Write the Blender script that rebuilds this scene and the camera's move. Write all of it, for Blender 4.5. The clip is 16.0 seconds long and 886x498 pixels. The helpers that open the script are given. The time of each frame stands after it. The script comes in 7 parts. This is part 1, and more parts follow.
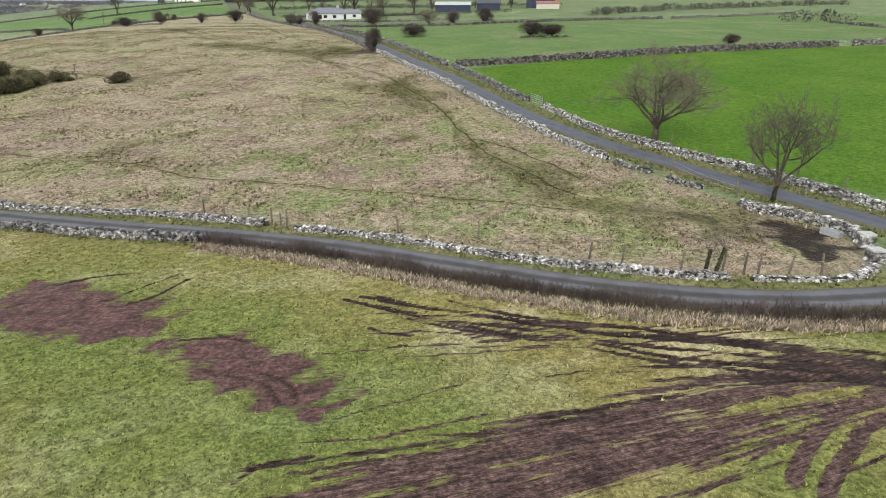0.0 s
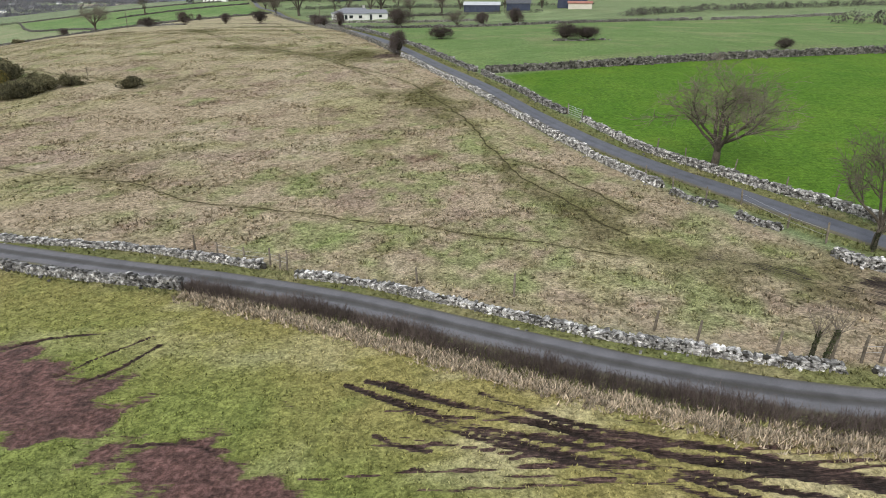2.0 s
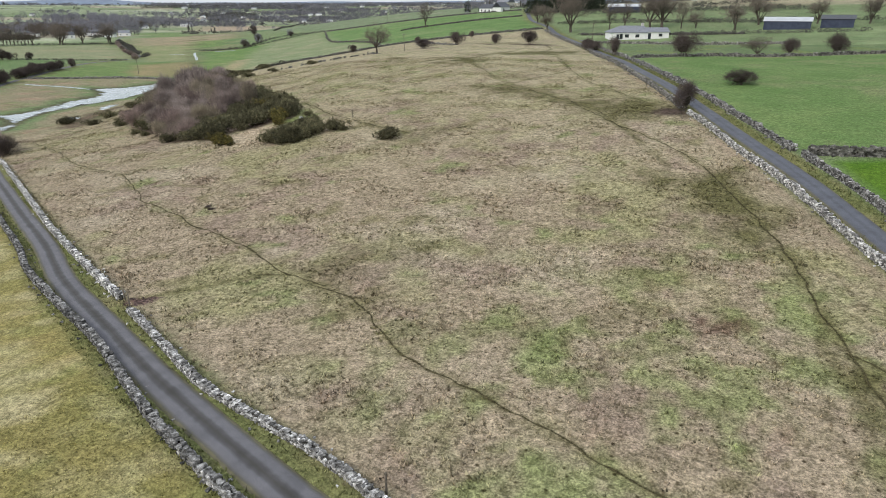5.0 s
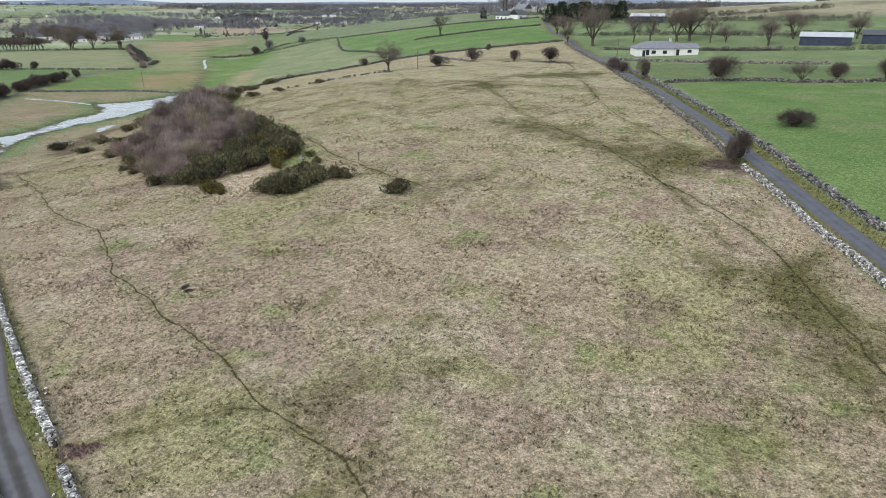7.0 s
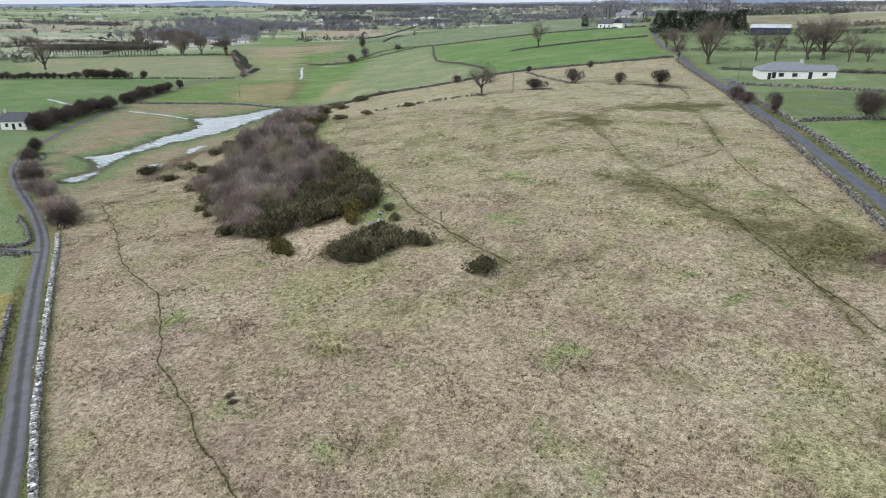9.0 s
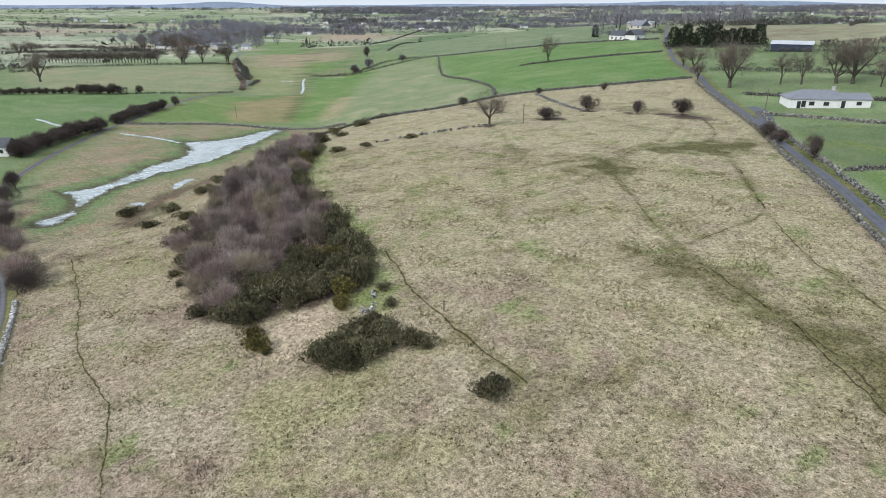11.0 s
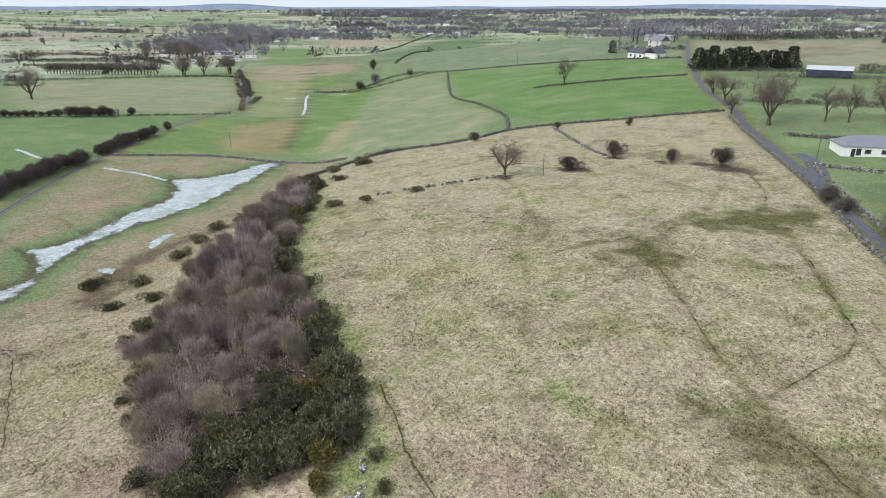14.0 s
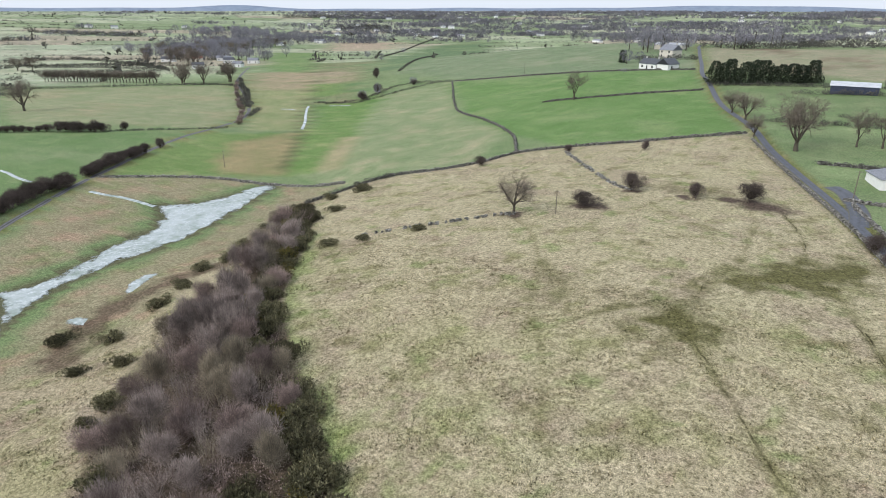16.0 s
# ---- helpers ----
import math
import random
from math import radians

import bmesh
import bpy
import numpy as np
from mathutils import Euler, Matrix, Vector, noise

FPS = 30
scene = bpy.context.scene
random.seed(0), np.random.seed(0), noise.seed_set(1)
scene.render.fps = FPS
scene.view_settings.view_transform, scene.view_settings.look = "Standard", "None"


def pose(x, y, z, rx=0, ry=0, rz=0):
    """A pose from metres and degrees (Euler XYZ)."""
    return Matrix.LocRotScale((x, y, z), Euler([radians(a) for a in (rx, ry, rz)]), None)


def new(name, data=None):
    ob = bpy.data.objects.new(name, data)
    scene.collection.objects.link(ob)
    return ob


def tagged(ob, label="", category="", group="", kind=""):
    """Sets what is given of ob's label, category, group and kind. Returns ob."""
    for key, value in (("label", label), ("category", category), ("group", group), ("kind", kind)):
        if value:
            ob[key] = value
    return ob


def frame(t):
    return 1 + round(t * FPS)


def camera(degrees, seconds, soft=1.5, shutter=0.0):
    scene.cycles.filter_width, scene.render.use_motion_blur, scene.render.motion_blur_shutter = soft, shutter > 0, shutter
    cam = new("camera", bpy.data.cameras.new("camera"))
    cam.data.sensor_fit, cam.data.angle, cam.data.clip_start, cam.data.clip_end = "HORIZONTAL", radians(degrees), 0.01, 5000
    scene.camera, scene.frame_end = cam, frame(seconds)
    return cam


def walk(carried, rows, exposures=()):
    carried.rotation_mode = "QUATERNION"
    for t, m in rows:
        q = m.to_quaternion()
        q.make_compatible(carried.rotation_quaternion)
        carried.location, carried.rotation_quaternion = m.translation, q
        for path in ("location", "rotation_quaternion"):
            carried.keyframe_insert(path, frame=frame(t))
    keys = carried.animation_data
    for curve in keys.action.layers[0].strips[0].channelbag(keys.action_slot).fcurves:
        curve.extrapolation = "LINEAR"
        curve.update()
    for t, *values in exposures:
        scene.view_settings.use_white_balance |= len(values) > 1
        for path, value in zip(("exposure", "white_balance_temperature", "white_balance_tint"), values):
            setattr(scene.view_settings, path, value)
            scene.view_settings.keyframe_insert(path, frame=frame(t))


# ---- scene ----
cam = camera(71.40, 16.0, soft=0.9)
# seconds, eye in metres, heading, pitch and lean in degrees
PATH = [
    (0.0, 0.00, 0.00, 15.00, -0.00, -21.23, 0.20),
    (0.5, -0.07, 1.33, 14.97, 0.52, -21.24, 0.20),
    (1.0, -0.10, 3.15, 14.95, 1.64, -21.25, 0.18),
    (1.5, -0.16, 5.37, 15.00, 1.69, -21.26, 0.23),
    (2.0, -0.27, 7.98, 15.40, 2.39, -21.30, 0.28),
    (2.5, -0.64, 10.78, 16.06, 7.24, -21.36, 0.24),
    (3.0, -1.20, 13.49, 16.92, 16.56, -21.41, -0.10),
    (3.5, -2.03, 16.45, 18.08, 17.84, -21.43, -0.06),
    (4.0, -3.05, 19.61, 19.64, 17.96, -21.49, -0.03),
    (4.5, -4.38, 22.72, 21.15, 22.45, -21.48, -0.07),
    (4.7, -4.88, 23.98, 21.71, 25.21, -21.43, -0.21),
    (6.8, -11.81, 37.58, 27.00, 26.80, -21.45, -0.06),
    (7.0, -12.57, 38.92, 27.33, 26.98, -21.46, -0.01),
    (7.5, -14.37, 42.32, 28.35, 28.16, -21.47, -0.02),
    (8.0, -16.25, 45.72, 29.85, 29.19, -21.48, -0.06),
    (8.5, -18.25, 49.02, 31.38, 32.57, -21.48, -0.19),
    (9.0, -20.39, 52.32, 32.94, 35.54, -21.50, -0.26),
    (9.5, -22.60, 55.61, 34.38, 35.79, -21.48, -0.27),
    (9.7, -23.54, 56.94, 35.00, 35.75, -21.50, -0.21),
    (11.8, -33.42, 70.79, 41.63, 37.02, -21.37, -0.07),
    (12.0, -34.42, 72.04, 42.17, 37.71, -21.37, -0.11),
    (12.5, -36.80, 75.28, 43.54, 38.26, -21.36, -0.11),
    (13.0, -39.28, 78.50, 44.92, 37.35, -21.41, -0.07),
    (13.5, -41.65, 81.66, 46.36, 37.01, -21.44, -0.03),
    (14.0, -44.02, 84.90, 47.66, 36.80, -21.43, 0.01),
    (14.5, -46.33, 88.02, 49.01, 36.80, -21.42, 0.04),
    (15.0, -48.45, 90.87, 50.29, 37.13, -21.41, 0.02),
    (15.5, -50.75, 94.03, 51.59, 37.24, -21.39, 0.05),
    (16.0, -53.00, 97.23, 52.34, 37.24, -21.38, 0.04),
]
walk(cam, [(t, pose(x, y, z, 90 + pitch, 0, yaw) @ pose(0, 0, 0, 0, 0, lean)) for t, x, y, z, yaw, pitch, lean in PATH],
     exposures=((0.0, 0.22, 6500, 10), (4.0, 0.06, 6420, 10), (7.0, 0.08, 6180, 10), (9.0, 0.1, 6080, 10), (12.0, 0.2, 6080, 9.5), (16.0, 0.24, 6180, 10.5)))

# ---- light: a bright overcast sky with a weak, wide sun behind thin cloud ----
world = bpy.data.worlds.new("world")
scene.world = world
world.use_nodes = True
wn, wl = world.node_tree.nodes, world.node_tree.links
sky = wn.new("ShaderNodeTexSky")
sky.sky_type, sky.sun_disc = "NISHITA", False
sky.sun_elevation, sky.sun_rotation = radians(38), radians(200)
sky.air_density, sky.dust_density = 1.0, 4.0
cloud = wn.new("ShaderNodeMixRGB")
cloud.inputs[0].default_value = 0.72
cloud.inputs[2].default_value = (9.0, 9.5, 10.2, 1)
wl.new(sky.outputs[0], cloud.inputs[1])
wl.new(cloud.outputs[0], wn["Background"].inputs[0])
wn["Background"].inputs[1].default_value = 0.105
sun_data = bpy.data.lights.new("sun", "SUN")
sun_data.energy, sun_data.angle, sun_data.color = 1.5, radians(14), (1.0, 0.96, 0.9)
sun = new("sun", sun_data)
sun.rotation_euler = (radians(52), 0, radians(-20))
# the lie of the land: round swellings (x, y, radius, height) on a base level
BASE = 1.97
BROAD = (600, [(-1100, -200, 2.63), (-1100, 600, -7.4), (-1100, 1400, -15.04), (-300, -200, -9.69), (-300, 600, 2.99), (-300, 1400, -9.72), (500, -200, -2.49), (500, 600, 23.11), (500, 1400, -7.18)])
MIDDLE = (170, [(-380, -60, -0.12), (-380, 110, -1.12), (-380, 280, -2.76), (-380, 450, -0.57), (-190, -60, 0.42), (-190, 110, -4.45), (-190, 280, -2.19), (-190, 450, 13.65), (0, -60, 5.07), (0, 110, 3.16), (0, 280, -3.28), (0, 450, 3.7), (190, -60, -5.91), (190, 110, -1.14), (190, 280, 1.63), (190, 450, 2.51)])
VALLEY = (80, [(-410, 210, 3.39), (-410, 290, 0.87), (-410, 370, -4.16), (-335, 210, 4.07), (-335, 290, -0.4), (-335, 370, -5.51), (-260, 210, -2.74), (-260, 290, -3.74), (-260, 370, -2.04), (-190, 210, -3.45), (-190, 290, -0.12), (-190, 370, 2.83)])
NEAR = (55, [(-150, 60, -4.71), (-150, 120, -3.63), (-150, 180, 0.91), (-150, 240, 2.87), (-95, 60, -1.61), (-95, 120, 3.24), (-95, 180, 5.46), (-95, 240, 1.74), (-40, 60, -2.54), (-40, 120, -1.55), (-40, 180, 0.2), (-40, 240, -2.59), (15, 60, -2.93), (15, 120, 3.62), (15, 180, 0.99), (15, 240, 0.94)])
RISE = (170, [(150, 740, 25)])
CREST = (125, [(-330, 710, 14), (-200, 720, 5)])

# ---- the plan ----
LOW_ROAD = [(75, 27), (44, 27.5), (33, 28.6), (22.8, 28.7), (18.2, 28.7), (12.8, 29.8), (7, 32.0), (0.6, 35.2), (-7.1, 39.1), (-16, 42.5),
            (-26, 45.6), (-39.9, 50.3), (-51, 54.6), (-63.2, 59.4), (-76.1, 65.8), (-93.1, 73.4), (-119.2, 85.4), (-140.4, 95.2),
            (-163.8, 103.4), (-193.8, 112), (-216, 121), (-240, 138), (-257, 153.6), (-268.6, 167), (-284, 186), (-297.7, 206.6),
            (-313, 229), (-332, 259), (-344, 284), (-366, 316), (-404, 348), (-461, 385), (-520, 422), (-633, 517)]
HILL_ROAD = [(35, 28.6), (32.6, 34), (29.4, 39.3), (26.5, 45.2), (21.3, 55.5), (14.5, 68.7), (8.4, 84.0), (1.9, 102), (-5.7, 119.3), (-12, 134.5),
             (-19, 152), (-27.5, 172), (-36, 194), (-44.5, 214), (-54, 238), (-64, 262), (-85, 304.5), (-98, 335), (-118, 371), (-137, 421),
             (-149, 452), (-160.6, 491), (-177, 544), (-191, 591), (-205, 640), (-220, 720)]
LAKE = [(-249, 193.4), (-240, 200), (-236.5, 213), (-239, 229), (-233, 237), (-224, 222), (-219, 211), (-209.5, 191), (-205.5, 175), (-204.5, 161), (-200, 148), (-194.5, 138), (-187, 130.5), (-181.5, 124.5),
        (-180.6, 120.5), (-184.5, 117), (-190.4, 119.6), (-191, 124), (-191.6, 128), (-199, 132.5), (-212, 134.6), (-209.4, 143), (-212.5, 152), (-220, 165), (-225, 181), (-237, 189.5)]
LAKE_LEVEL = -7.9


def smooth(pts, step):
    """Points a step apart on a smooth curve through pts."""
    p = np.array([2 * np.array(pts[0], float) - pts[1], *pts, 2 * np.array(pts[-1], float) - pts[-2]], float)
    out = []
    for i in range(1, len(p) - 2):
        n = max(2, int(np.linalg.norm(p[i + 1] - p[i]) / step))
        for s in np.arange(n) / n:
            out.append(0.5 * (2 * p[i] + (p[i + 1] - p[i - 1]) * s + (2 * p[i - 1] - 5 * p[i] + 4 * p[i + 1] - p[i + 2]) * s * s
                              + (3 * p[i] - p[i - 1] - 3 * p[i + 1] + p[i + 2]) * s ** 3))
    out.append(p[-2])
    return np.array(out)


def near_line(x, y, pts, reach, step=3.0):
    """The distance of many places from a curve, up to reach."""
    q = smooth(pts, step)
    d = np.full(x.shape, reach, float)
    lo, hi = q.min(0) - reach, q.max(0) + reach
    box = np.nonzero((x > lo[0]) & (x < hi[0]) & (y > lo[1]) & (y < hi[1]))
    bx, by, bd = x[box], y[box], d[box]
    for a, b in zip(q[:-1], q[1:]):
        lo, hi = np.minimum(a, b) - reach, np.maximum(a, b) + reach
        m = np.nonzero((bx > lo[0]) & (bx < hi[0]) & (by > lo[1]) & (by < hi[1]))[0]
        if len(m) == 0:
            continue
        v = b - a
        px, py = bx[m] - a[0], by[m] - a[1]
        s = np.clip((px * v[0] + py * v[1]) / (v @ v), 0, 1)
        bd[m] = np.minimum(bd[m], np.hypot(px - s * v[0], py - s * v[1]))
    d[box] = bd
    return d


def inside(x, y, poly):
    r = np.zeros(x.shape, bool)
    for (ax, ay), (bx, by) in zip(poly, poly[1:] + poly[:1]):
        if ay == by:
            continue
        r ^= ((ay > y) != (by > y)) & (x < (bx - ax) * (y - ay) / (by - ay) + ax)
    return r


def to_area(x, y, poly, reach):
    """The distance from an area: minus inside, cut off at reach."""
    out = np.full(x.shape, float(reach))
    p = np.array(poly, float)
    lo, hi = p.min(0) - reach, p.max(0) + reach
    box = np.nonzero((x > lo[0]) & (x < hi[0]) & (y > lo[1]) & (y < hi[1]))
    x, y = x[box], y[box]
    d = np.full(x.shape, float(reach))
    for a, b in zip(poly, poly[1:] + poly[:1]):
        a, b = np.array(a, float), np.array(b, float)
        v = b - a
        s = np.clip(((x - a[0]) * v[0] + (y - a[1]) * v[1]) / (v @ v), 0, 1)
        d = np.minimum(d, np.hypot(x - a[0] - s * v[0], y - a[1] - s * v[1]))
    out[box] = np.where(inside(x, y, poly), -d, d)
    return out


def step01(v, a, b):
    s = np.clip((v - a) / (b - a), 0, 1)
    return s * s * (3 - 2 * s)


def waves(x, y, size, seed):
    """A cheap soft noise about -1 to 1: a sum of turned sines bent by one another."""
    r = np.random.RandomState(seed)
    v = np.zeros(np.shape(x))
    for k in range(7):
        a, f, p = r.uniform(0, math.tau), (0.6 + 0.25 * k) / size, r.uniform(0, math.tau, 3)
        u, w = x * math.cos(a) + y * math.sin(a), y * math.cos(a) - x * math.sin(a)
        v = v + np.sin(u * f * 4 + p[0] + 1.7 * np.sin(w * f * 2.3 + p[1])) / (1 + 0.35 * k)
    return v / 2.6


def land(x, y):
    """The height of the ground, without its small relief."""
    x, y = np.asarray(x, float), np.asarray(y, float)
    z = np.full(x.shape, BASE)
    for radius, rows in (BROAD, MIDDLE, VALLEY, NEAR, RISE, CREST):
        for cx, cy, h in rows:
            z = z + h * np.exp(-((x - cx) ** 2 + (y - cy) ** 2) / (2 * radius ** 2))
    z = z + 0.029 * np.clip(np.hypot(x, y - 60) - 1150, 0, 1150)
    d = to_area(x, y, LAKE, 40)
    z = np.where(d < 40, z + (LAKE_LEVEL + 0.25 + 0.03 * d - z) * (1 - step01(d, 4, 40)), z)
    return np.where(d < 0, np.minimum(z, LAKE_LEVEL + 0.12 + 0.08 * np.maximum(d, -6)), z)


def land1(x, y):
    return float(land(np.array([x]), np.array([y]))[0])


def mesh_from(name, verts, faces, smooth_shade=False):
    me = bpy.data.meshes.new(name)
    verts, faces = np.asarray(verts, np.float32), np.asarray(faces, np.int32)
    n, k = faces.shape
    me.vertices.add(len(verts))
    me.vertices.foreach_set("co", verts.ravel())
    me.loops.add(n * k)
    me.loops.foreach_set("vertex_index", faces.ravel())
    me.polygons.add(n)
    me.polygons.foreach_set("loop_start", np.arange(0, n * k, k, dtype=np.int32))
    me.polygons.foreach_set("use_smooth", np.full(n, smooth_shade))
    me.update(calc_edges=True)
    return me


def put(name, me, material=None, parent=None, label=""):
    """One mesh as one object, under a thing or a part."""
    if material and not me.materials:
        me.materials.append(material)
    ob = new(name, me)
    if parent:
        ob.parent = parent
    return tagged(ob, label)


def part(name, bm, material, parent, label=""):
    me = bpy.data.meshes.new(name)
    bm.to_mesh(me)
    bm.free()
    return put(name, me, material, parent, label)


def empty(name, x, y, z=None, turn=0.0, size=1.0):
    ob = new(name)
    ob.matrix_basis = pose(x, y, land1(x, y) if z is None else z, 0, 0, turn) @ Matrix.Scale(size, 4)
    return ob


# ---- materials ----
def material(name, rough=0.9, spec=0.2):
    m = bpy.data.materials.new(name)
    m.use_nodes = True
    b = m.node_tree.nodes["Principled BSDF"]
    b.inputs["Roughness"].default_value = rough
    b.inputs["Specular IOR Level"].default_value = spec
    return m, m.node_tree.nodes, m.node_tree.links, b


def noise_node(n, l, scale, detail=4, rough=0.55, coord=None):
    t = n.new("ShaderNodeTexNoise")
    t.inputs["Scale"].default_value, t.inputs["Detail"].default_value, t.inputs["Roughness"].default_value = scale, detail, rough
    if coord is None:
        coord = n.new("ShaderNodeNewGeometry").outputs["Position"]
    l.new(coord, t.inputs["Vector"])
    return t.outputs["Fac"]


def ramp(n, l, fac, stops):
    r = n.new("ShaderNodeValToRGB")
    e = r.color_ramp.elements
    while len(e) < len(stops):
        e.new(0.5)
    for k, (p, c) in zip(e, stops):
        k.position, k.color = p, (*c, 1) if len(c) == 3 else c
    l.new(fac, r.inputs[0])
    return r.outputs[0]


def mix(n, l, kind, fac, a, b):
    m = n.new("ShaderNodeMixRGB")
    m.blend_type = kind
    for v, s in ((fac, m.inputs[0]), (a, m.inputs[1]), (b, m.inputs[2])):
        if isinstance(v, (int, float)):
            s.default_value = v
        elif isinstance(v, tuple):
            s.default_value = (*v, 1)
        else:
            l.new(v, s)
    return m.outputs[0]


def bump(n, l, b, height, strength, distance):
    k = n.new("ShaderNodeBump")
    k.inputs["Strength"].default_value, k.inputs["Distance"].default_value = strength, distance
    l.new(height, k.inputs["Height"])
    l.new(k.outputs[0], b.inputs["Normal"])


def grey(v):
    return (v, v, v)


def varied(name, colours, scale, rough=0.9, relief=0.0, spread=0.0, spec=0.2, fine=0.0):
    """A surface of a few colours in noise, with relief; spread varies it from object to object and piece to piece."""
    m, n, l, b = material(name, rough, spec)
    k = len(colours)
    f = noise_node(n, l, scale, 6, 0.62)
    c = ramp(n, l, f, [(0.32 + 0.36 * i / max(1, k - 1), col) for i, col in enumerate(colours)])
    if fine:
        g = noise_node(n, l, fine, 3, 0.7)
        c = mix(n, l, "MULTIPLY", 1.0, c, ramp(n, l, g, [(0.3, grey(0.6)), (0.7, grey(1.35))]))
    if spread:
        geo, info = n.new("ShaderNodeNewGeometry"), n.new("ShaderNodeObjectInfo")
        for value, k in ((geo.outputs["Random Per Island"], spread), (info.outputs["Random"], 0.7 * spread)):
            c = mix(n, l, "MULTIPLY", 1.0, c, ramp(n, l, value, [(0.0, grey(1 - k)), (1.0, grey(1 + k))]))
    l.new(c, b.inputs["Base Color"])
    if relief:
        bump(n, l, b, f, 0.8, relief)
    return m


def sums(n, l):
    """A short way to write arithmetic in nodes."""
    def put_in(op, *values):
        k = n.new("ShaderNodeMath")
        k.operation = op
        for v, socket in zip(values, k.inputs):
            if isinstance(v, (int, float)):
                socket.default_value = v
            else:
                l.new(v, socket)
        return k.outputs[0]
    return put_in


def attribute(n, name, out="Fac"):
    k = n.new("ShaderNodeAttribute")
    k.attribute_name = name
    return k.outputs[out]


# the far country is a brickwork of fields, bent by sines: depth and breadth of a field, in metres
PLOT = (105.0, 230.0)


def plots(x, y):
    """How far along the rows and the fields of the far country a place lies; whole numbers are bounds."""
    a, b = 0.66 * x + 0.75 * y, 0.66 * y - 0.75 * x
    v = (b + 34 * np.sin(a / 230) + 14 * np.sin(a / 81 + 1)) / PLOT[0]
    u = (a + 40 * np.sin(b / 190) + 16 * np.sin(b / 67 + 2)) / PLOT[1] + 0.618 * np.floor(v)
    return u, v


def plot_nodes(n, l, xyz):
    """The same in nodes: a random value for each field."""
    f = sums(n, l)
    cut = n.new("ShaderNodeSeparateXYZ")
    l.new(xyz, cut.inputs[0])
    x, y = cut.outputs[0], cut.outputs[1]
    a = f("ADD", f("MULTIPLY", x, 0.66), f("MULTIPLY", y, 0.75))
    b = f("SUBTRACT", f("MULTIPLY", y, 0.66), f("MULTIPLY", x, 0.75))

    def bent(v, w, k1, p1, k2, p2, shift):
        one = f("MULTIPLY", f("SINE", f("DIVIDE", w, p1)), k1)
        two = f("MULTIPLY", f("SINE", f("ADD", f("DIVIDE", w, p2), shift)), k2)
        return f("ADD", v, f("ADD", one, two))
    row = f("FLOOR", f("DIVIDE", bent(b, a, 34, 230, 14, 81, 1), PLOT[0]))
    col = f("FLOOR", f("ADD", f("DIVIDE", bent(a, b, 40, 190, 16, 67, 2), PLOT[1]), f("MULTIPLY", row, 0.618)))
    both = n.new("ShaderNodeCombineXYZ")
    l.new(row, both.inputs[0])
    l.new(col, both.inputs[1])
    chance = n.new("ShaderNodeTexWhiteNoise")
    chance.noise_dimensions = "2D"
    l.new(both.outputs[0], chance.inputs["Vector"])
    return chance.outputs["Value"]


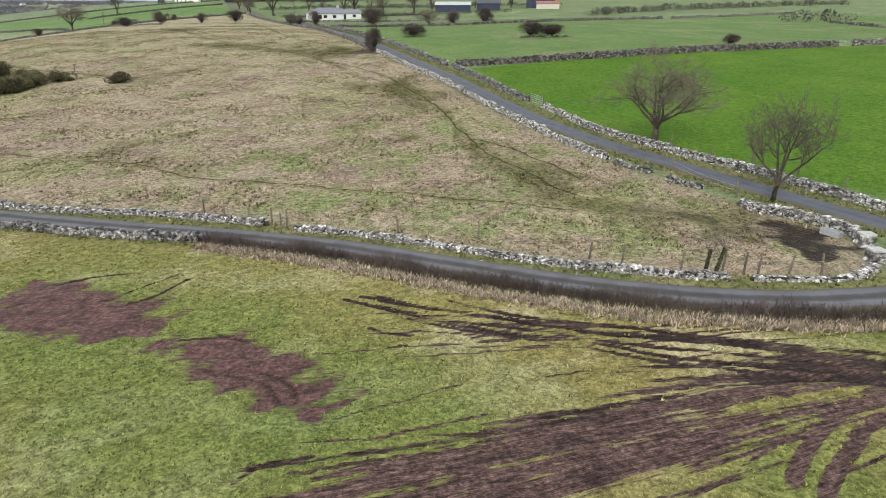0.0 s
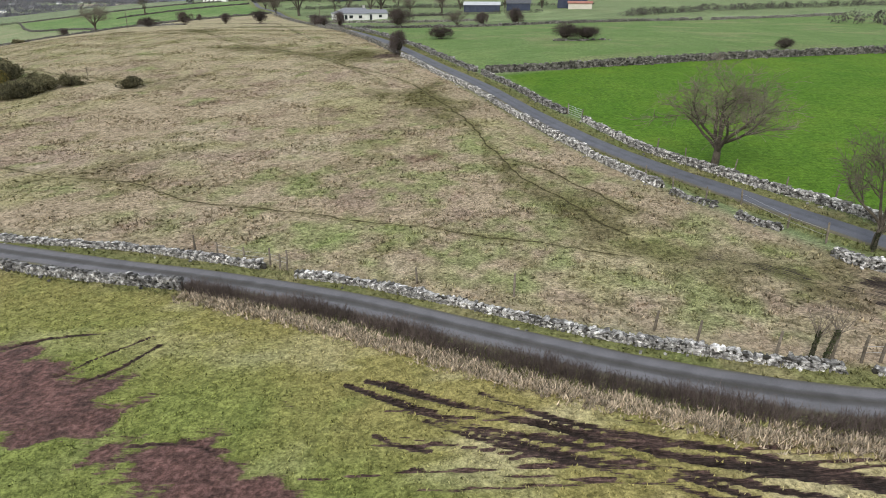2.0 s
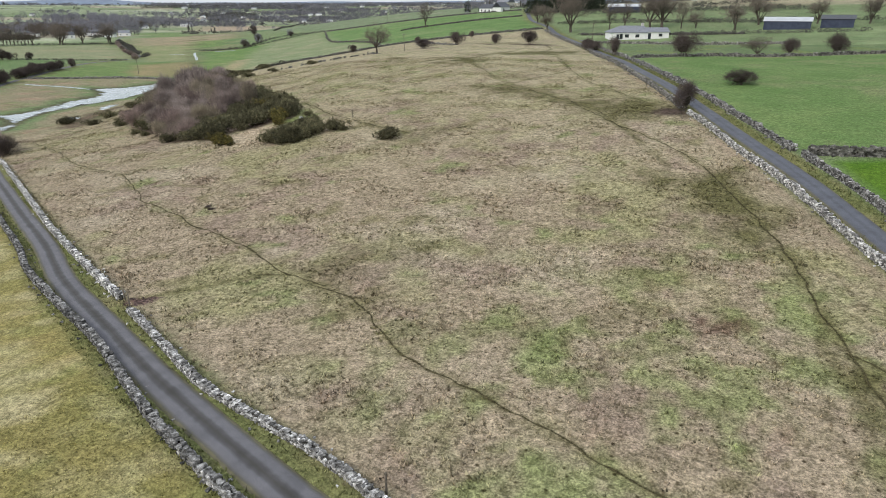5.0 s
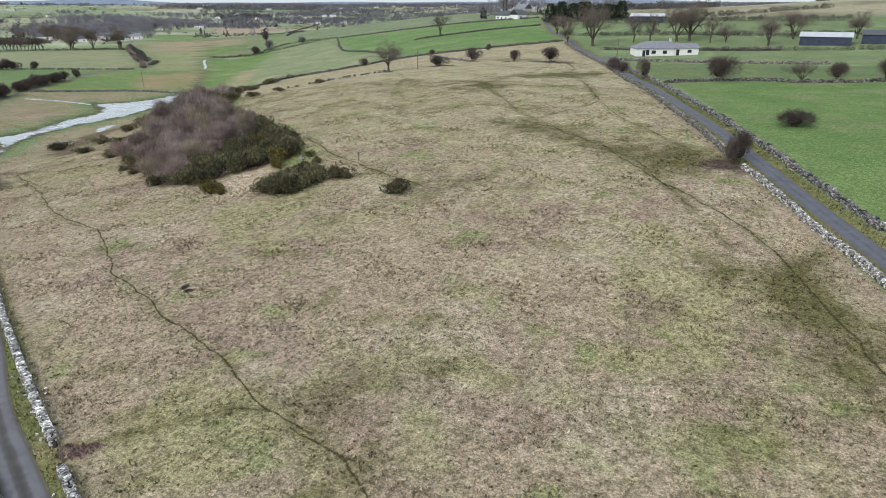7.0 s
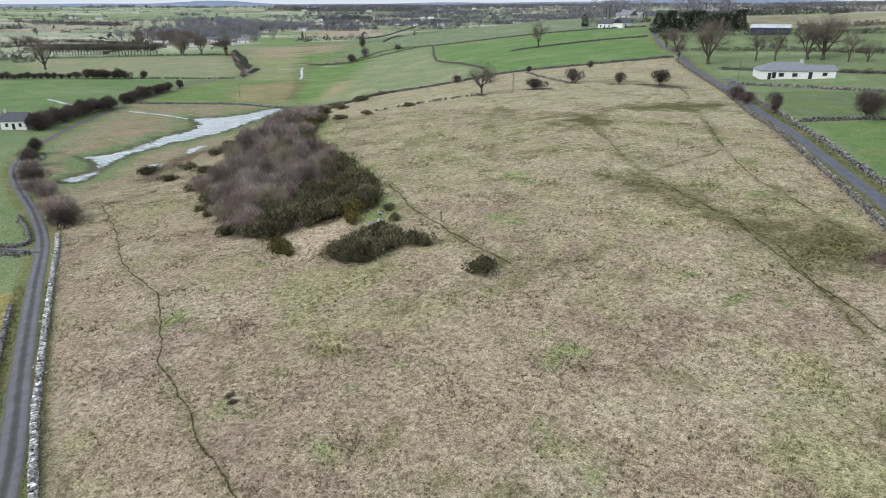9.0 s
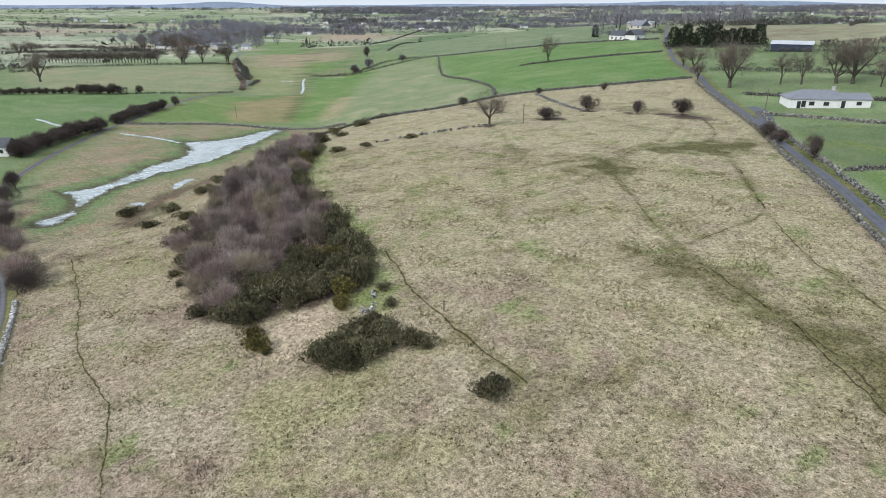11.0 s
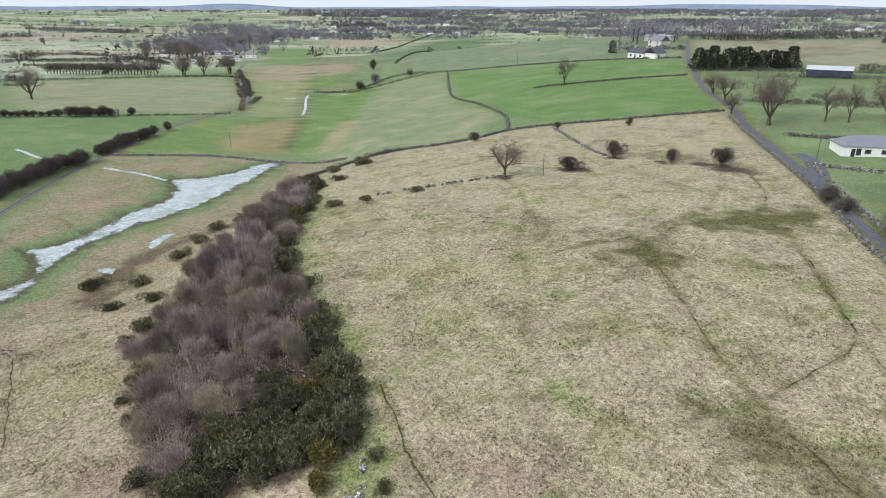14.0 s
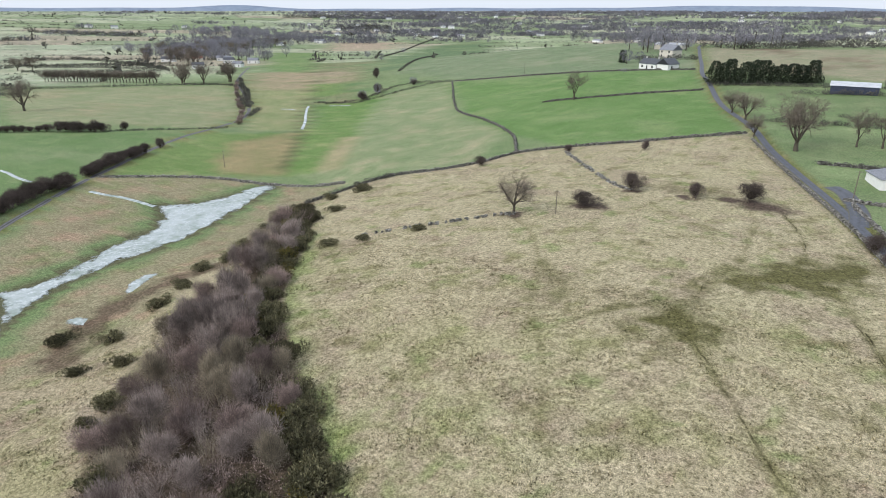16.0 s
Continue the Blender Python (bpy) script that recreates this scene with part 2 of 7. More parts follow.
def ground_material():
    m, n, l, b = material("ground_grass_and_mud", 0.95, 0.1)
    f = sums(n, l)
    place = n.new("ShaderNodeNewGeometry").outputs["Position"]
    mud, wet, plain, spot = (attribute(n, k) for k in ("mud", "wet", "plain", "spot"))
    lay = attribute(n, "lay", "Vector")
    c = attribute(n, "tint", "Color")
    # small fields of the far country, their colours paled and greyed for distance haze
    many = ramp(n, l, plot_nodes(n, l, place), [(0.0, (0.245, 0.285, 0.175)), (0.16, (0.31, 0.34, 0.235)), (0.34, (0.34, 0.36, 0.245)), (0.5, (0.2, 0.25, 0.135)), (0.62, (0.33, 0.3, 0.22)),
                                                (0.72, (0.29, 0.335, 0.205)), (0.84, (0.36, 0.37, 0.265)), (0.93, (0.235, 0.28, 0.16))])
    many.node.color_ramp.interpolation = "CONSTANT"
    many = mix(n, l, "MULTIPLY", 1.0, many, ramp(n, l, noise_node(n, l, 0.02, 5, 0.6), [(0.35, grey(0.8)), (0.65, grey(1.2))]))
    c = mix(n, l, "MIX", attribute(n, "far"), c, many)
    # rough grass: clumps, tufts, blades and shade spots; mown and grazed fields are plainer
    clump, tuft, blade = noise_node(n, l, 0.8, 4, 0.6), noise_node(n, l, 2.1, 4, 0.65), noise_node(n, l, 6.5, 4, 0.8)
    # the spots: shadows of tufts, painted into the colour as small dark dots
    gap = n.new("ShaderNodeTexVoronoi")
    gap.inputs["Scale"].default_value = 1.2
    l.new(place, gap.inputs["Vector"])
    rough = mix(n, l, "MULTIPLY", 1.0, ramp(n, l, clump, [(0.36, (0.8, 0.8, 0.77)), (0.5, grey(1.0)), (0.64, (1.15, 1.14, 1.15))]),
                ramp(n, l, tuft, [(0.37, (0.6, 0.6, 0.55)), (0.48, grey(0.98)), (0.62, (1.28, 1.26, 1.27))]))
    rough = mix(n, l, "MULTIPLY", 1.0, rough, ramp(n, l, blade, [(0.37, grey(0.5)), (0.5, grey(1.0)), (0.64, grey(1.7))]))
    rough = mix(n, l, "MULTIPLY", 1.0, rough, ramp(n, l, gap.outputs["Distance"], [(0.07, (0.26, 0.24, 0.2)), (0.19, grey(1.03))]))
    short = mix(n, l, "MULTIPLY", 1.0, ramp(n, l, tuft, [(0.36, grey(0.74)), (0.64, grey(1.22))]), ramp(n, l, blade, [(0.36, grey(0.6)), (0.64, grey(1.42))]))
    short = mix(n, l, "MULTIPLY", 1.0, short, ramp(n, l, noise_node(n, l, 0.09, 6, 0.68), [(0.34, (0.8, 0.9, 0.78)), (0.5, grey(1.0)), (0.66, (1.26, 1.14, 1.2))]))
    c = mix(n, l, "MULTIPLY", 1.0, c, mix(n, l, "MIX", plain, rough, short))
    # earth: clods and drawn-out ridges
    clod, streak, ridge = noise_node(n, l, 4.5, 6, 0.75), noise_node(n, l, 4.0, 5, 0.72, lay), noise_node(n, l, 15.0, 4, 0.7, lay)
    earth = ramp(n, l, clod, [(0.36, (0.05, 0.031, 0.025)), (0.5, (0.118, 0.072, 0.06)), (0.64, (0.215, 0.137, 0.118))])
    earth = mix(n, l, "MIX", wet, earth, ramp(n, l, clod, [(0.3, (0.012, 0.009, 0.007)), (0.7, (0.055, 0.04, 0.033))]))
    lines = mix(n, l, "MULTIPLY", 1.0, ramp(n, l, streak, [(0.4, grey(0.5)), (0.6, grey(1.5))]), ramp(n, l, ridge, [(0.4, grey(0.5)), (0.5, grey(1.0)), (0.62, grey(1.5))]))
    trodden = ramp(n, l, noise_node(n, l, 1.3, 5, 0.7), [(0.35, (0.66, 0.6, 0.61)), (0.6, (1.38, 1.2, 1.22))])
    earth = mix(n, l, "MULTIPLY", 1.0, earth, mix(n, l, "MIX", spot, lines, trodden))
    edge = f("ADD", f("MULTIPLY", tuft, f("ADD", 0.5, f("MULTIPLY", spot, 0.5))), f("ADD", f("MULTIPLY", blade, 0.75), f("MULTIPLY", f("SUBTRACT", 1.0, spot), 0.19)))
    drawn = f("MULTIPLY", streak, f("SUBTRACT", -1.6, f("MULTIPLY", spot, -0.7)))
    bare = f("ADD", f("ADD", mud, drawn), f("ADD", edge, f("MULTIPLY", spot, -0.4)))
    bare = ramp(n, l, bare, [(0.38, grey(0)), (0.56, grey(1))])
    c = mix(n, l, "MIX", bare, c, earth)
    l.new(c, b.inputs["Base Color"])
    l.new(ramp(n, l, bare, [(0, grey(0.95)), (1, grey(0.6))]), b.inputs["Roughness"])
    h = mix(n, l, "ADD", 0.35, mix(n, l, "MIX", bare, tuft, clod), blade)
    bump(n, l, b, h, 0.9, 0.12)
    return m


GROUND = ground_material()
STONE = varied("limestone", [(0.06, 0.057, 0.052), (0.25, 0.245, 0.23), (0.66, 0.65, 0.63)], 3.4, 0.92, 0.02, 0.72, fine=30)
FAR_STONE = varied("dark_lichened_stone", [(0.05, 0.05, 0.042), (0.14, 0.135, 0.12), (0.30, 0.29, 0.27)], 2.0, 0.92, 0.02, 0.5)
# filler boxes added inside walls, near black so stone gaps look deep in shade
CORE = varied("wall_core_dark_fill", [(0.025, 0.024, 0.02), (0.07, 0.065, 0.055)], 6.0, 0.95, 0.03)
BARK = varied("grey_brown_bark", [(0.06, 0.052, 0.04), (0.125, 0.11, 0.085)], 4.0, 0.95, 0.01, 0.2)
TWIG = varied("brown_twigs", [(0.13, 0.108, 0.088), (0.22, 0.188, 0.155)], 1.0, 0.95, 0, 0.3)


def road_material(name, shades):
    m, n, l, b = material(name, 0.75, 0.35)
    side = n.new("ShaderNodeAttribute")
    side.attribute_name = "across"
    big, grit = noise_node(n, l, 0.8, 5, 0.6), noise_node(n, l, 30.0, 3, 0.7)
    wob = n.new("ShaderNodeMath")
    wob.operation = "MULTIPLY_ADD"
    l.new(big, wob.inputs[0])
    wob.inputs[1].default_value = 0.22
    l.new(side.outputs["Fac"], wob.inputs[2])
    c = ramp(n, l, wob.outputs[0], shades)
    c = mix(n, l, "MULTIPLY", 1.0, c, ramp(n, l, grit, [(0.3, grey(0.7)), (0.7, grey(1.3))]))
    c = mix(n, l, "MULTIPLY", 1.0, c, ramp(n, l, big, [(0.3, grey(0.82)), (0.7, grey(1.18))]))
    l.new(c, b.inputs["Base Color"])
    bump(n, l, b, grit, 0.4, 0.01)
    return m


# across: 0 at the middle of the road, 1 at its edge
ROAD_LOW = road_material("old_lane_asphalt", [(0.12, (0.062, 0.058, 0.052)), (0.3, (0.08, 0.078, 0.078)), (0.46, (0.145, 0.143, 0.153)),
                                              (0.78, (0.14, 0.137, 0.145)), (0.95, (0.1, 0.095, 0.075)), (1.0, (0.13, 0.12, 0.07))])
ROAD_HILL = road_material("hill_lane_asphalt", [(0.1, (0.085, 0.09, 0.104)), (0.4, (0.108, 0.114, 0.134)), (0.85, (0.098, 0.103, 0.118)), (1.0, (0.12, 0.11, 0.07))])


# ---- the ground, one sheet to the horizon ----
def axis(lo, hi, fine, ends, close):
    """Grid lines: fine between lo and hi, finest in the close stretch, wider and wider out to the ends."""
    mid = list(np.arange(lo, close[0], fine)) + list(np.arange(close[0], close[1], close[2])) + list(np.arange(close[1], hi + fine / 2, fine))
    up, down, s = [mid[-1]], [lo], fine
    while up[-1] < ends[1]:
        s = min(s * 1.055, 120)
        up.append(up[-1] + s)
    s = fine
    while down[-1] > ends[0]:
        s = min(s * 1.055, 120)
        down.append(down[-1] - s)
    return np.array(down[:0:-1] + mid + up[1:])

gx, gy = axis(-165, 36, 0.7, (-3800, 3800), (-28, 22, 0.15)), axis(12, 255, 0.7, (-1500, 4200), (13, 38, 0.15))
X, Y = (a.ravel() for a in np.meshgrid(gx, gy))
Z = land(X, Y)
to_low, to_hill = near_line(X, Y, LOW_ROAD, 30), near_line(X, Y, HILL_ROAD, 30)
to_road = np.minimum(to_low, to_hill)
tint = np.zeros((len(X), 3))
mud = np.zeros(len(X))
wet = np.zeros(len(X))
dry = np.zeros(len(X))
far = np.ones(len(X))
plain = np.full(len(X), 0.85)
relief = 0.05 * waves(X, Y, 5, 3) + 0.035 * waves(X, Y, 1.6, 4)

STRAW, PALE, DULL = np.array((0.300, 0.246, 0.170)), np.array((0.350, 0.296, 0.214)), np.array((0.24, 0.183, 0.14))
GREEN, FRESH, VIVID = np.array((0.16, 0.195, 0.07)), np.array((0.14, 0.19, 0.055)), np.array((0.082, 0.165, 0.017))
MEADOW, WORN = np.array((0.175, 0.225, 0.108)), np.array((0.12, 0.115, 0.045))


def dye(colour, amount):
    """Lays a colour over the ground by amount, 0 to 1."""
    global tint
    a = np.clip(amount, 0, 1)[:, None]
    tint = tint * (1 - a) + np.asarray(colour) * a


def field(poly, colour, other, patch=18, seed=1, soft=1.5):
    """A field of one colour with soft patches of another."""
    m = step01(-to_area(X, Y, poly, 30), -soft, soft)
    mixed = step01(waves(X, Y, patch, seed) + 0.5 * waves(X, Y, patch / 3, seed + 50), 0.0, 1.0)[:, None]
    global tint, far
    far = far * (1 - m)
    tint = tint * (1 - m[:, None]) + (np.asarray(colour) * (1 - mixed) + np.asarray(other) * mixed) * m[:, None]


def patch(poly, colour, amount, soft=2.0, size=3, seed=7):
    d = to_area(X, Y, poly, 30) + soft * 0.9 * waves(X, Y, size, seed)
    dye(colour, amount * step01(-d, -soft, soft))


def worn(pts, width, amount, colour=WORN, seed=2):
    """A trodden path: a dark, uneven line in the grass, a little sunken."""
    global Z
    PATHS.append((pts, width, amount))
    d = near_line(X, Y, pts, 6, 1.5)
    m = np.nonzero(d < 3)[0]
    d, x, y = d[m], X[m], Y[m]
    w = 1.6 * width * (1 + 0.5 * waves(x, y, 7, seed))
    a = np.clip(min(1, 1.1 * amount) * (1 - step01(d, 0.15 * w, w)) * (0.6 + 0.4 * waves(x, y, 6, seed + 9)), 0, 1)[:, None]
    tint[m] = tint[m] * (1 - a) + np.asarray(colour) * a
    Z[m] -= 0.07 * (1 - step01(d, 0.2 * width, width))


def rut(pts, width=0.28, depth=0.11, amount=1.0, seed=3, soak=1.0):
    global Z, mud
    width = 0.62 * width
    d = near_line(X, Y, pts, 4, 1.0)
    m = np.nonzero(d < 1.25 * width)[0]
    k = 1 - step01(d[m], 0.5 * width, 1.25 * width)
    k = k * np.clip(0.85 + 0.6 * waves(X[m], Y[m], 3.0, seed), 0, 1)
    mud[m] = np.maximum(mud[m], amount * k)
    wet[m] = np.maximum(wet[m], soak * amount * k)
    Z[m] -= depth * k


PATHS = []
tint[:] = MEADOW
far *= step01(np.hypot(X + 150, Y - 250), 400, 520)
# the rough pasture between the roads
MAIN = [(24.6, 31.6), (26.5, 38), (22, 45), (17, 55), (9, 74), (2, 94), (-5, 111), (-13, 130), (-20, 147), (-29, 169), (-38, 192), (-58, 243), (-78, 285),
        (-97, 325), (-112, 314), (-127, 302), (-146, 290), (-160, 280), (-165, 267), (-173, 257), (-187, 248), (-196, 230), (-200, 219), (-187, 196), (-190, 170),
        (-176, 140), (-172, 120), (-178, 110), (-160, 104), (-120, 88), (-76, 68), (-51, 57), (-27, 48.4), (-10, 42.8), (4, 36), (16, 31.2)]
field(MAIN, STRAW, PALE, 26, 21, 1.0)
main = step01(-to_area(X, Y, MAIN, 30), 0, 3)
plain = plain * (1 - main)
dye((0.25, 0.245, 0.115), main * 0.7 * step01(waves(X, Y, 22, 31) + 0.6 * waves(X, Y, 6, 32), -0.1, 1.0))
dye((0.355, 0.318, 0.2), main * 0.75 * step01(Y, 62, 180))
dye((0.205, 0.205, 0.092), main * 0.65 * step01(Y, 90, 150) * step01(waves(X, Y, 10, 33) + 0.7 * waves(X, Y, 3.5, 34), 0.15, 1.1))
dye(DULL, main * (0.68 - 0.3 * step01(Y, 100, 160)) * step01(waves(X, Y, 14, 41) + 0.7 * waves(X, Y, 4, 42), 0.1, 0.9))
dye((0.17, 0.155, 0.075), main * 0.7 * step01(waves(X, Y, 11, 43) + 0.8 * waves(X, Y, 3.5, 44), 0.6, 1.4))
dye(FRESH * 1.15 + (0.02, 0, 0.02), main * 0.7 * step01(waves(X, Y, 9, 51) + 0.7 * waves(X, Y, 3, 52), 0.6, 1.4))
lush = np.exp(-((X - 6) ** 2 + (Y - 52) ** 2) / (2 * 17 ** 2)) + 0.8 * np.exp(-((X + 12) ** 2 + (Y - 55) ** 2) / (2 * 12 ** 2)) + 0.6 * np.exp(-((X + 92) ** 2 + (Y - 142) ** 2) / (2 * 12 ** 2))
lush = lush + 0.9 * np.exp(-((X - 12) ** 2 + (Y - 42) ** 2) / (2 * 9 ** 2)) + 0.7 * np.exp(-((X - 6) ** 2 + (Y - 66) ** 2) / (2 * 12 ** 2))
dye(FRESH * 1.15, main * np.clip(lush, 0, 1) * 0.6 * step01(waves(X, Y, 6, 61) + 0.7 * waves(X, Y, 2.2, 62), -0.4, 0.9))
dye((0.29, 0.21, 0.155), main * 0.5 * step01(waves(X, Y, 5, 71) + waves(X, Y, 1.6, 72), 0.9, 1.7))

# the near field, greener, with mud
NEAR_FIELD = [(60, 24.5), (33, 25.5), (14, 27), (7, 29.2), (-7, 36), (-17, 40.5), (-37, 47), (-60, 56), (-92, 71), (-118, 83), (-140, 60), (-120, -40), (60, -40)]
field(NEAR_FIELD, (0.25, 0.22, 0.082), (0.35, 0.305, 0.155), 7, 81, 0.6)
nearf = step01(-to_area(X, Y, NEAR_FIELD, 30), 0, 1)
plain = plain * (1 - 0.3 * nearf)
dye((0.40, 0.36, 0.2), nearf * 0.8 * step01(waves(X * 0.55 + Y * 0.3, Y * 1.3 - X * 0.35, 3.2, 94) + 0.7 * waves(X, Y, 8, 95), 0.1, 1.2))
dye(FRESH * 1.0, nearf * 0.35 * step01(waves(X, Y, 7, 91) + 0.5 * waves(X, Y, 2, 92), 0.3, 1.3))
for cx, cy, r in ((-18, 27, 4.5), (-11, 28, 3.5), (-3.5, 22, 3), (-12, 20, 5), (-5, 18, 4), (20, 26, 3), (12, 15, 2.5), (1, 19.5, 2), (-22, 33, 6)):
    dye(FRESH * (1.0, 1.0, 0.85), nearf * 0.62 * np.exp(-((X - cx) ** 2 + (Y - cy) ** 2) / (2 * r * r)))

# the green fields over the hill road and beyond the back wall
field([(4.4, 109.7), (91, 134), (140, 160), (170, 60), (60, 20), (33, 44), (26, 54), (15, 76)], VIVID, VIVID * (1.25, 1.1, 1.2), 14, 101)
field([(-10, 140), (-33, 204), (-20, 218), (6, 221), (34, 232), (80, 241), (141, 265), (200, 230), (98, 140), (33, 116), (2, 112)], (0.13, 0.2, 0.066), (0.175, 0.21, 0.09), 20, 111)
field([(-35, 207), (-52, 250), (-30, 272), (0, 290), (60, 300), (80, 243), (34, 234), (6, 223), (-20, 220)], (0.13, 0.175, 0.0799), GREEN, 14, 113)
field([(0, 262), (-60, 262), (-75, 300), (-90, 345), (60, 345), (220, 330), (150, 272), (80, 256)], MEADOW * 0.95, MEADOW * 1.2, 30, 117)
field([(-314, 451), (-248, 458), (-157, 462), (-136, 405), (-100, 328), (-146, 291), (-180, 309), (-233, 350)], (0.132, 0.212, 0.072), (0.17, 0.235, 0.095), 30, 121)
field([(-313, 458), (-243, 460), (-155, 462), (-165, 500), (-186, 566), (-223, 640), (-300, 720), (-440, 760), (-475, 648), (-411, 500)], (0.17, 0.215, 0.12), (0.23, 0.25, 0.155), 40, 123, 4)
field([(-420, 505), (-475, 648), (-622, 976), (-780, 1230), (-800, 1010), (-612, 703), (-430, 500)], (0.125, 0.18, 0.089), MEADOW, 40, 125)
field([(-150, 470), (-60, 440), (60, 445), (60, 620), (-195, 620)], (0.26, 0.25, 0.16), (0.2, 0.165, 0.11), 40, 127, 5)
field([(-60, 470), (60, 470), (90, 520), (-30, 540)], (0.33, 0.3, 0.2), (0.24, 0.26, 0.14), 30, 128, 4)
field([(-60, 590), (90, 570), (160, 700), (-40, 720)], (0.36, 0.34, 0.23), (0.27, 0.28, 0.17), 40, 129, 4)
field([(-180, 309), (-233, 350), (-316, 451), (-345, 420), (-318, 365), (-290, 303), (-236, 246), (-198, 236), (-170, 262)], (0.21, 0.25, 0.13), (0.29, 0.285, 0.17), 18, 131)
field([(-133, 412), (-115, 372), (-90, 350), (60, 350), (60, 440)], MEADOW * 0.9, MEADOW * 1.1, 30, 141)

# the valley: pastures, rushy ground and the flooded meadow
field([(-270, 160), (-339, 263), (-378, 222), (-408, 205), (-330, 120)], (0.145, 0.21, 0.088), (0.19, 0.24, 0.12), 30, 151)
field([(-410, 212), (-345, 280), (-394, 340), (-505, 400), (-616, 280)], (0.24, 0.26, 0.145), (0.27, 0.26, 0.15), 40, 161)
field([(-291, 199), (-333, 270), (-303, 301), (-236, 244), (-275, 215)], (0.15, 0.215, 0.075), (0.2, 0.245, 0.1), 14, 171)
patch([(-280, 240), (-306, 268), (-303, 300), (-262, 272), (-242, 243), (-258, 229)], (0.27, 0.22, 0.12), 0.8, 4, 8)
field([(-294, 306), (-236, 246), (-228, 262), (-285, 330), (-350, 420), (-378, 385)], (0.13, 0.21, 0.065), (0.17, 0.225, 0.085), 12, 181)
field([(-335, 272), (-303, 302), (-356, 354), (-404, 348), (-366, 318)], (0.16, 0.21, 0.103), MEADOW, 14, 191)
field([(-576, 468), (-533, 523), (-380, 380), (-404, 348)], (0.23, 0.24, 0.133), (0.27, 0.22, 0.13), 40, 201)
field([(-620, 600), (-560, 640), (-456, 514), (-346, 389), (-378, 380)], (0.2, 0.205, 0.11), (0.12, 0.19, 0.0791), 40, 211)
# strips of the valley floor on both sides of the drain
field([(-562, 482), (-504, 492), (-424, 417), (-464, 399)], (0.3, 0.25, 0.16), (0.24, 0.24, 0.13), 16, 301, 3)
field([(-899, 735), (-823, 800), (-510, 497), (-569, 488)], (0.15, 0.22, 0.085), (0.2, 0.25, 0.11), 16, 302, 3)
field([(-499, 492), (-464, 511), (-417, 449), (-442, 439)], (0.3, 0.25, 0.165), (0.26, 0.25, 0.14), 16, 303, 3)
field([(-442, 439), (-417, 449), (-385, 409), (-402, 399)], (0.15, 0.22, 0.075), (0.18, 0.23, 0.09), 16, 304, 3)
field([(-461, 397), (-422, 415), (-305, 307), (-327, 290)], (0.225, 0.25, 0.12), (0.28, 0.27, 0.15), 16, 305, 3)
field([(-1023, 985), (-908, 1099), (-785, 894), (-854, 836)], (0.36, 0.29, 0.21), (0.3, 0.27, 0.18), 16, 306, 3)
field([(-299, 302), (-336, 368), (-266, 310), (-234, 254), (-239, 243), (-265, 268)], (0.14, 0.215, 0.07), (0.2, 0.245, 0.1), 16, 307, 3)
field([(-268, 301), (-262, 307), (-225, 258), (-233, 253)], (0.31, 0.275, 0.16), (0.25, 0.25, 0.13), 16, 308, 3)
DRAIN = [(-821, 802), (-480, 475), (-418, 414), (-364, 362), (-299, 302), (-265, 268), (-246, 247)]
dye((0.12, 0.125, 0.06), 0.9 * (1 - step01(near_line(X, Y, DRAIN, 12), 1.0, 3.5)))
MOOR = [(-196, 117), (-240, 145), (-262, 168), (-290, 197), (-262, 222), (-226, 236), (-205, 238), (-186, 205), (-176, 165), (-160, 140), (-168, 112)]
field(MOOR, (0.25, 0.225, 0.14), (0.3, 0.22, 0.15), 9, 221, 3)
moor = step01(-to_area(X, Y, MOOR, 30), 0, 4)
plain = plain * (1 - 0.7 * moor)
lake = to_area(X, Y, LAKE, 40)
dye((0.16, 0.115, 0.075), moor * 0.6 * step01(waves(X, Y, 8, 227) + 0.7 * waves(X, Y, 2.6, 228), 0.4, 1.3))
dye((0.17, 0.205, 0.085), moor * 0.7 * step01(waves(X, Y, 13, 223) + 0.6 * waves(X, Y, 4, 224), 0.1, 1.0))
dye((0.13, 0.2, 0.0812), moor * 0.85 * (1 - step01(lake + 3 * waves(X, Y, 8, 225), 1, 7)))
dye((0.10, 0.07, 0.05), 0.8 * (1 - step01(near_line(X, Y, [(-166, 132), (-180, 150), (-178, 165), (-172, 176)], 20) + 3 * waves(X, Y, 6, 226), 1, 6)))
dye((0.1, 0.095, 0.0554), 0.9 * (lake < 0))

# trodden paths and damp, dark grass in the pasture
worn([(9.9, 44.7), (7.5, 45.7), (5.2, 47.1), (1.2, 48.5), (-2.5, 50.6), (-6, 51.7), (-14.7, 55.2), (-24.7, 58.9), (-28.2, 61.5), (-31.2, 63.8), (-34.5, 65.6), (-39, 66.4)], 0.42, 0.85)
worn([(-37, 66.6), (-42, 67.4), (-45.1, 68.8), (-49.9, 71.2), (-55.3, 73), (-60.6, 74.5), (-67.2, 77.2), (-72.3, 79), (-77, 80.4), (-80.5, 82.7), (-88, 87.1), (-94, 90.3), (-107, 93.5), (-117, 97.4), (-131, 104), (-154, 113)], 0.4, 0.8)
worn([(10.9, 48.2), (9.3, 50.8), (7.9, 55.2), (5.8, 59.7), (4.3, 63.4), (3.4, 67.2), (1.8, 72.8), (0.3, 80.5), (-1.5, 86.9), (-5, 95.6), (-9.6, 106.5), (-15.6, 115), (-25, 125.3), (-34, 137)], 0.55, 0.8)
worn([(12.1, 52.6), (10.4, 57.2), (8.7, 60.2), (7, 63.8), (5, 66.8), (3.2, 68.4)], 0.45, 0.8)
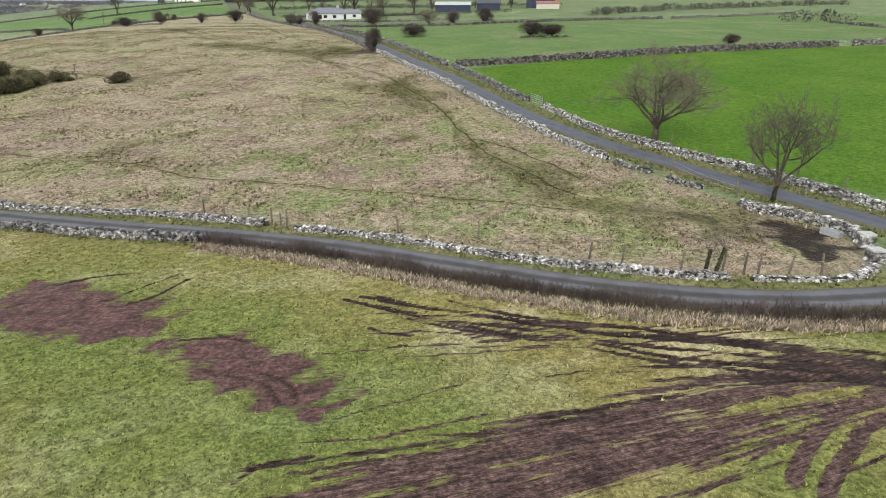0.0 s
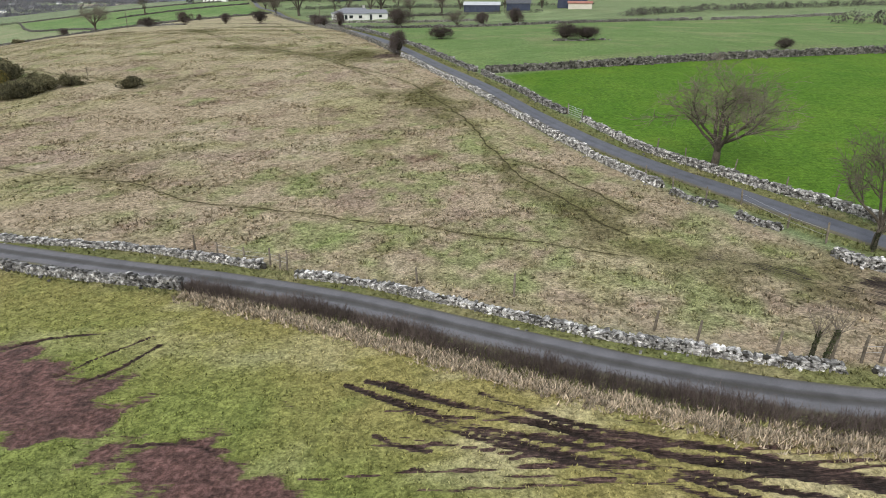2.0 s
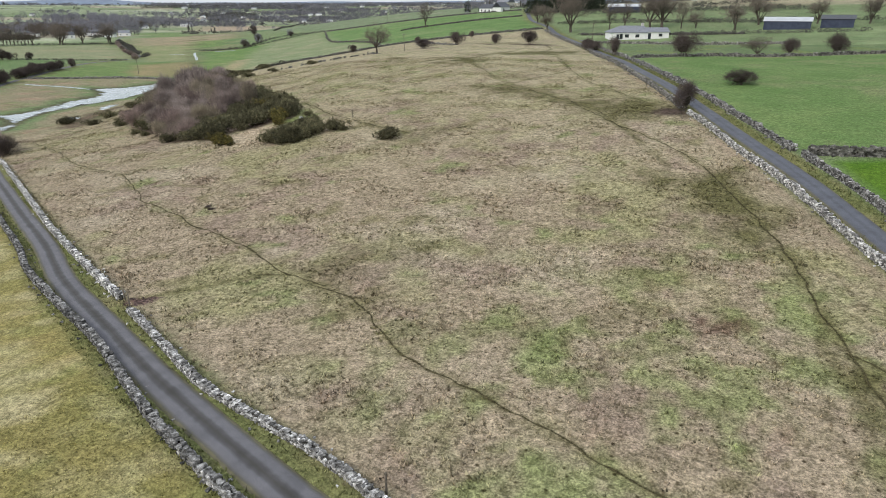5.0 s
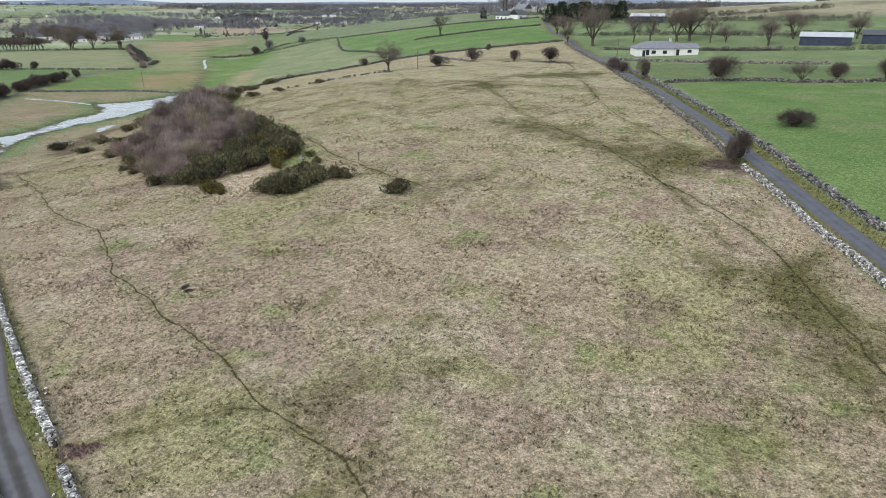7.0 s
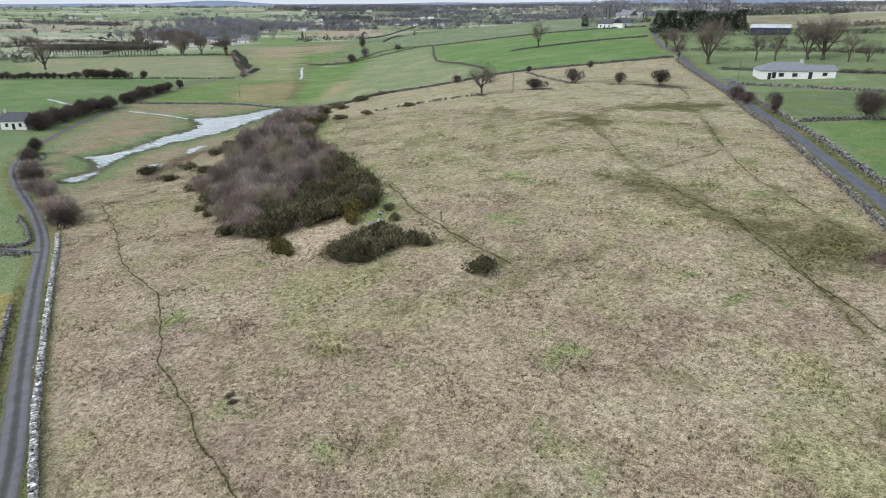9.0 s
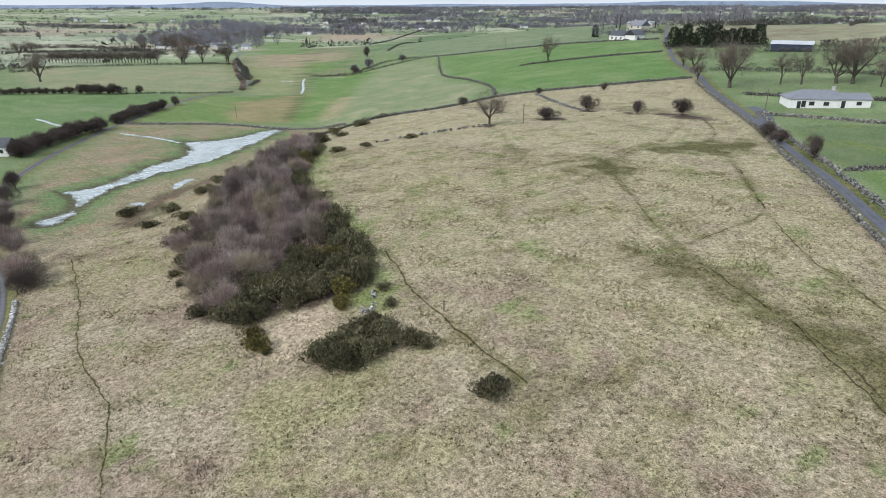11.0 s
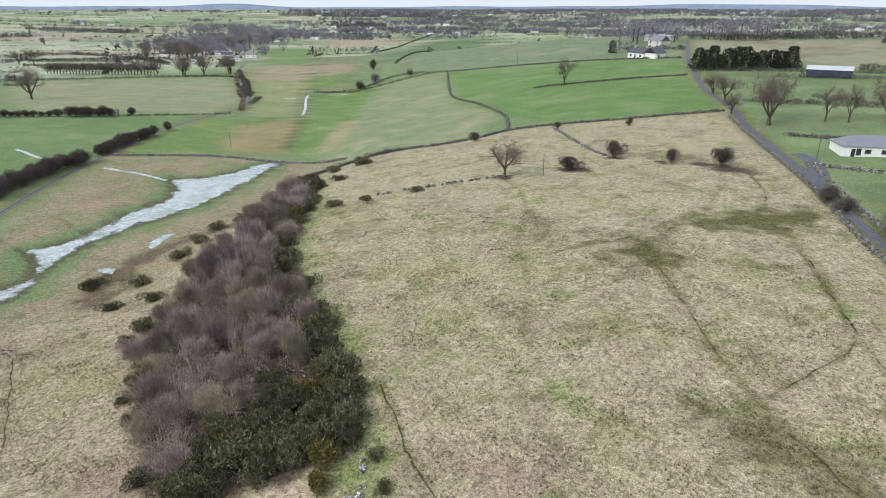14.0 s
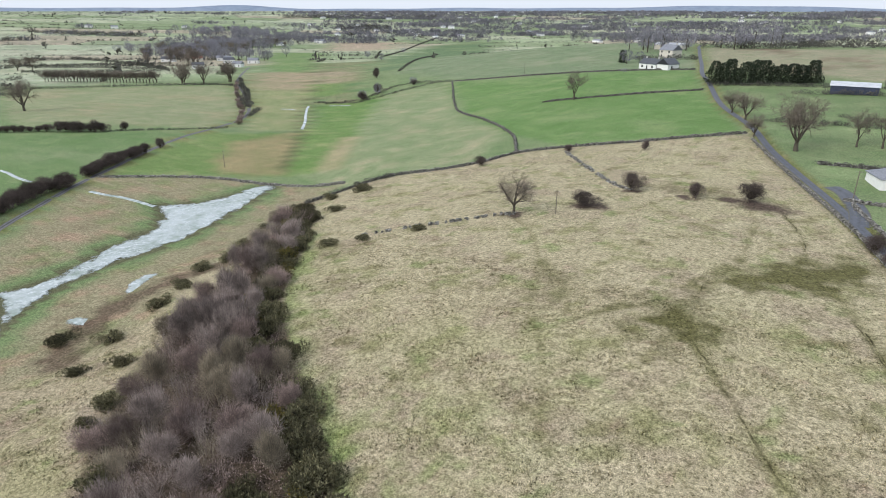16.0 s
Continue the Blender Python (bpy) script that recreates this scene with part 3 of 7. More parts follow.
worn([(8.3, 51.5), (6.6, 55.5), (4.4, 60), (2.6, 65), (1.2, 70)], 0.4, 0.5)
worn([(-51.9, 58.8), (-49.8, 61.1), (-47.7, 63.3), (-44.9, 66.2), (-42, 67.4)], 0.75, 0.75)
worn([(-36.2, 66.7), (-37.8, 70.1), (-36.5, 73.6), (-33.3, 77.2)], 0.6, 0.5)
worn([(-86.3, 87.3), (-82.7, 87.4), (-74.6, 86.9), (-69.6, 86.8)], 0.4, 0.5)
worn([(-90, 133), (-82, 127.5), (-77.6, 124.3), (-69.4, 120.4), (-61.2, 116.7), (-54, 114)], 0.6, 0.8)
worn([(-56.6, 117.6), (-54.2, 112), (-52.1, 107.2)], 0.6, 0.6)
worn([(-46.3, 108.4), (-46.8, 113.6), (-45, 119)], 0.5, 0.4)
worn([(-13, 105), (-16.1, 110.9), (-19.4, 117.2), (-23.6, 124), (-28.2, 131.3), (-34.5, 137.1), (-41, 142.2), (-48.9, 149), (-54.7, 155.5), (-60.4, 163), (-65, 170), (-70.1, 176.8), (-76, 183)], 0.75, 0.78)
worn([(-121.5, 214), (-111, 204), (-102.2, 191), (-97.2, 180.1), (-93.9, 173.4), (-88, 166.5), (-84.1, 159.1), (-78.9, 149.5)], 0.5, 0.74)
worn([(-51.8, 142.9), (-49.6, 136.3), (-46.4, 129)], 0.55, 0.5)
worn([(-53.6, 196.8), (-43.2, 171.6), (-35.5, 156), (-28.8, 147.7), (-22.6, 139.4), (-17.3, 134.5)], 0.5, 0.76)
worn([(-88.3, 173.1), (-85.1, 179), (-80.4, 184.4), (-74.8, 190.8), (-74.9, 197.3)], 0.5, 0.76)
worn([(-74.9, 197.3), (-70.4, 202.4), (-62.6, 206.5), (-58, 208)], 0.8, 0.6)
worn([(-58.3, 208.2), (-53.5, 198.9), (-50.1, 190.7), (-47.1, 182)], 0.9, 0.65)
worn([(-76, 240), (-74.9, 233.7), (-73.6, 221.3), (-72.1, 210.9)], 0.7, 0.6)
worn([(-74, 250), (-71.4, 245.4), (-66, 232.7), (-63.2, 220.3)], 0.5, 0.76)
worn([(-88, 150), (-100, 160), (-112, 172), (-124, 190)], 0.5, 0.45)
worn([(-70, 141), (-76, 147), (-82, 152)], 0.5, 0.4)
worn([(-52.0, 194.3), (-47.0, 181.3), (-43.2, 169.6), (-46.2, 159.6), (-49.5, 152.0)], 0.55, 0.75)
DAMP = (0.108, 0.102, 0.042)
patch([(-76, 197), (-69, 212), (-57, 224), (-51, 221), (-57, 205), (-70, 199)], DAMP, 1.0, 4, 4)
patch([(-82, 180), (-75, 188), (-67, 183), (-72, 175)], DAMP, 1.0, 4, 4)
patch([(-46, 143), (-32, 140), (-15, 139), (-15, 129), (-24.5, 125), (-33, 134)], DAMP, 0.9, 4, 4)
patch([(-14, 101), (-6, 104), (-1, 92), (-2, 80), (-6, 88)], DAMP, 0.95, 3, 4)
patch([(-92, 178), (-97, 186), (-103, 192), (-94, 190)], DAMP, 0.6, 3, 4)
patch([(2, 68), (8, 60), (11, 55), (13, 47), (22, 43), (20, 36), (12, 42), (6, 52)], DAMP, 0.75, 3, 3)
patch([(-89, 185), (-77, 190), (-71, 192), (-80, 186)], DAMP, 0.55, 3, 3)
patch([(-25, 62), (-12, 66), (-4, 72), (-14, 70)], DAMP, 0.35, 3, 3)
patch([(-55, 116), (-48, 118), (-51, 109), (-56, 108)], DAMP, 0.5, 3, 3)
patch([(-44, 68), (-38, 74), (-31, 78), (-33, 74), (-39, 66)], DAMP, 0.5, 3, 3)
patch([(-57.5, 147.2), (-51.6, 148.2), (-45.1, 146.6), (-42.4, 142.4), (-47.2, 141.3), (-53.3, 143.7)], DAMP, 0.8, 3, 3)
patch([(-110, 250), (-100, 256), (-80, 262), (-90, 250)], DAMP, 0.5, 4, 4)
patch([(-89.5, 111), (-88, 118), (-84, 116.5), (-80.5, 111), (-80, 106.5), (-84, 105), (-88, 107.5)], (0.42, 0.345, 0.245), 0.9, 1.4, 2)
patch([(-5.8, 68), (-2.5, 69.5), (-3, 71), (-6, 70.2)], (0.13, 0.08, 0.06), 0.8, 0.8, 1)

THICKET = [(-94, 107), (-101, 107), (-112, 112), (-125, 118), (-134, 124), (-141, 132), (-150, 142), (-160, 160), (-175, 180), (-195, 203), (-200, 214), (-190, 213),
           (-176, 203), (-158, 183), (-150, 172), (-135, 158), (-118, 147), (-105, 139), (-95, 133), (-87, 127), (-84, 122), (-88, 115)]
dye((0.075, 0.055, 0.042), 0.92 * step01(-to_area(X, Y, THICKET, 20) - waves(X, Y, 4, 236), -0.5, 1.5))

strip = near_line(X, Y, [(-176, 198), (-156, 179), (-133, 155), (-103, 136), (-82, 120)], 12)
dye(FRESH * 1.2, 0.6 * (1 - step01(strip + 3 * waves(X, Y, 6, 238), 1, 6)) * (to_area(X, Y, THICKET, 20) > 0))
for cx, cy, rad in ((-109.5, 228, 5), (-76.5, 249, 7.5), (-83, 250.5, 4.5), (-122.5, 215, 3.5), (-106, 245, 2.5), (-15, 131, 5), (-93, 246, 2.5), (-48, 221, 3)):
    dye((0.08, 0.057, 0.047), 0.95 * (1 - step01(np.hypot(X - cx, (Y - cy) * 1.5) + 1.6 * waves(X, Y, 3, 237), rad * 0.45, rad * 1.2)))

# mud: feeding places, ruts and wheel tracks by the gate
for spot, deep in (([(-26, 32.4), (-24.8, 34.1), (-23.3, 34.3), (-20.3, 32.7), (-17.7, 31.3), (-14.6, 29.3), (-14.3, 28), (-16.7, 27.4), (-19.9, 28.1), (-24, 29)], 0.06),
                   ([(-13.2, 26.2), (-10.7, 26.9), (-9.1, 25.4), (-6.3, 24.2), (-6, 22.7), (-4.7, 21.4), (-5.1, 20), (-6.4, 20.8), (-8.6, 22), (-11.3, 24)], 0.08)):
    d = to_area(X, Y, spot, 10) + 0.9 * waves(X, Y, 2.2, 241) + 0.7 * waves((X + Y) * 0.5, (X - Y) * 1.6, 2.2, 242)
    k = step01(-d, -1.9, 1.1)
    mud = np.maximum(mud, 0.92 * k)
    dry = np.maximum(dry, k)
    wet = np.maximum(wet, k * 0.6 * step01(waves(X + Y, Y * 3 - X, 2.4, 243), 0.35, 0.9))
    Z = Z - deep * k
d = to_area(X, Y, [(60, 26), (34, 23.5), (19, 22.8), (15.6, 23.6), (12.5, 21.9), (9, 20.8), (3.5, 19.2), (0.3, 17.6), (-3.5, 16.7), (-7.5, 15), (-4, 12), (3, 14), (9, 16.4), (14, 18.6), (18, 19.4), (30, 18), (60, 16)], 20)
turn, away = np.arctan2(Y - 25, 34 - X), np.hypot(X - 34, Y - 25)
churn = 0.8 * waves(turn * 60, away * 0.2, 2.6, 251) + 0.9 * waves(turn * 190, away * 0.24, 2.6, 253) + 0.35 * waves(X, Y, 1.4, 252)
wet = np.where(d < 0.5, np.maximum(wet, 0.45 * step01(-churn, 0.35, 1.1)), wet)
mud = np.maximum(mud, np.clip(0.74 - 0.55 * churn, 0, 1) * step01(-d - 0.6 * churn, -0.9, 0.6))
rut([(-8.6, 23.6), (-7.4, 23.1), (-6.4, 22.2), (-5.9, 21.0)], 0.16, 0.06)
rut([(-9.4, 23.2), (-8.2, 22.8), (-7.2, 22.0), (-6.6, 21.0)], 0.16, 0.06)
rut([(-13, 26.6), (-11, 26.9), (-9.4, 26.2)], 0.16, 0.06)
rut([(-23.5, 34.4), (-22, 35.2), (-19.1, 35.8)])
rut([(-19.1, 31.6), (-17.8, 33.7), (-16.4, 35.3)], 0.24)
rut([(-17.8, 31), (-16.5, 32.4), (-15.6, 34.4)], 0.24)
rut([(-4.5, 31), (-0.7, 29.3), (3.3, 27.7), (7.2, 26.2), (12.2, 25), (18.8, 22.6)], 0.4)
rut([(-3.5, 30.9), (0.3, 28.9), (4.2, 27.2), (8, 25.8), (13, 24.4), (18.8, 22.2)], 0.26)
rut([(-5.4, 30.7), (-1.3, 28.3), (3.2, 26.2), (7, 25.1), (11.4, 23.1), (18.1, 21.6)], 0.3)
rut([(0.5, 30), (3.4, 28.2), (6.1, 27.3), (9.9, 26.2), (13.4, 24.9), (19.2, 23.3)], 0.34)
rut([(-1.8, 28.1), (1.8, 26.4), (5.7, 25), (9.1, 23.5), (12.3, 22.3), (17.7, 21)], 0.3, 0.08, 0.85)
rut([(-3.6, 29.8), (0.5, 27.7), (4.5, 26.4), (8.5, 24.9), (13.3, 23.5), (18.5, 22)], 0.3, 0.08, 0.9)
rut([(7.7, 22.8), (12.5, 22.8), (18.5, 22.2)], 0.35, 0.08, 0.85)
rut([(8.1, 21.8), (13.2, 21.7), (17.9, 21.4)], 0.35, 0.08, 0.85)
rut([(3.5, 19.4), (7.5, 20.3), (12, 21.2), (18, 21.8)], 0.3, 0.1, 0.95)
rut([(-7, 17), (-3, 17.6), (1, 18.4), (6, 19.5)], 0.3, 0.08, 0.8)
rut([(-7, 16.3), (-6, 17.3), (-4.6, 17.6)], 0.25, 0.08, 0.8)
ruts = random.Random(44)
for i in range(46):
    a, r0 = ruts.uniform(-0.42, 0.1) if i % 3 else ruts.uniform(0.02, 0.16), ruts.uniform(12, 34)
    bend, length = ruts.uniform(-0.05, 0.05), ruts.uniform(3, 10)
    line = [(34 - (r0 + length * k / 3) * math.cos(a + bend * k / 3), 25 + (r0 + length * k / 3) * math.sin(a + bend * k / 3)) for k in range(4)]
    rut(line, ruts.uniform(0.09, 0.16), 0.05, ruts.uniform(0.8, 1.1), i, 0.35)
rut([(-7.8, 29.4), (-6.4, 28.5)], 0.25, 0.06, 0.7)
rut([(-3.6, 27.2), (-2.6, 26.6), (-1.5, 26.3)], 0.3, 0.06, 0.8)
rut([(10.3, 13.8), (10.7, 14.9), (11.6, 16.2), (12.9, 17.6), (14.6, 19.0), (17, 20), (24, 21)], 0.5, 0.1, 1.2, 3, 0.05)
rut([(11.4, 13.8), (11.8, 14.9), (12.9, 16.2), (14.5, 17.6), (16.2, 18.8), (24, 20.3)], 0.5, 0.1, 1.2, 3, 0.05)
corner = to_area(X, Y, [(23, 41), (26, 37.5), (25, 34), (22.3, 33.3), (21.2, 35.6), (20, 37.5)], 10)
k = step01(-corner - 1.2 * waves(X, Y, 2.6, 261), -0.3, 1.0)
mud, wet = np.maximum(mud, 0.62 * k), np.maximum(wet, k)
mud = np.maximum(mud, 0.42 * (1 - step01(near_line(X, Y, [(15, 44), (18, 42), (21, 38.5)], 8) + 0.9 * waves(X, Y, 2, 262), 0.2, 1.2)))
wet = np.maximum(wet, 1 - step01(near_line(X, Y, [(15, 44), (18, 42), (21, 38.5)], 8), 1, 2.4))
mud = np.maximum(mud, 0.6 * (1 - step01(near_line(X, Y, [(-52, 58.2), (-50.6, 59)], 8), 0.6, 1.5)))

# grassy verges; no relief under the roads
verge = 1 - step01(to_road, 2.2, 3.4)
dye((0.155, 0.16, 0.062), 0.9 * verge)
dye((0.26, 0.23, 0.125), 0.55 * verge * step01(waves(X, Y, 4, 271), 0.1, 0.9))
mud = mud * step01(to_road, 1.5, 2.2)
Z = Z + relief * step01(to_road, 1.4, 3) * (lake > 0) + (lake <= 0) * (0.10 * waves(X, Y, 7, 281) + 0.08 * waves(X, Y, 18, 282))
Z = Z - 0.10 * (1 - step01(to_road, 1.2, 1.8))
nx, ny = len(gx), len(gy)
quads = np.arange(nx * ny).reshape(ny, nx)
quads = np.stack([quads[:-1, :-1], quads[:-1, 1:], quads[1:, 1:], quads[1:, :-1]], -1).reshape(-1, 4)
me = mesh_from("ground", np.stack([X, Y, Z], 1), quads, True)
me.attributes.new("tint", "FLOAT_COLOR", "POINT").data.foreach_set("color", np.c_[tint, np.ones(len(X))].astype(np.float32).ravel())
lay = np.stack([turn * 52, away * 0.17, 0 * turn], 1).astype(np.float32)
me.attributes.new("lay", "FLOAT_VECTOR", "POINT").data.foreach_set("vector", lay.ravel())
me.attributes.new("wet", "FLOAT", "POINT").data.foreach_set("value", wet.astype(np.float32))
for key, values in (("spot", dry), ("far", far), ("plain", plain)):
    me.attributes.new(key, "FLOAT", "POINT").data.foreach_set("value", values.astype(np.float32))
me.attributes.new("mud", "FLOAT", "POINT").data.foreach_set("value", mud.astype(np.float32))
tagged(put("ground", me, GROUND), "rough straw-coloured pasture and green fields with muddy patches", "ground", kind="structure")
GZ = Z.reshape(ny, nx)
GT = tint.reshape(ny, nx, 3)
GM = mud.reshape(ny, nx)


def on_ground(x, y):
    """The height of the ground with its relief, for many places."""
    x, y = np.asarray(x, float), np.asarray(y, float)
    i, j = np.clip(np.searchsorted(gx, x) - 1, 0, nx - 2), np.clip(np.searchsorted(gy, y) - 1, 0, ny - 2)
    u, v = (x - gx[i]) / (gx[i + 1] - gx[i]), (y - gy[j]) / (gy[j + 1] - gy[j])
    return (GZ[j, i] * (1 - u) + GZ[j, i + 1] * u) * (1 - v) + (GZ[j + 1, i] * (1 - u) + GZ[j + 1, i + 1] * u) * v


def ribbon(name, pts, half, mat, lift, label, category, step=1.2):
    """A road: five points across, laid on the ground, with uneven edges."""
    q = smooth(pts, step)
    t = np.gradient(q, axis=0)
    t /= np.linalg.norm(t, axis=1)[:, None]
    side = np.stack([-t[:, 1], t[:, 0]], 1)
    fr = np.array([-1, -0.85, -0.45, 0, 0.45, 0.85, 1])
    wob = 1 + 0.05 * waves(q[:, 0], q[:, 1], 5, 5)
    P = q[:, None, :] + side[:, None, :] * (fr[None, :, None] * half * wob[:, None, None])
    z = land(P[..., 0], P[..., 1]) + lift * (1 - 0.9 * fr ** 4)
    z[:, [0, -1]] -= 0.08
    V = np.concatenate([P, z[..., None]], 2).reshape(-1, 3)
    k = len(fr)
    ids = np.arange(len(V)).reshape(-1, k)
    f = np.stack([ids[:-1, :-1], ids[:-1, 1:], ids[1:, 1:], ids[1:, :-1]], -1).reshape(-1, 4)
    me = mesh_from(name, V, f[:, ::-1], True)
    me.attributes.new("across", "FLOAT", "POINT").data.foreach_set("value", np.tile(np.abs(fr), len(q)).astype(np.float32))
    return tagged(put(name, me, mat), label, category, kind="structure")


def path_material(name, least, most):
    """Bare dark earth and trodden grass, fading raggedly into the turf at both sides."""
    m, n, l, b = material(name, 0.95, 0.1)
    side = n.new("ShaderNodeAttribute")
    side.attribute_name = "across"
    c = ramp(n, l, noise_node(n, l, 4.0, 5, 0.7), [(0.3, (0.034, 0.028, 0.015)), (0.55, (0.085, 0.073, 0.034)), (0.75, (0.16, 0.14, 0.07))])
    l.new(c, b.inputs["Base Color"])
    gaps = noise_node(n, l, 1.6, 5, 0.75)
    add = n.new("ShaderNodeMath")
    l.new(side.outputs["Fac"], add.inputs[0])
    l.new(gaps, add.inputs[1])
    worn_out = ramp(n, l, noise_node(n, l, 0.16, 3, 0.6), [(least, grey(0.0)), (most, grey(0.9))])
    hide = mix(n, l, "LIGHTEN", 1.0, ramp(n, l, add.outputs[0], [(0.5, grey(0.15)), (0.9, grey(1.0))]), worn_out)
    clear, blend = n.new("ShaderNodeBsdfTransparent"), n.new("ShaderNodeMixShader")
    l.new(hide, blend.inputs[0])
    l.new(b.outputs[0], blend.inputs[1])
    l.new(clear.outputs[0], blend.inputs[2])
    l.new(blend.outputs[0], n["Material Output"].inputs["Surface"])
    return m


TRODDEN, FAINT = path_material("trodden_path", 0.62, 0.9), path_material("faint_path", 0.34, 0.54)


def trail(pts, half, mat):
    """A narrow trodden line lying close on the ground."""
    q = smooth(pts, 0.6)
    t = np.gradient(q, axis=0)
    t /= np.linalg.norm(t, axis=1)[:, None]
    q = q + np.stack([-t[:, 1], t[:, 0]], 1) * (0.22 * waves(q[:, 0], q[:, 1], 3.0, 77))[:, None]
    side = np.stack([-t[:, 1], t[:, 0]], 1)
    fr = np.array([-1, 0, 1])
    w = half * (1 + 0.3 * waves(q[:, 0], q[:, 1], 4, 78))
    P = q[:, None, :] + side[:, None, :] * (fr[None, :, None] * w[:, None, None])
    V = np.concatenate([P, (on_ground(P[..., 0], P[..., 1]) + 0.035)[..., None]], 2).reshape(-1, 3)
    ids = np.arange(len(V)).reshape(-1, 3)
    f = np.stack([ids[:-1, :-1], ids[:-1, 1:], ids[1:, 1:], ids[1:, :-1]], -1).reshape(-1, 4)
    me = mesh_from("path", V, f[:, ::-1], True)
    me.attributes.new("across", "FLOAT", "POINT").data.foreach_set("value", np.tile(np.abs(fr), len(q)).astype(np.float32))
    tagged(put("path", me, mat), "narrow dark path trodden through the pasture grass", "path", kind="structure")


for pts, width, amount in PATHS:
    if amount >= 0.75:
        trail(pts, 0.2 + 0.36 * width, TRODDEN if amount >= 0.8 else FAINT)
ribbon("road_1", LOW_ROAD, 1.28, ROAD_LOW, 0.03, "narrow worn grey asphalt lane with a darker middle strip", "road")
ribbon("road_2", HILL_ROAD, 1.25, ROAD_HILL, 0.05, "narrow blue-grey asphalt lane climbing the hill", "road")


def water_material():
    m, n, l, b = material("shallow_flood_water", 0.12, 0.5)
    f, g = noise_node(n, l, 0.12, 5, 0.65), noise_node(n, l, 0.45, 4, 0.6)
    # pale sky reflection painted into the base colour, greener where grass shows
    c = mix(n, l, "MIX", 0.5, ramp(n, l, f, [(0.38, (0.2, 0.25, 0.19)), (0.56, (0.46, 0.5, 0.49))]), ramp(n, l, g, [(0.34, (0.2, 0.25, 0.2)), (0.56, (0.42, 0.46, 0.46))]))
    l.new(c, b.inputs["Base Color"])
    l.new(ramp(n, l, g, [(0.4, grey(0.06)), (0.65, grey(0.4))]), b.inputs["Roughness"])
    bump(n, l, b, g, 0.15, 0.05)
    return m


WATER = water_material()


def margin_material():
    """The same water, thinning out raggedly into grass at its edge."""
    m = water_material()
    m.name = "flood_water_with_ragged_margin"
    n, l = m.node_tree.nodes, m.node_tree.links
    side = n.new("ShaderNodeAttribute")
    side.attribute_name = "across"
    add = n.new("ShaderNodeMath")
    l.new(side.outputs["Fac"], add.inputs[0])
    l.new(noise_node(n, l, 0.7, 6, 0.75), add.inputs[1])
    hide = ramp(n, l, add.outputs[0], [(0.66, grey(0.0)), (0.9, grey(1.0))])
    clear, blend = n.new("ShaderNodeBsdfTransparent"), n.new("ShaderNodeMixShader")
    l.new(hide, blend.inputs[0])
    l.new(n["Principled BSDF"].outputs[0], blend.inputs[1])
    l.new(clear.outputs[0], blend.inputs[2])
    l.new(blend.outputs[0], n["Material Output"].inputs["Surface"])
    return m


MARGIN = margin_material()


def pool(name, pts, level, label, rim, step=0.8):
    """A sheet of still water, thinning out over its rim."""
    p = np.array(pts, float)
    (x0, y0), (x1, y1) = p.min(0) - rim, p.max(0) + rim
    px, py = np.meshgrid(np.arange(x0, x1 + step, step), np.arange(y0, y1 + step, step))
    outline = [tuple(q) for q in smooth(pts + pts[:1], 3.0)[:-1]]
    d = to_area(px.ravel(), py.ravel(), outline, 12).reshape(px.shape) + 0.5 * rim * waves(px, py, 5, 95) + 0.25 * rim * waves(px, py, 1.8, 96)
    ids = np.arange(px.size).reshape(px.shape)
    quads = np.stack([ids[:-1, :-1], ids[:-1, 1:], ids[1:, 1:], ids[1:, :-1]], -1).reshape(-1, 4)
    quads = quads[(d.ravel()[quads] < 0.6 * rim).any(1)]
    used, back = np.unique(quads, return_inverse=True)
    V = np.stack([px.ravel(), py.ravel(), np.full(px.size, level)], 1)[used]
    me = mesh_from(name, V, back.reshape(-1, 4))
    across = 0.75 * step01(d.ravel()[used], -2.2 * rim, 0.6 * rim)
    me.attributes.new("across", "FLOAT", "POINT").data.foreach_set("value", across.astype(np.float32))
    return tagged(put(name, me, MARGIN), label, "water", kind="structure")


for line in ([(-182.3, 140.1), (-181.1, 142.7), (-178.5, 143.8), (-176.0, 143.3), (-174.7, 140.7), (-177.5, 138.8), (-180.5, 138.8)], [(-185.3, 152.9), (-188.5, 155.5), (-191, 160), (-190, 163), (-187.4, 163.4), (-185.6, 159.5), (-182.5, 156), (-181.5, 153.6)]):
    pool("pond", line, land1(*np.mean(line, axis=0)) + 0.1, "small pale pool in boggy ground", 0.9)
for line, half in (([(-274, 187), (-267, 188.5), (-260, 190.7), (-252, 192), (-243, 193)], 0.9), ([(-321, 176.3), (-316, 177), (-310.5, 176.9), (-304, 177.3), (-298.5, 178.2)], 0.8), ([(-372, 371), (-364, 362.5), (-345, 345), (-327, 329), (-306, 308.6)], 0.9), ([(-380, 355), (-374, 356.5), (-368, 357)], 0.8), ([(-359, 377.6), (-344, 381.7)], 0.6)):
    ribbon("stream", line, half, WATER, 0.18, "narrow pale stream between wet fields", "water")
pool("water", LAKE, LAKE_LEVEL, "pale shallow flood water lying in a meadow, with grass showing through", 2.4)

# ---- dry stone walls ----
BOX_F = np.array([(0, 3, 2, 1), (4, 5, 6, 7), (0, 1, 5, 4), (1, 2, 6, 5), (2, 3, 7, 6), (3, 0, 4, 7)])
BOX_V = np.array([(x, y, z) for z in (-0.5, 0.5) for x, y in ((-0.5, -0.5), (0.5, -0.5), (0.5, 0.5), (-0.5, 0.5))])
stone_rng = np.random.RandomState(5)
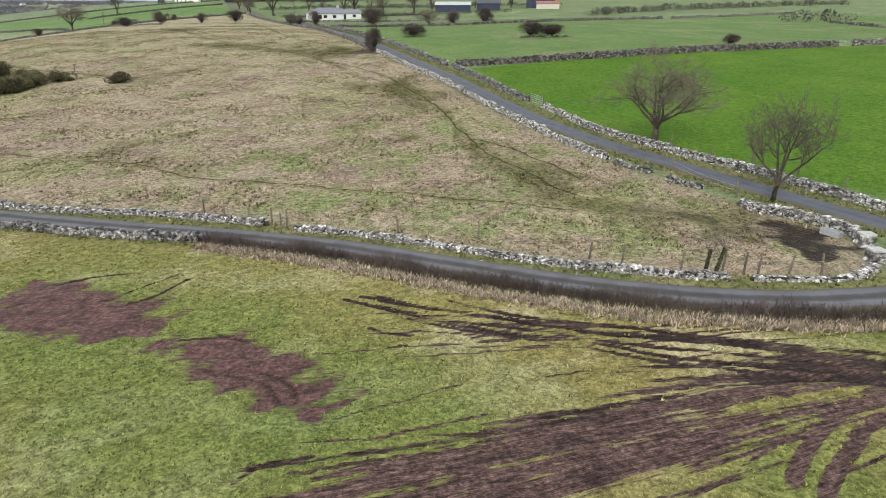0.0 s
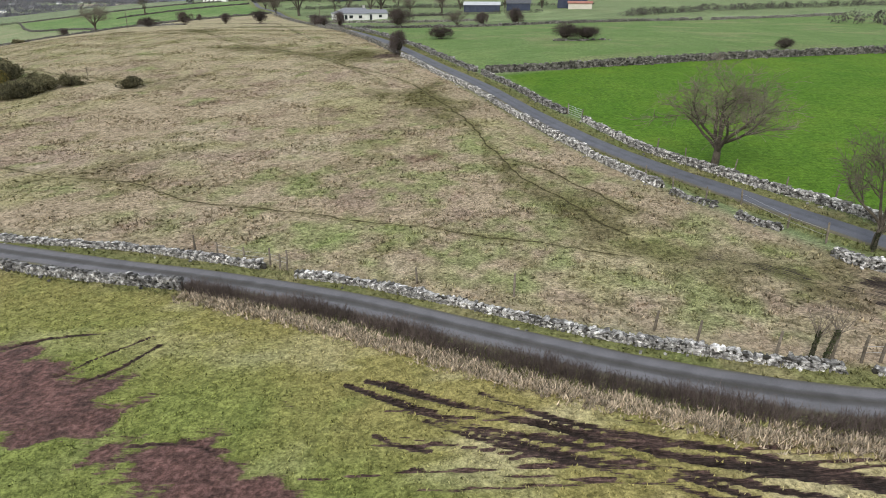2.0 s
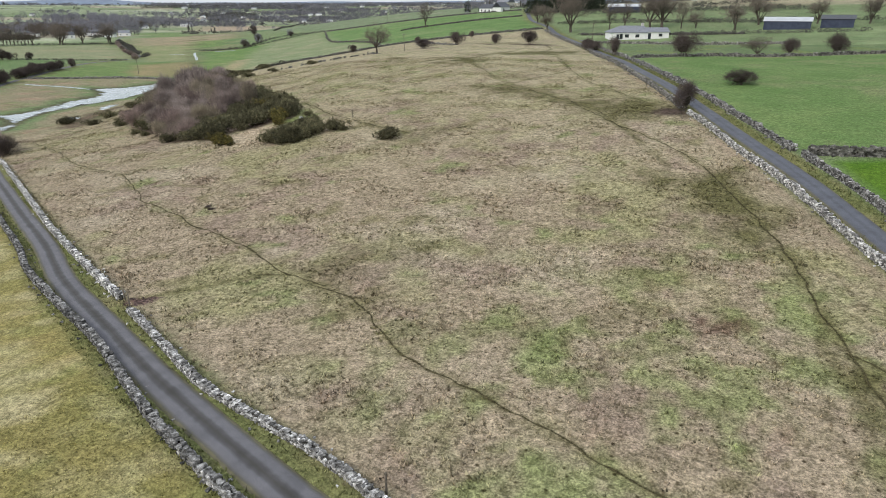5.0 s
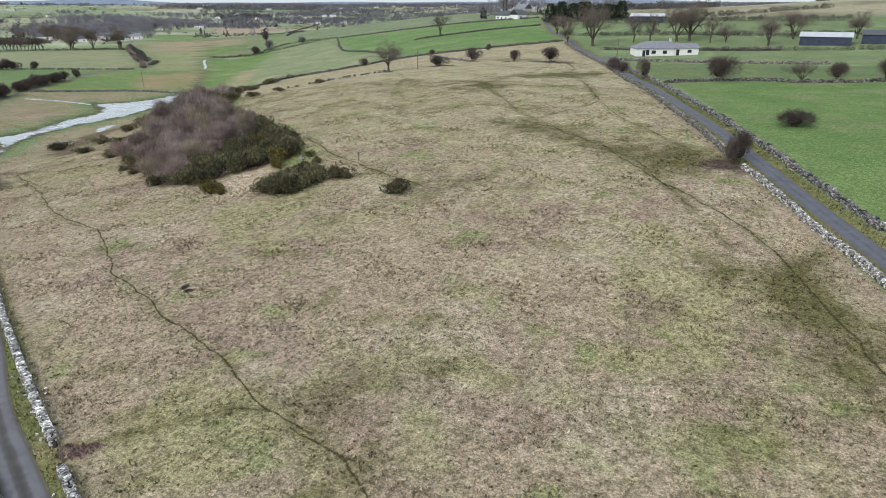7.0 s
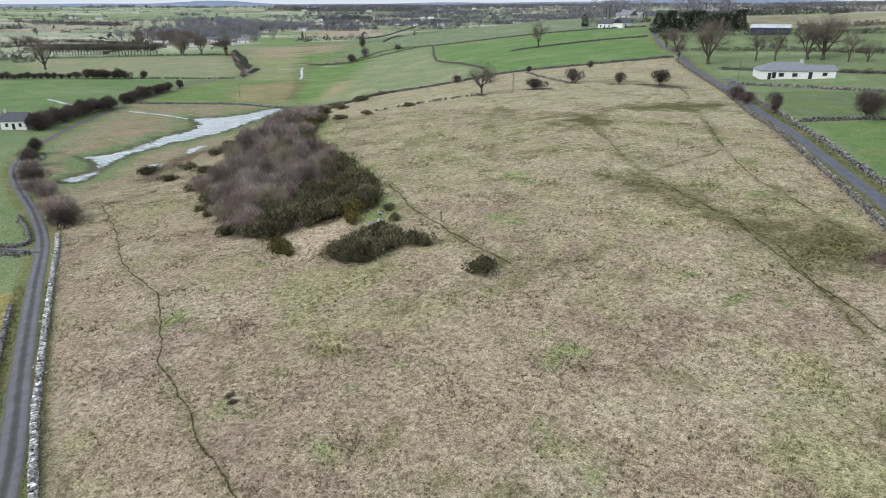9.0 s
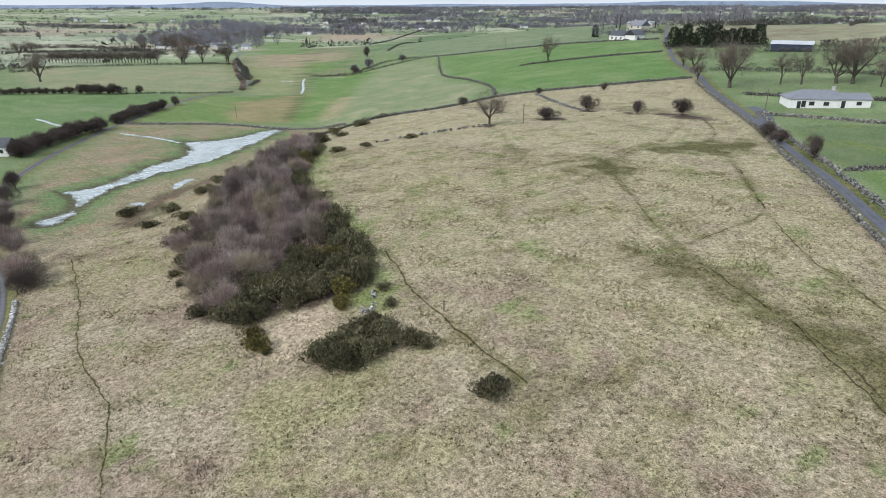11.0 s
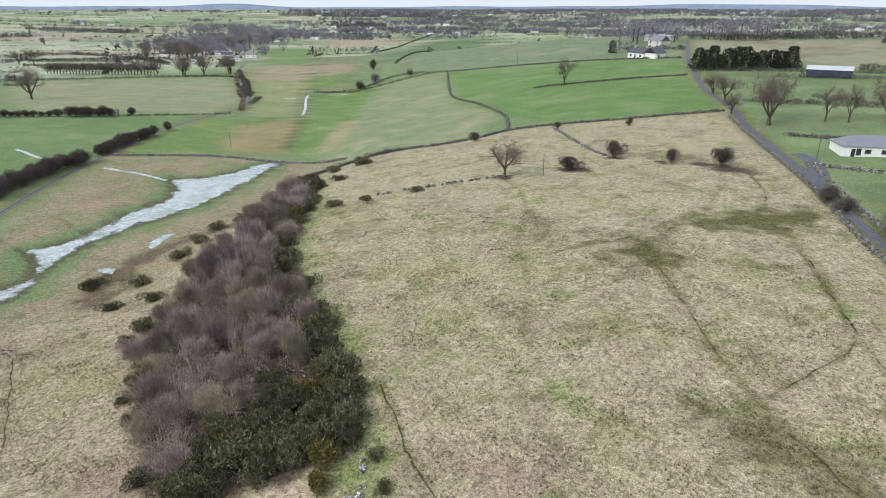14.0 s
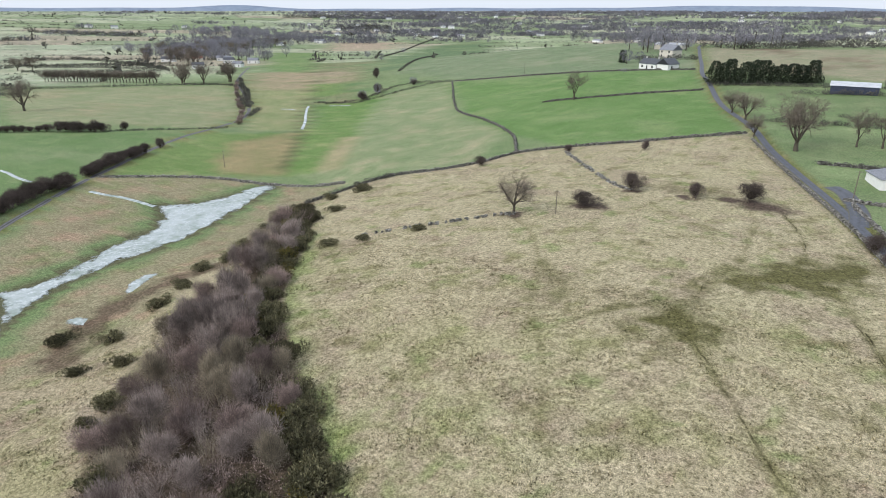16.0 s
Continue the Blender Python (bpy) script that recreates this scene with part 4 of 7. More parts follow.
STONE_SHAPES = [BOX_V * (1, 1, 1) + stone_rng.uniform(-0.17, 0.17, (8, 3)) for _ in range(9)]
STONE_MESHES = []
for shape in STONE_SHAPES:
    me = mesh_from("stone", shape, BOX_F)
    me.materials.append(STONE)
    STONE_MESHES.append(me)


def boxes(name, rows, mat):
    """Many irregular blocks as one mesh. rows: place, size, turn, tilt, shape."""
    V = np.zeros((len(rows), 8, 3))
    for i, (p, s, a, b, k) in enumerate(rows):
        v = STONE_SHAPES[k] * s
        cb, sb, ca, sa = math.cos(b), math.sin(b), math.cos(a), math.sin(a)
        x, z = v[:, 0] * cb - v[:, 2] * sb, v[:, 0] * sb + v[:, 2] * cb
        V[i] = np.stack([x * ca - v[:, 1] * sa, x * sa + v[:, 1] * ca, z], 1) + p
    F = (np.arange(len(rows))[:, None, None] * 8 + BOX_F).reshape(-1, 4)
    me = mesh_from(name, V.reshape(-1, 3), F)
    me.materials.append(mat)
    return me


WALL_PIECES = []


def dry_wall(pts, high, thick, size, label, ragged=0.25, seed=1, pick=None, fill=1.0):
    """A rubble wall: two faces of rough courses round a dark core, with uneven coping. pick: the stretch whose stones are single pieces."""
    mat = STONE if seed < 24 and seed != 20 else FAR_STONE
    if seed < 25 or 60 < seed:
        high, thick = high * 0.78, thick * 0.85
    if seed < 23:
        size = size * (0.62 if seed in (12, 13, 14, 16, 17, 18) else 0.74)
    if seed in (13, 14, 16):
        high = high * 0.85
    r = np.random.RandomState(seed)
    q = smooth(pts, 0.5)
    seg = np.linalg.norm(np.diff(q, axis=0), axis=1)
    run = np.r_[0, np.cumsum(seg)]
    total = run[-1]

    def at(s):
        x, y = np.interp(s, run, q[:, 0]), np.interp(s, run, q[:, 1])
        x2, y2 = np.interp(min(s + 0.4, total), run, q[:, 0]), np.interp(min(s + 0.4, total), run, q[:, 1])
        x1, y1 = np.interp(max(s - 0.4, 0), run, q[:, 0]), np.interp(max(s - 0.4, 0), run, q[:, 1])
        return x, y, math.atan2(y2 - y1, x2 - x1)

    root = empty("dry_stone_wall", *q[len(q) // 2], 0.0)
    tagged(root, label, "wall")
    root.matrix_basis = Matrix.Identity(4)
    rows, single = [], []
    s = 0.0
    while s < total:
        x, y, a = at(s)
        top = high * (1 + ragged * float(waves(np.array([x]), np.array([y]), 3.0, seed)[0]) + r.uniform(-0.08, 0.08))
        if fill < 1 and r.rand() > fill:
            s += size * 1.2
            continue
        n = max(1, int(round(top / (size * 0.62))))
        z0 = float(on_ground(x, y)) - 0.06
        for k in range(n):
            lift = z0 + (k + 0.5) * top / n
            inset = thick * 0.5 * (1 - 0.3 * k / n)
            for side in (-1, 1):
                off = side * (inset - 0.1 * size) + r.uniform(-0.05, 0.05)
                sh = r.uniform(-0.4, 0.4) * size
                p = (x - math.sin(a) * off + math.cos(a) * sh, y + math.cos(a) * off + math.sin(a) * sh, lift + r.uniform(-0.04, 0.04))
                dim = np.array((size * r.uniform(0.6, 1.3), size * r.uniform(0.7, 1.1), top / n * r.uniform(0.65, 1.2)))
                row = (p, dim, a + r.uniform(-0.35, 0.35), r.uniform(-0.25, 0.25), r.randint(9))
                (single if pick and pick[0] < s < pick[1] and len(single) < 290 else rows).append(row)
        if r.rand() < 0.8:
            p = (x + r.uniform(-0.1, 0.1), y + r.uniform(-0.1, 0.1), z0 + top + size * 0.2)
            rows.append((p, np.array((size * r.uniform(0.8, 1.5), thick * r.uniform(0.5, 0.95), size * r.uniform(0.4, 0.9))), a + r.uniform(-0.5, 0.5), r.uniform(-0.4, 0.4), r.randint(9)))
        if r.rand() < 0.16 * min(1, size / 0.3):
            off = r.choice((-1, 1)) * (thick * 0.6 + r.uniform(0.1, 0.7))
            fx, fy = x - math.sin(a) * off, y + math.cos(a) * off
            rows.append(((fx, fy, float(on_ground(fx, fy)) + 0.04), np.array((size * r.uniform(0.7, 1.2), size * 0.8, size * 0.6)), r.uniform(0, 6), r.uniform(-0.4, 0.4), r.randint(9)))
        s += size * r.uniform(0.85, 1.15)
    ob = put("stones", boxes("stones", rows, mat), None, root)
    ob["kind"] = "stuff"
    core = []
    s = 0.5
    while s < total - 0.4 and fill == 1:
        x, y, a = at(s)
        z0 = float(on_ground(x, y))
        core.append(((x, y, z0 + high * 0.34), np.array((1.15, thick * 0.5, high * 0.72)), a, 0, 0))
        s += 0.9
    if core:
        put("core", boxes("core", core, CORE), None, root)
    WALL_PIECES.append((root, single))
    return root


PALE_WALL = "pale grey limestone dry stone wall beside the lane"
dry_wall([(-142, 98.5), (-134.5, 95.3), (-123.8, 90.1), (-107.8, 82.5), (-91.4, 74.7), (-80, 69.4), (-68.6, 64.5), (-60, 60.9), (-53.5, 58.3)], 0.75, 0.6, 0.3, PALE_WALL, 0.3, 11, (70, 99))
dry_wall([(-50.8, 57.0), (-45.9, 55.0), (-38.3, 51.7), (-34.3, 50.3), (-28.4, 48.9), (-23.3, 47.7), (-18, 45.8), (-13.4, 44.1)], 0.55, 0.6, 0.27, "tumbled pale limestone wall beside the lane", 0.45, 12, (2, 40))
dry_wall([(-10.8, 42.8), (-6.8, 41.4), (-3.5, 39.8), (0.5, 37.8), (4.1, 35.8), (7.3, 34.2), (10.4, 33.1), (13.3, 32.1), (16.1, 31.4)], 0.58, 0.6, 0.25, "white and grey limestone wall between pasture and lane", 0.35, 13, (5, 24))
dry_wall([(17.2, 31.2), (19.1, 31.0), (21.4, 30.8), (23.2, 31.2), (24.4, 32.2)], 0.38, 0.5, 0.26, "low broken limestone wall along a lane corner", 0.5, 14)
dry_wall([(-17.6, 41.3), (-24.4, 42.9), (-29.9, 44.6), (-37.1, 47.2), (-48.1, 52.0), (-59.2, 55.9), (-70, 60), (-78, 64), (-93, 70.6), (-112, 79.3)], 0.7, 0.55, 0.3, "grey limestone wall between green field and lane", 0.22, 15, (4, 28))
dry_wall([(26.2, 36.6), (26.2, 38), (25.2, 40), (24.2, 40.9), (22.9, 42.3), (22.2, 44)], 0.85, 0.7, 0.28, "thick grey limestone wall rounding the pasture corner", 0.2, 16, (0, 10))
dry_wall([(20.8, 48.3), (19.9, 49.6), (19, 50.9)], 0.55, 0.6, 0.28, "short ruined stretch of limestone wall", 0.5, 17)
dry_wall([(18.2, 53), (17.2, 54.9), (15.9, 57)], 0.5, 0.6, 0.28, "low ruined stretch of limestone wall", 0.6, 18, None, 0.6)
dry_wall([(15.6, 58), (14.4, 61), (12.8, 64.9), (10.6, 71), (7.6, 79.3), (5, 86.5), (2, 95), (-1.5, 103.7), (-5, 111), (-9.1, 121), (-13.4, 130.5)], 0.78, 0.6, 0.3, "grey limestone wall climbing beside the lane", 0.25, 19, (2, 40))
dry_wall([(-15, 134), (-19.8, 146.3), (-29.1, 168.8), (-38, 192), (-46, 210), (-58, 243), (-78, 284.7), (-94, 318)], 0.8, 0.6, 0.42, "long grey limestone wall beside the hill lane", 0.25, 20)
dry_wall([(37, 32), (34, 36.4), (31.4, 41.3), (30.2, 43.8), (28.3, 48.4), (26, 53.2), (24, 56.4), (21.7, 60.6), (19.1, 65.3), (16.8, 70), (14.9, 75.5), (13.1, 81.6)], 0.78, 0.6, 0.3, "grey limestone wall between lane and bright green field", 0.2, 21, (8, 36))
dry_wall([(11.6, 85.2), (9.2, 91), (5.8, 101.3), (2.6, 109), (1.6, 111.3)], 0.85, 0.6, 0.34, "grey limestone wall beside a field gate", 0.25, 22)
dry_wall([(0.6, 113), (-3.4, 122.5), (-6.6, 130), (-13.8, 147.5), (-22.1, 167), (-30, 187), (-36, 201)], 0.75, 0.6, 0.42, "mossy limestone wall along the hill lane", 0.4, 23)
dry_wall([(-36, 203), (-44, 221), (-54, 247), (-60, 262)], 0.75, 0.6, 0.5, "overgrown limestone wall along the hill lane", 0.4, 24)
dry_wall([(2.5, 112), (11.4, 112.5), (21.5, 114), (32, 116), (43, 118.8), (55, 122), (67.6, 126.1), (78.9, 130.4)], 1.0, 0.6, 0.4, "grey limestone wall dividing two green fields", 0.12, 25)
dry_wall([(83.4, 132.1), (93.6, 137.4), (118, 150)], 1.0, 0.6, 0.45, "grey limestone wall past a field gap", 0.12, 26)
FAR_WALL = "low grey field wall far off"
for seed, line in enumerate((
        [(-35, 205), (-24, 216), (-14, 220), (-5, 219), (6, 222), (18, 228), (34, 233), (56, 237), (80, 242)], [(84, 243), (102, 250), (122, 258), (141, 266)], [(127, 216), (131, 192), (142, 165)],
        [(-200, 219.5), (-196, 229.6), (-192, 239), (-187, 248), (-173, 257), (-165, 266.6), (-160, 279.7), (-146.5, 290), (-127, 302), (-111.6, 314.6), (-97.3, 325.6)],
        [(-288.7, 197), (-272, 212.7), (-253, 224.8), (-225.5, 235), (-205, 241)], [(-314, 455), (-248, 461), (-157, 466)], [(-200, 371), (-190, 375), (-165.6, 384), (-133, 399)],
        [(-317, 455), (-255, 374), (-234.6, 353), (-209.7, 336), (-179.6, 309), (-160, 280)], [(-62, 265), (-45, 266), (-25, 266), (4, 266)], [(-72, 297), (-40, 300), (-10, 302)])):
    dry_wall(line, 0.6, 0.55, 0.55, FAR_WALL, 0.35, 40 + seed)
dry_wall([(-150, 194), (-141, 201), (-134.4, 205.8), (-130.5, 209), (-126.7, 213), (-121.9, 216)], 0.35, 0.8, 0.45, "ruined scatter of limestone from an old wall", 0.6, 60, None, 0.5)
dry_wall([(-143, 283), (-135, 274), (-127, 265), (-113, 250), (-106, 245.6)], 0.45, 0.8, 0.55, "low ruined wall crossing the pasture", 0.6, 61, None, 0.75)
dry_wall([(-82.6, 122.2), (-80.4, 119.8), (-79.2, 118), (-80.8, 116.4)], 0.5, 0.6, 0.3, "short ruined wall at the edge of a thicket", 0.6, 9, None, 0.45)

# ---- trees and bushes ----
def tubes(name, segs, sides, mat):
    """Tapered, joined-up sticks as one mesh. segs: rows of x, y, z, x, y, z, radius, radius."""
    s = np.array(segs, float)
    a, b, ra, rb = s[:, :3], s[:, 3:6], s[:, 6], s[:, 7]
    d = b - a
    d /= np.maximum(np.linalg.norm(d, axis=1), 1e-6)[:, None]
    up = np.where(np.abs(d[:, 2:3]) > 0.9, np.array([[1.0, 0, 0]]), np.array([[0, 0, 1.0]]))
    u = np.cross(d, up)
    u /= np.linalg.norm(u, axis=1)[:, None]
    w = np.cross(d, u)
    ang = np.arange(sides) * math.tau / sides
    ring = u[:, None, :] * np.cos(ang)[None, :, None] + w[:, None, :] * np.sin(ang)[None, :, None]
    V = np.stack([a[:, None, :] + ring * ra[:, None, None], b[:, None, :] + ring * rb[:, None, None]], 1)
    ids = np.arange(len(s) * 2 * sides).reshape(len(s), 2, sides)
    nxt = np.roll(ids, -1, axis=2)
    F = np.stack([ids[:, 0], nxt[:, 0], nxt[:, 1], ids[:, 1]], -1).reshape(-1, 4)
    me = mesh_from(name, V.reshape(-1, 3), F, True)
    me.materials.append(mat)
    return me


def grow(r, p, d, length, radius, level, plan, out):
    """One branch and all that springs from it. plan: per level (pieces, children, angle, shorter, bend, lift)."""
    pieces, kids, angle, short, bend, lift = plan[level]
    step = length / pieces
    last = level == len(plan) - 1
    for i in range(pieces):
        d = d + np.array((r.normal(0, bend), r.normal(0, bend), r.normal(0, bend) + lift))
        d = d / np.linalg.norm(d)
        q = p + d * step
        r0, r1 = radius * (1 - 0.75 * i / pieces), radius * (1 - 0.75 * (i + 1) / pieces)
        out[min(level, 3)].append((*p, *q, r0, r1))
        if not last and (i >= pieces * 0.25 or level > 0):
            n = kids if level else (kids if i >= pieces * 0.35 else 0)
            for _ in range(n):
                side = np.cross(d, r.normal(0, 1, 3))
                side /= max(np.linalg.norm(side), 1e-6)
                ang = math.radians(angle * r.uniform(0.7, 1.3))
                grow(r, p + d * step * r.uniform(0.2, 1), d * math.cos(ang) + side * math.sin(ang), length * short * r.uniform(0.65, 1.2), r1 * r.uniform(0.55, 0.75), level + 1, plan, out)
        p = q


def bare_tree(seed, plan, tall, wide, radius, bole, limbs, sides=6):
    """Two meshes, trunk with limbs and fine crown, for a leafless tree with a short bole and spreading limbs."""
    r = np.random.RandomState(seed)
    out = [[], [], [], []]
    p = np.array((0, 0, -0.3))
    for i in range(4):
        q = p + (r.normal(0, 0.05), r.normal(0, 0.05), (bole + 0.3) / 4)
        out[0].append((*p, *q, radius * (1.35 - 0.12 * i), radius * (1.23 - 0.12 * i)))
        p = q
    for i in range(limbs):
        a = math.tau * (i + r.uniform(-0.25, 0.25)) / limbs
        lean = r.uniform(0.3, 0.95) if i else 0.1
        d = np.array((math.cos(a) * lean, math.sin(a) * lean, 0.8))
        grow(r, p - (0, 0, r.uniform(0, 0.35) * bole), d / np.linalg.norm(d), tall * r.uniform(0.5, 0.68), radius * r.uniform(0.5, 0.72), 0, plan, out)
    segs = np.array(out[0] + out[1] + out[2] + out[3])
    k = (tall - bole) / (segs[:, 5].max() - bole)
    w = wide / 2 / np.percentile(np.hypot(segs[:, 3], segs[:, 4]), 97)

    def fit(s):
        return (s[0] * w, s[1] * w, s[2] if s[2] < bole else bole + (s[2] - bole) * k, s[3] * w, s[4] * w, s[5] if s[5] < bole else bole + (s[5] - bole) * k, s[6], s[7])
    thick = [(*s[:6], max(s[6], 0.014), max(s[7], 0.009)) for s in (fit(t) for t in out[2] + out[3])]
    return tubes("trunk", [fit(s) for s in out[0] + out[1]], sides, BARK), tubes("crown", thick, 3, TWIG)


AIRY = [(5, 2, 44, 0.55, 0.12, 0.06), (4, 2, 40, 0.58, 0.18, 0.06), (3, 2, 40, 0.6, 0.22, 0.04), (2, 0, 38, 0.6, 0.25, 0.03)]
FULL = [(5, 2, 44, 0.55, 0.10, 0.06), (4, 3, 42, 0.58, 0.18, 0.06), (3, 2, 40, 0.62, 0.22, 0.04), (2, 0, 38, 0.6, 0.25, 0.03)]
TREES = {"open": bare_tree(3, AIRY, 8.6, 9.6, 0.25, 2.0, 8), "wide": bare_tree(8, AIRY, 8.2, 7.8, 0.19, 1.7, 6), "thin": bare_tree(15, AIRY, 8.0, 5.4, 0.18, 1.5, 4, 5),
         "full": bare_tree(21, FULL, 8.5, 8.6, 0.28, 1.2, 5, 5), "full2": bare_tree(33, FULL, 9.0, 9.4, 0.3, 1.4, 6, 5)}


def tree(kind, x, y, size, turn, label, group="", wide=1.0):
    root = empty("tree", x, y, float(on_ground(x, y)), turn)
    root.scale = (size * wide, size * wide, size)
    put("trunk", TREES[kind][0], None, root)
    put("crown", TREES[kind][1], None, root)
    return tagged(root, label, "tree", group)


def leaf_cloud(name, seed, lumps, leaves, leaf, mat, flat=0.75):
    """A dense evergreen bush: many small upturned leaf sprigs over uneven lumps. About 2 m across."""
    r = np.random.RandomState(seed)
    V, F = [], []
    for _ in range(lumps):
        c = r.normal(0, 0.42, 3) * (1, 1, 0.35) + (0, 0, 0.42)
        c[2] = max(c[2], 0.2)
        rad = r.uniform(0.28, 0.5)
        n = r.normal(0, 1, (leaves, 3))
        n /= np.linalg.norm(n, axis=1)[:, None]
        p = c + n * rad * r.uniform(0.72, 1.08, (leaves, 1)) * (1, 1, flat)
        p[:, 2] = np.maximum(p[:, 2], 0.0)
        t = np.cross(n, r.normal(0, 1, (leaves, 3)))
        t /= np.linalg.norm(t, axis=1)[:, None]
        out = n * 0.7 + r.normal(0, 0.5, (leaves, 3)) + (0, 0, 0.35)
        size = leaf * r.uniform(0.6, 1.4, (leaves, 1))
        tri = np.stack([p - t * size * 0.5, p + t * size * 0.5, p + out * size * 1.2], 1)
        V.append(tri.reshape(-1, 3))
    V = np.concatenate(V)
    me = mesh_from(name, V, np.arange(len(V)).reshape(-1, 3))
    me.materials.append(mat)
    return me


GORSE = varied("dark_gorse", [(0.055, 0.054, 0.032), (0.115, 0.108, 0.06), (0.2, 0.184, 0.1)], 1.5, 0.9, 0, 0.55)
BLOOM = varied("gorse_in_flower", [(0.052, 0.052, 0.024), (0.108, 0.1, 0.034), (0.26, 0.19, 0.042)], 2.5, 0.9, 0, 0.5)
HAWTHORN = varied("dark_purple_brown_twigs", [(0.075, 0.06, 0.054), (0.135, 0.108, 0.096)], 1.0, 0.95, 0, 0.35)
BRUSH = [varied("grey_brown_brush", [(0.2, 0.165, 0.148), (0.42, 0.35, 0.315)], 0.8, 0.95, 0, 0.5),
         varied("red_brown_brush", [(0.19, 0.144, 0.128), (0.38, 0.295, 0.263)], 0.8, 0.95, 0, 0.5),
         varied("olive_brown_brush", [(0.195, 0.165, 0.122), (0.38, 0.325, 0.24)], 0.8, 0.95, 0, 0.5)]
# filler lump added inside bushes to close them, coloured dark like shaded depth
DARK_FILL = varied("dark_bush_fill", [(0.028, 0.026, 0.019), (0.05, 0.044, 0.03)], 2, 0.95)
GORSE_MESH = [leaf_cloud("foliage", 60 + i, 22, 150, 0.085, GORSE) for i in range(4)]
BLOOM_MESH = [leaf_cloud("foliage", 70 + i, 18, 150, 0.08, BLOOM) for i in range(2)]
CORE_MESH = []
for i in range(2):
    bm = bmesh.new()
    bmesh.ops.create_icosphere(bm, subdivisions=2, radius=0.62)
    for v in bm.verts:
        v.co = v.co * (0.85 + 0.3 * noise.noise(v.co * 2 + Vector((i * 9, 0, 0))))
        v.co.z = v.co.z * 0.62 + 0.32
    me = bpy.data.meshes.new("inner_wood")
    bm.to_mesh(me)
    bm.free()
    me.materials.append(DARK_FILL)
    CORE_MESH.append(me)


def gorse(x, y, wide, tall, label="dark green gorse bush in rough pasture", group="", bloom=False, seed=0):
    r = random.Random(seed * 77 + int(x * 13 + y * 7))
    root = empty("gorse_bush", x, y, float(on_ground(x, y)) - 0.1, r.uniform(0, 360))
    root.scale = (wide / 2.0, wide / 2.0 * r.uniform(0.8, 1.1), tall / 1.15)
    put("foliage", (BLOOM_MESH if bloom else GORSE_MESH)[r.randrange(2 if bloom else 4)], None, root)
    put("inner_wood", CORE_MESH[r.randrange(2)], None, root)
    return tagged(root, label, "bush", group)


def brush_mesh(seed, mat, stems=14, spread=0.5):
    """A clump of leafless stems with many fine twigs, 1 m tall and about 1 m across."""
    r = np.random.RandomState(seed)
    plan = [(4, 2, 34, 0.62, 0.12, 0.06), (3, 3, 42, 0.55, 0.2, 0.05), (2, 0, 40, 0.5, 0.25, 0.03)]
    out = [[], [], [], []]
    for _ in range(stems):
        a, k = r.uniform(0, math.tau), r.uniform(0, 0.22)
        grow(r, np.array((k * math.cos(a), k * math.sin(a), -0.03)), np.array((spread * math.cos(a) * r.rand(), spread * math.sin(a) * r.rand(), 1.0)), r.uniform(0.35, 0.8), 0.009, 0, plan, out)
    for level in out:
        level[:] = [s for s in level if s[5] > 0.02]
    return tubes("brush", out[0] + out[1] + out[2], 3, mat)


BRUSH_MESH = [brush_mesh(80 + i, BRUSH[i % 3], 19, 0.6) for i in range(6)]


def twig_cloud(seed, mat, twigs=4200, count=9, lift=0.4, long=1.0, thick=0.0035):
    """A rounded leafless bush, about 1 m tall and wide: stems from the ground and a haze of fine twigs over uneven lumps."""
    r = np.random.RandomState(seed)
    lumps = [(r.normal(0, 0.17, 2), r.uniform(0.34, 0.66), r.uniform(0.2, 0.34)) for _ in range(count)]
    segs = []
    for (c, z, rad) in lumps:
        segs.append((0.1 * r.normal(), 0.1 * r.normal(), -0.03, *c, z, 0.016, 0.006))
        n = twigs // count
        d = r.normal(0, 1, (n, 3))
        d /= np.linalg.norm(d, axis=1)[:, None]
        a = np.array((*c, z)) + d * rad * r.uniform(0.3, 0.9, (n, 1)) ** 0.6
        b = a + (d * 0.8 + r.normal(0, 0.5, (n, 3)) + (0, 0, lift)) * r.uniform(0.05, 0.13, (n, 1)) * long
        keep = a[:, 2] > 0.02
        segs += [(*p, *q, thick, thick * 0.5) for p, q in zip(a[keep], b[keep])]
    return tubes("brush", segs, 3, mat)


THORN_MESH = [twig_cloud(90 + i, HAWTHORN) for i in range(3)]
WILLOW_MESH = [twig_cloud(190 + i, BRUSH[i % 3], 2700, 10 + i % 3, 0.75, 1.15, 0.0052) for i in range(6)]


def shrub(name, x, y, wide, tall, mesh, label, group="", turn=0.0, core=False):
    root = empty(name, x, y, float(on_ground(x, y)) - 0.05, turn)
    root.scale = (wide, wide, tall)
    put("brush", mesh, None, root)
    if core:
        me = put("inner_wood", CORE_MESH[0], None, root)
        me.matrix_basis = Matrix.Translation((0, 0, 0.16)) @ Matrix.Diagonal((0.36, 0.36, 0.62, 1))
    return tagged(root, label, "bush", group)


# the big trees by the roads
tree("open", 21.4, 62.6, 1.2, 20, "large bare tree with spreading limbs in a green field", wide=1.0)
tree("wide", 24.9, 44.8, 1.1, 200, "bare pale-twigged tree standing at a stone wall", wide=0.76)
tree("open", -122.7, 216.0, 1.22, 40, "bare spreading tree on the pasture hilltop", wide=1.0)
tree("thin", -185, 374, 1.9, 60, "lone bare tree in a green field", wide=1.2)
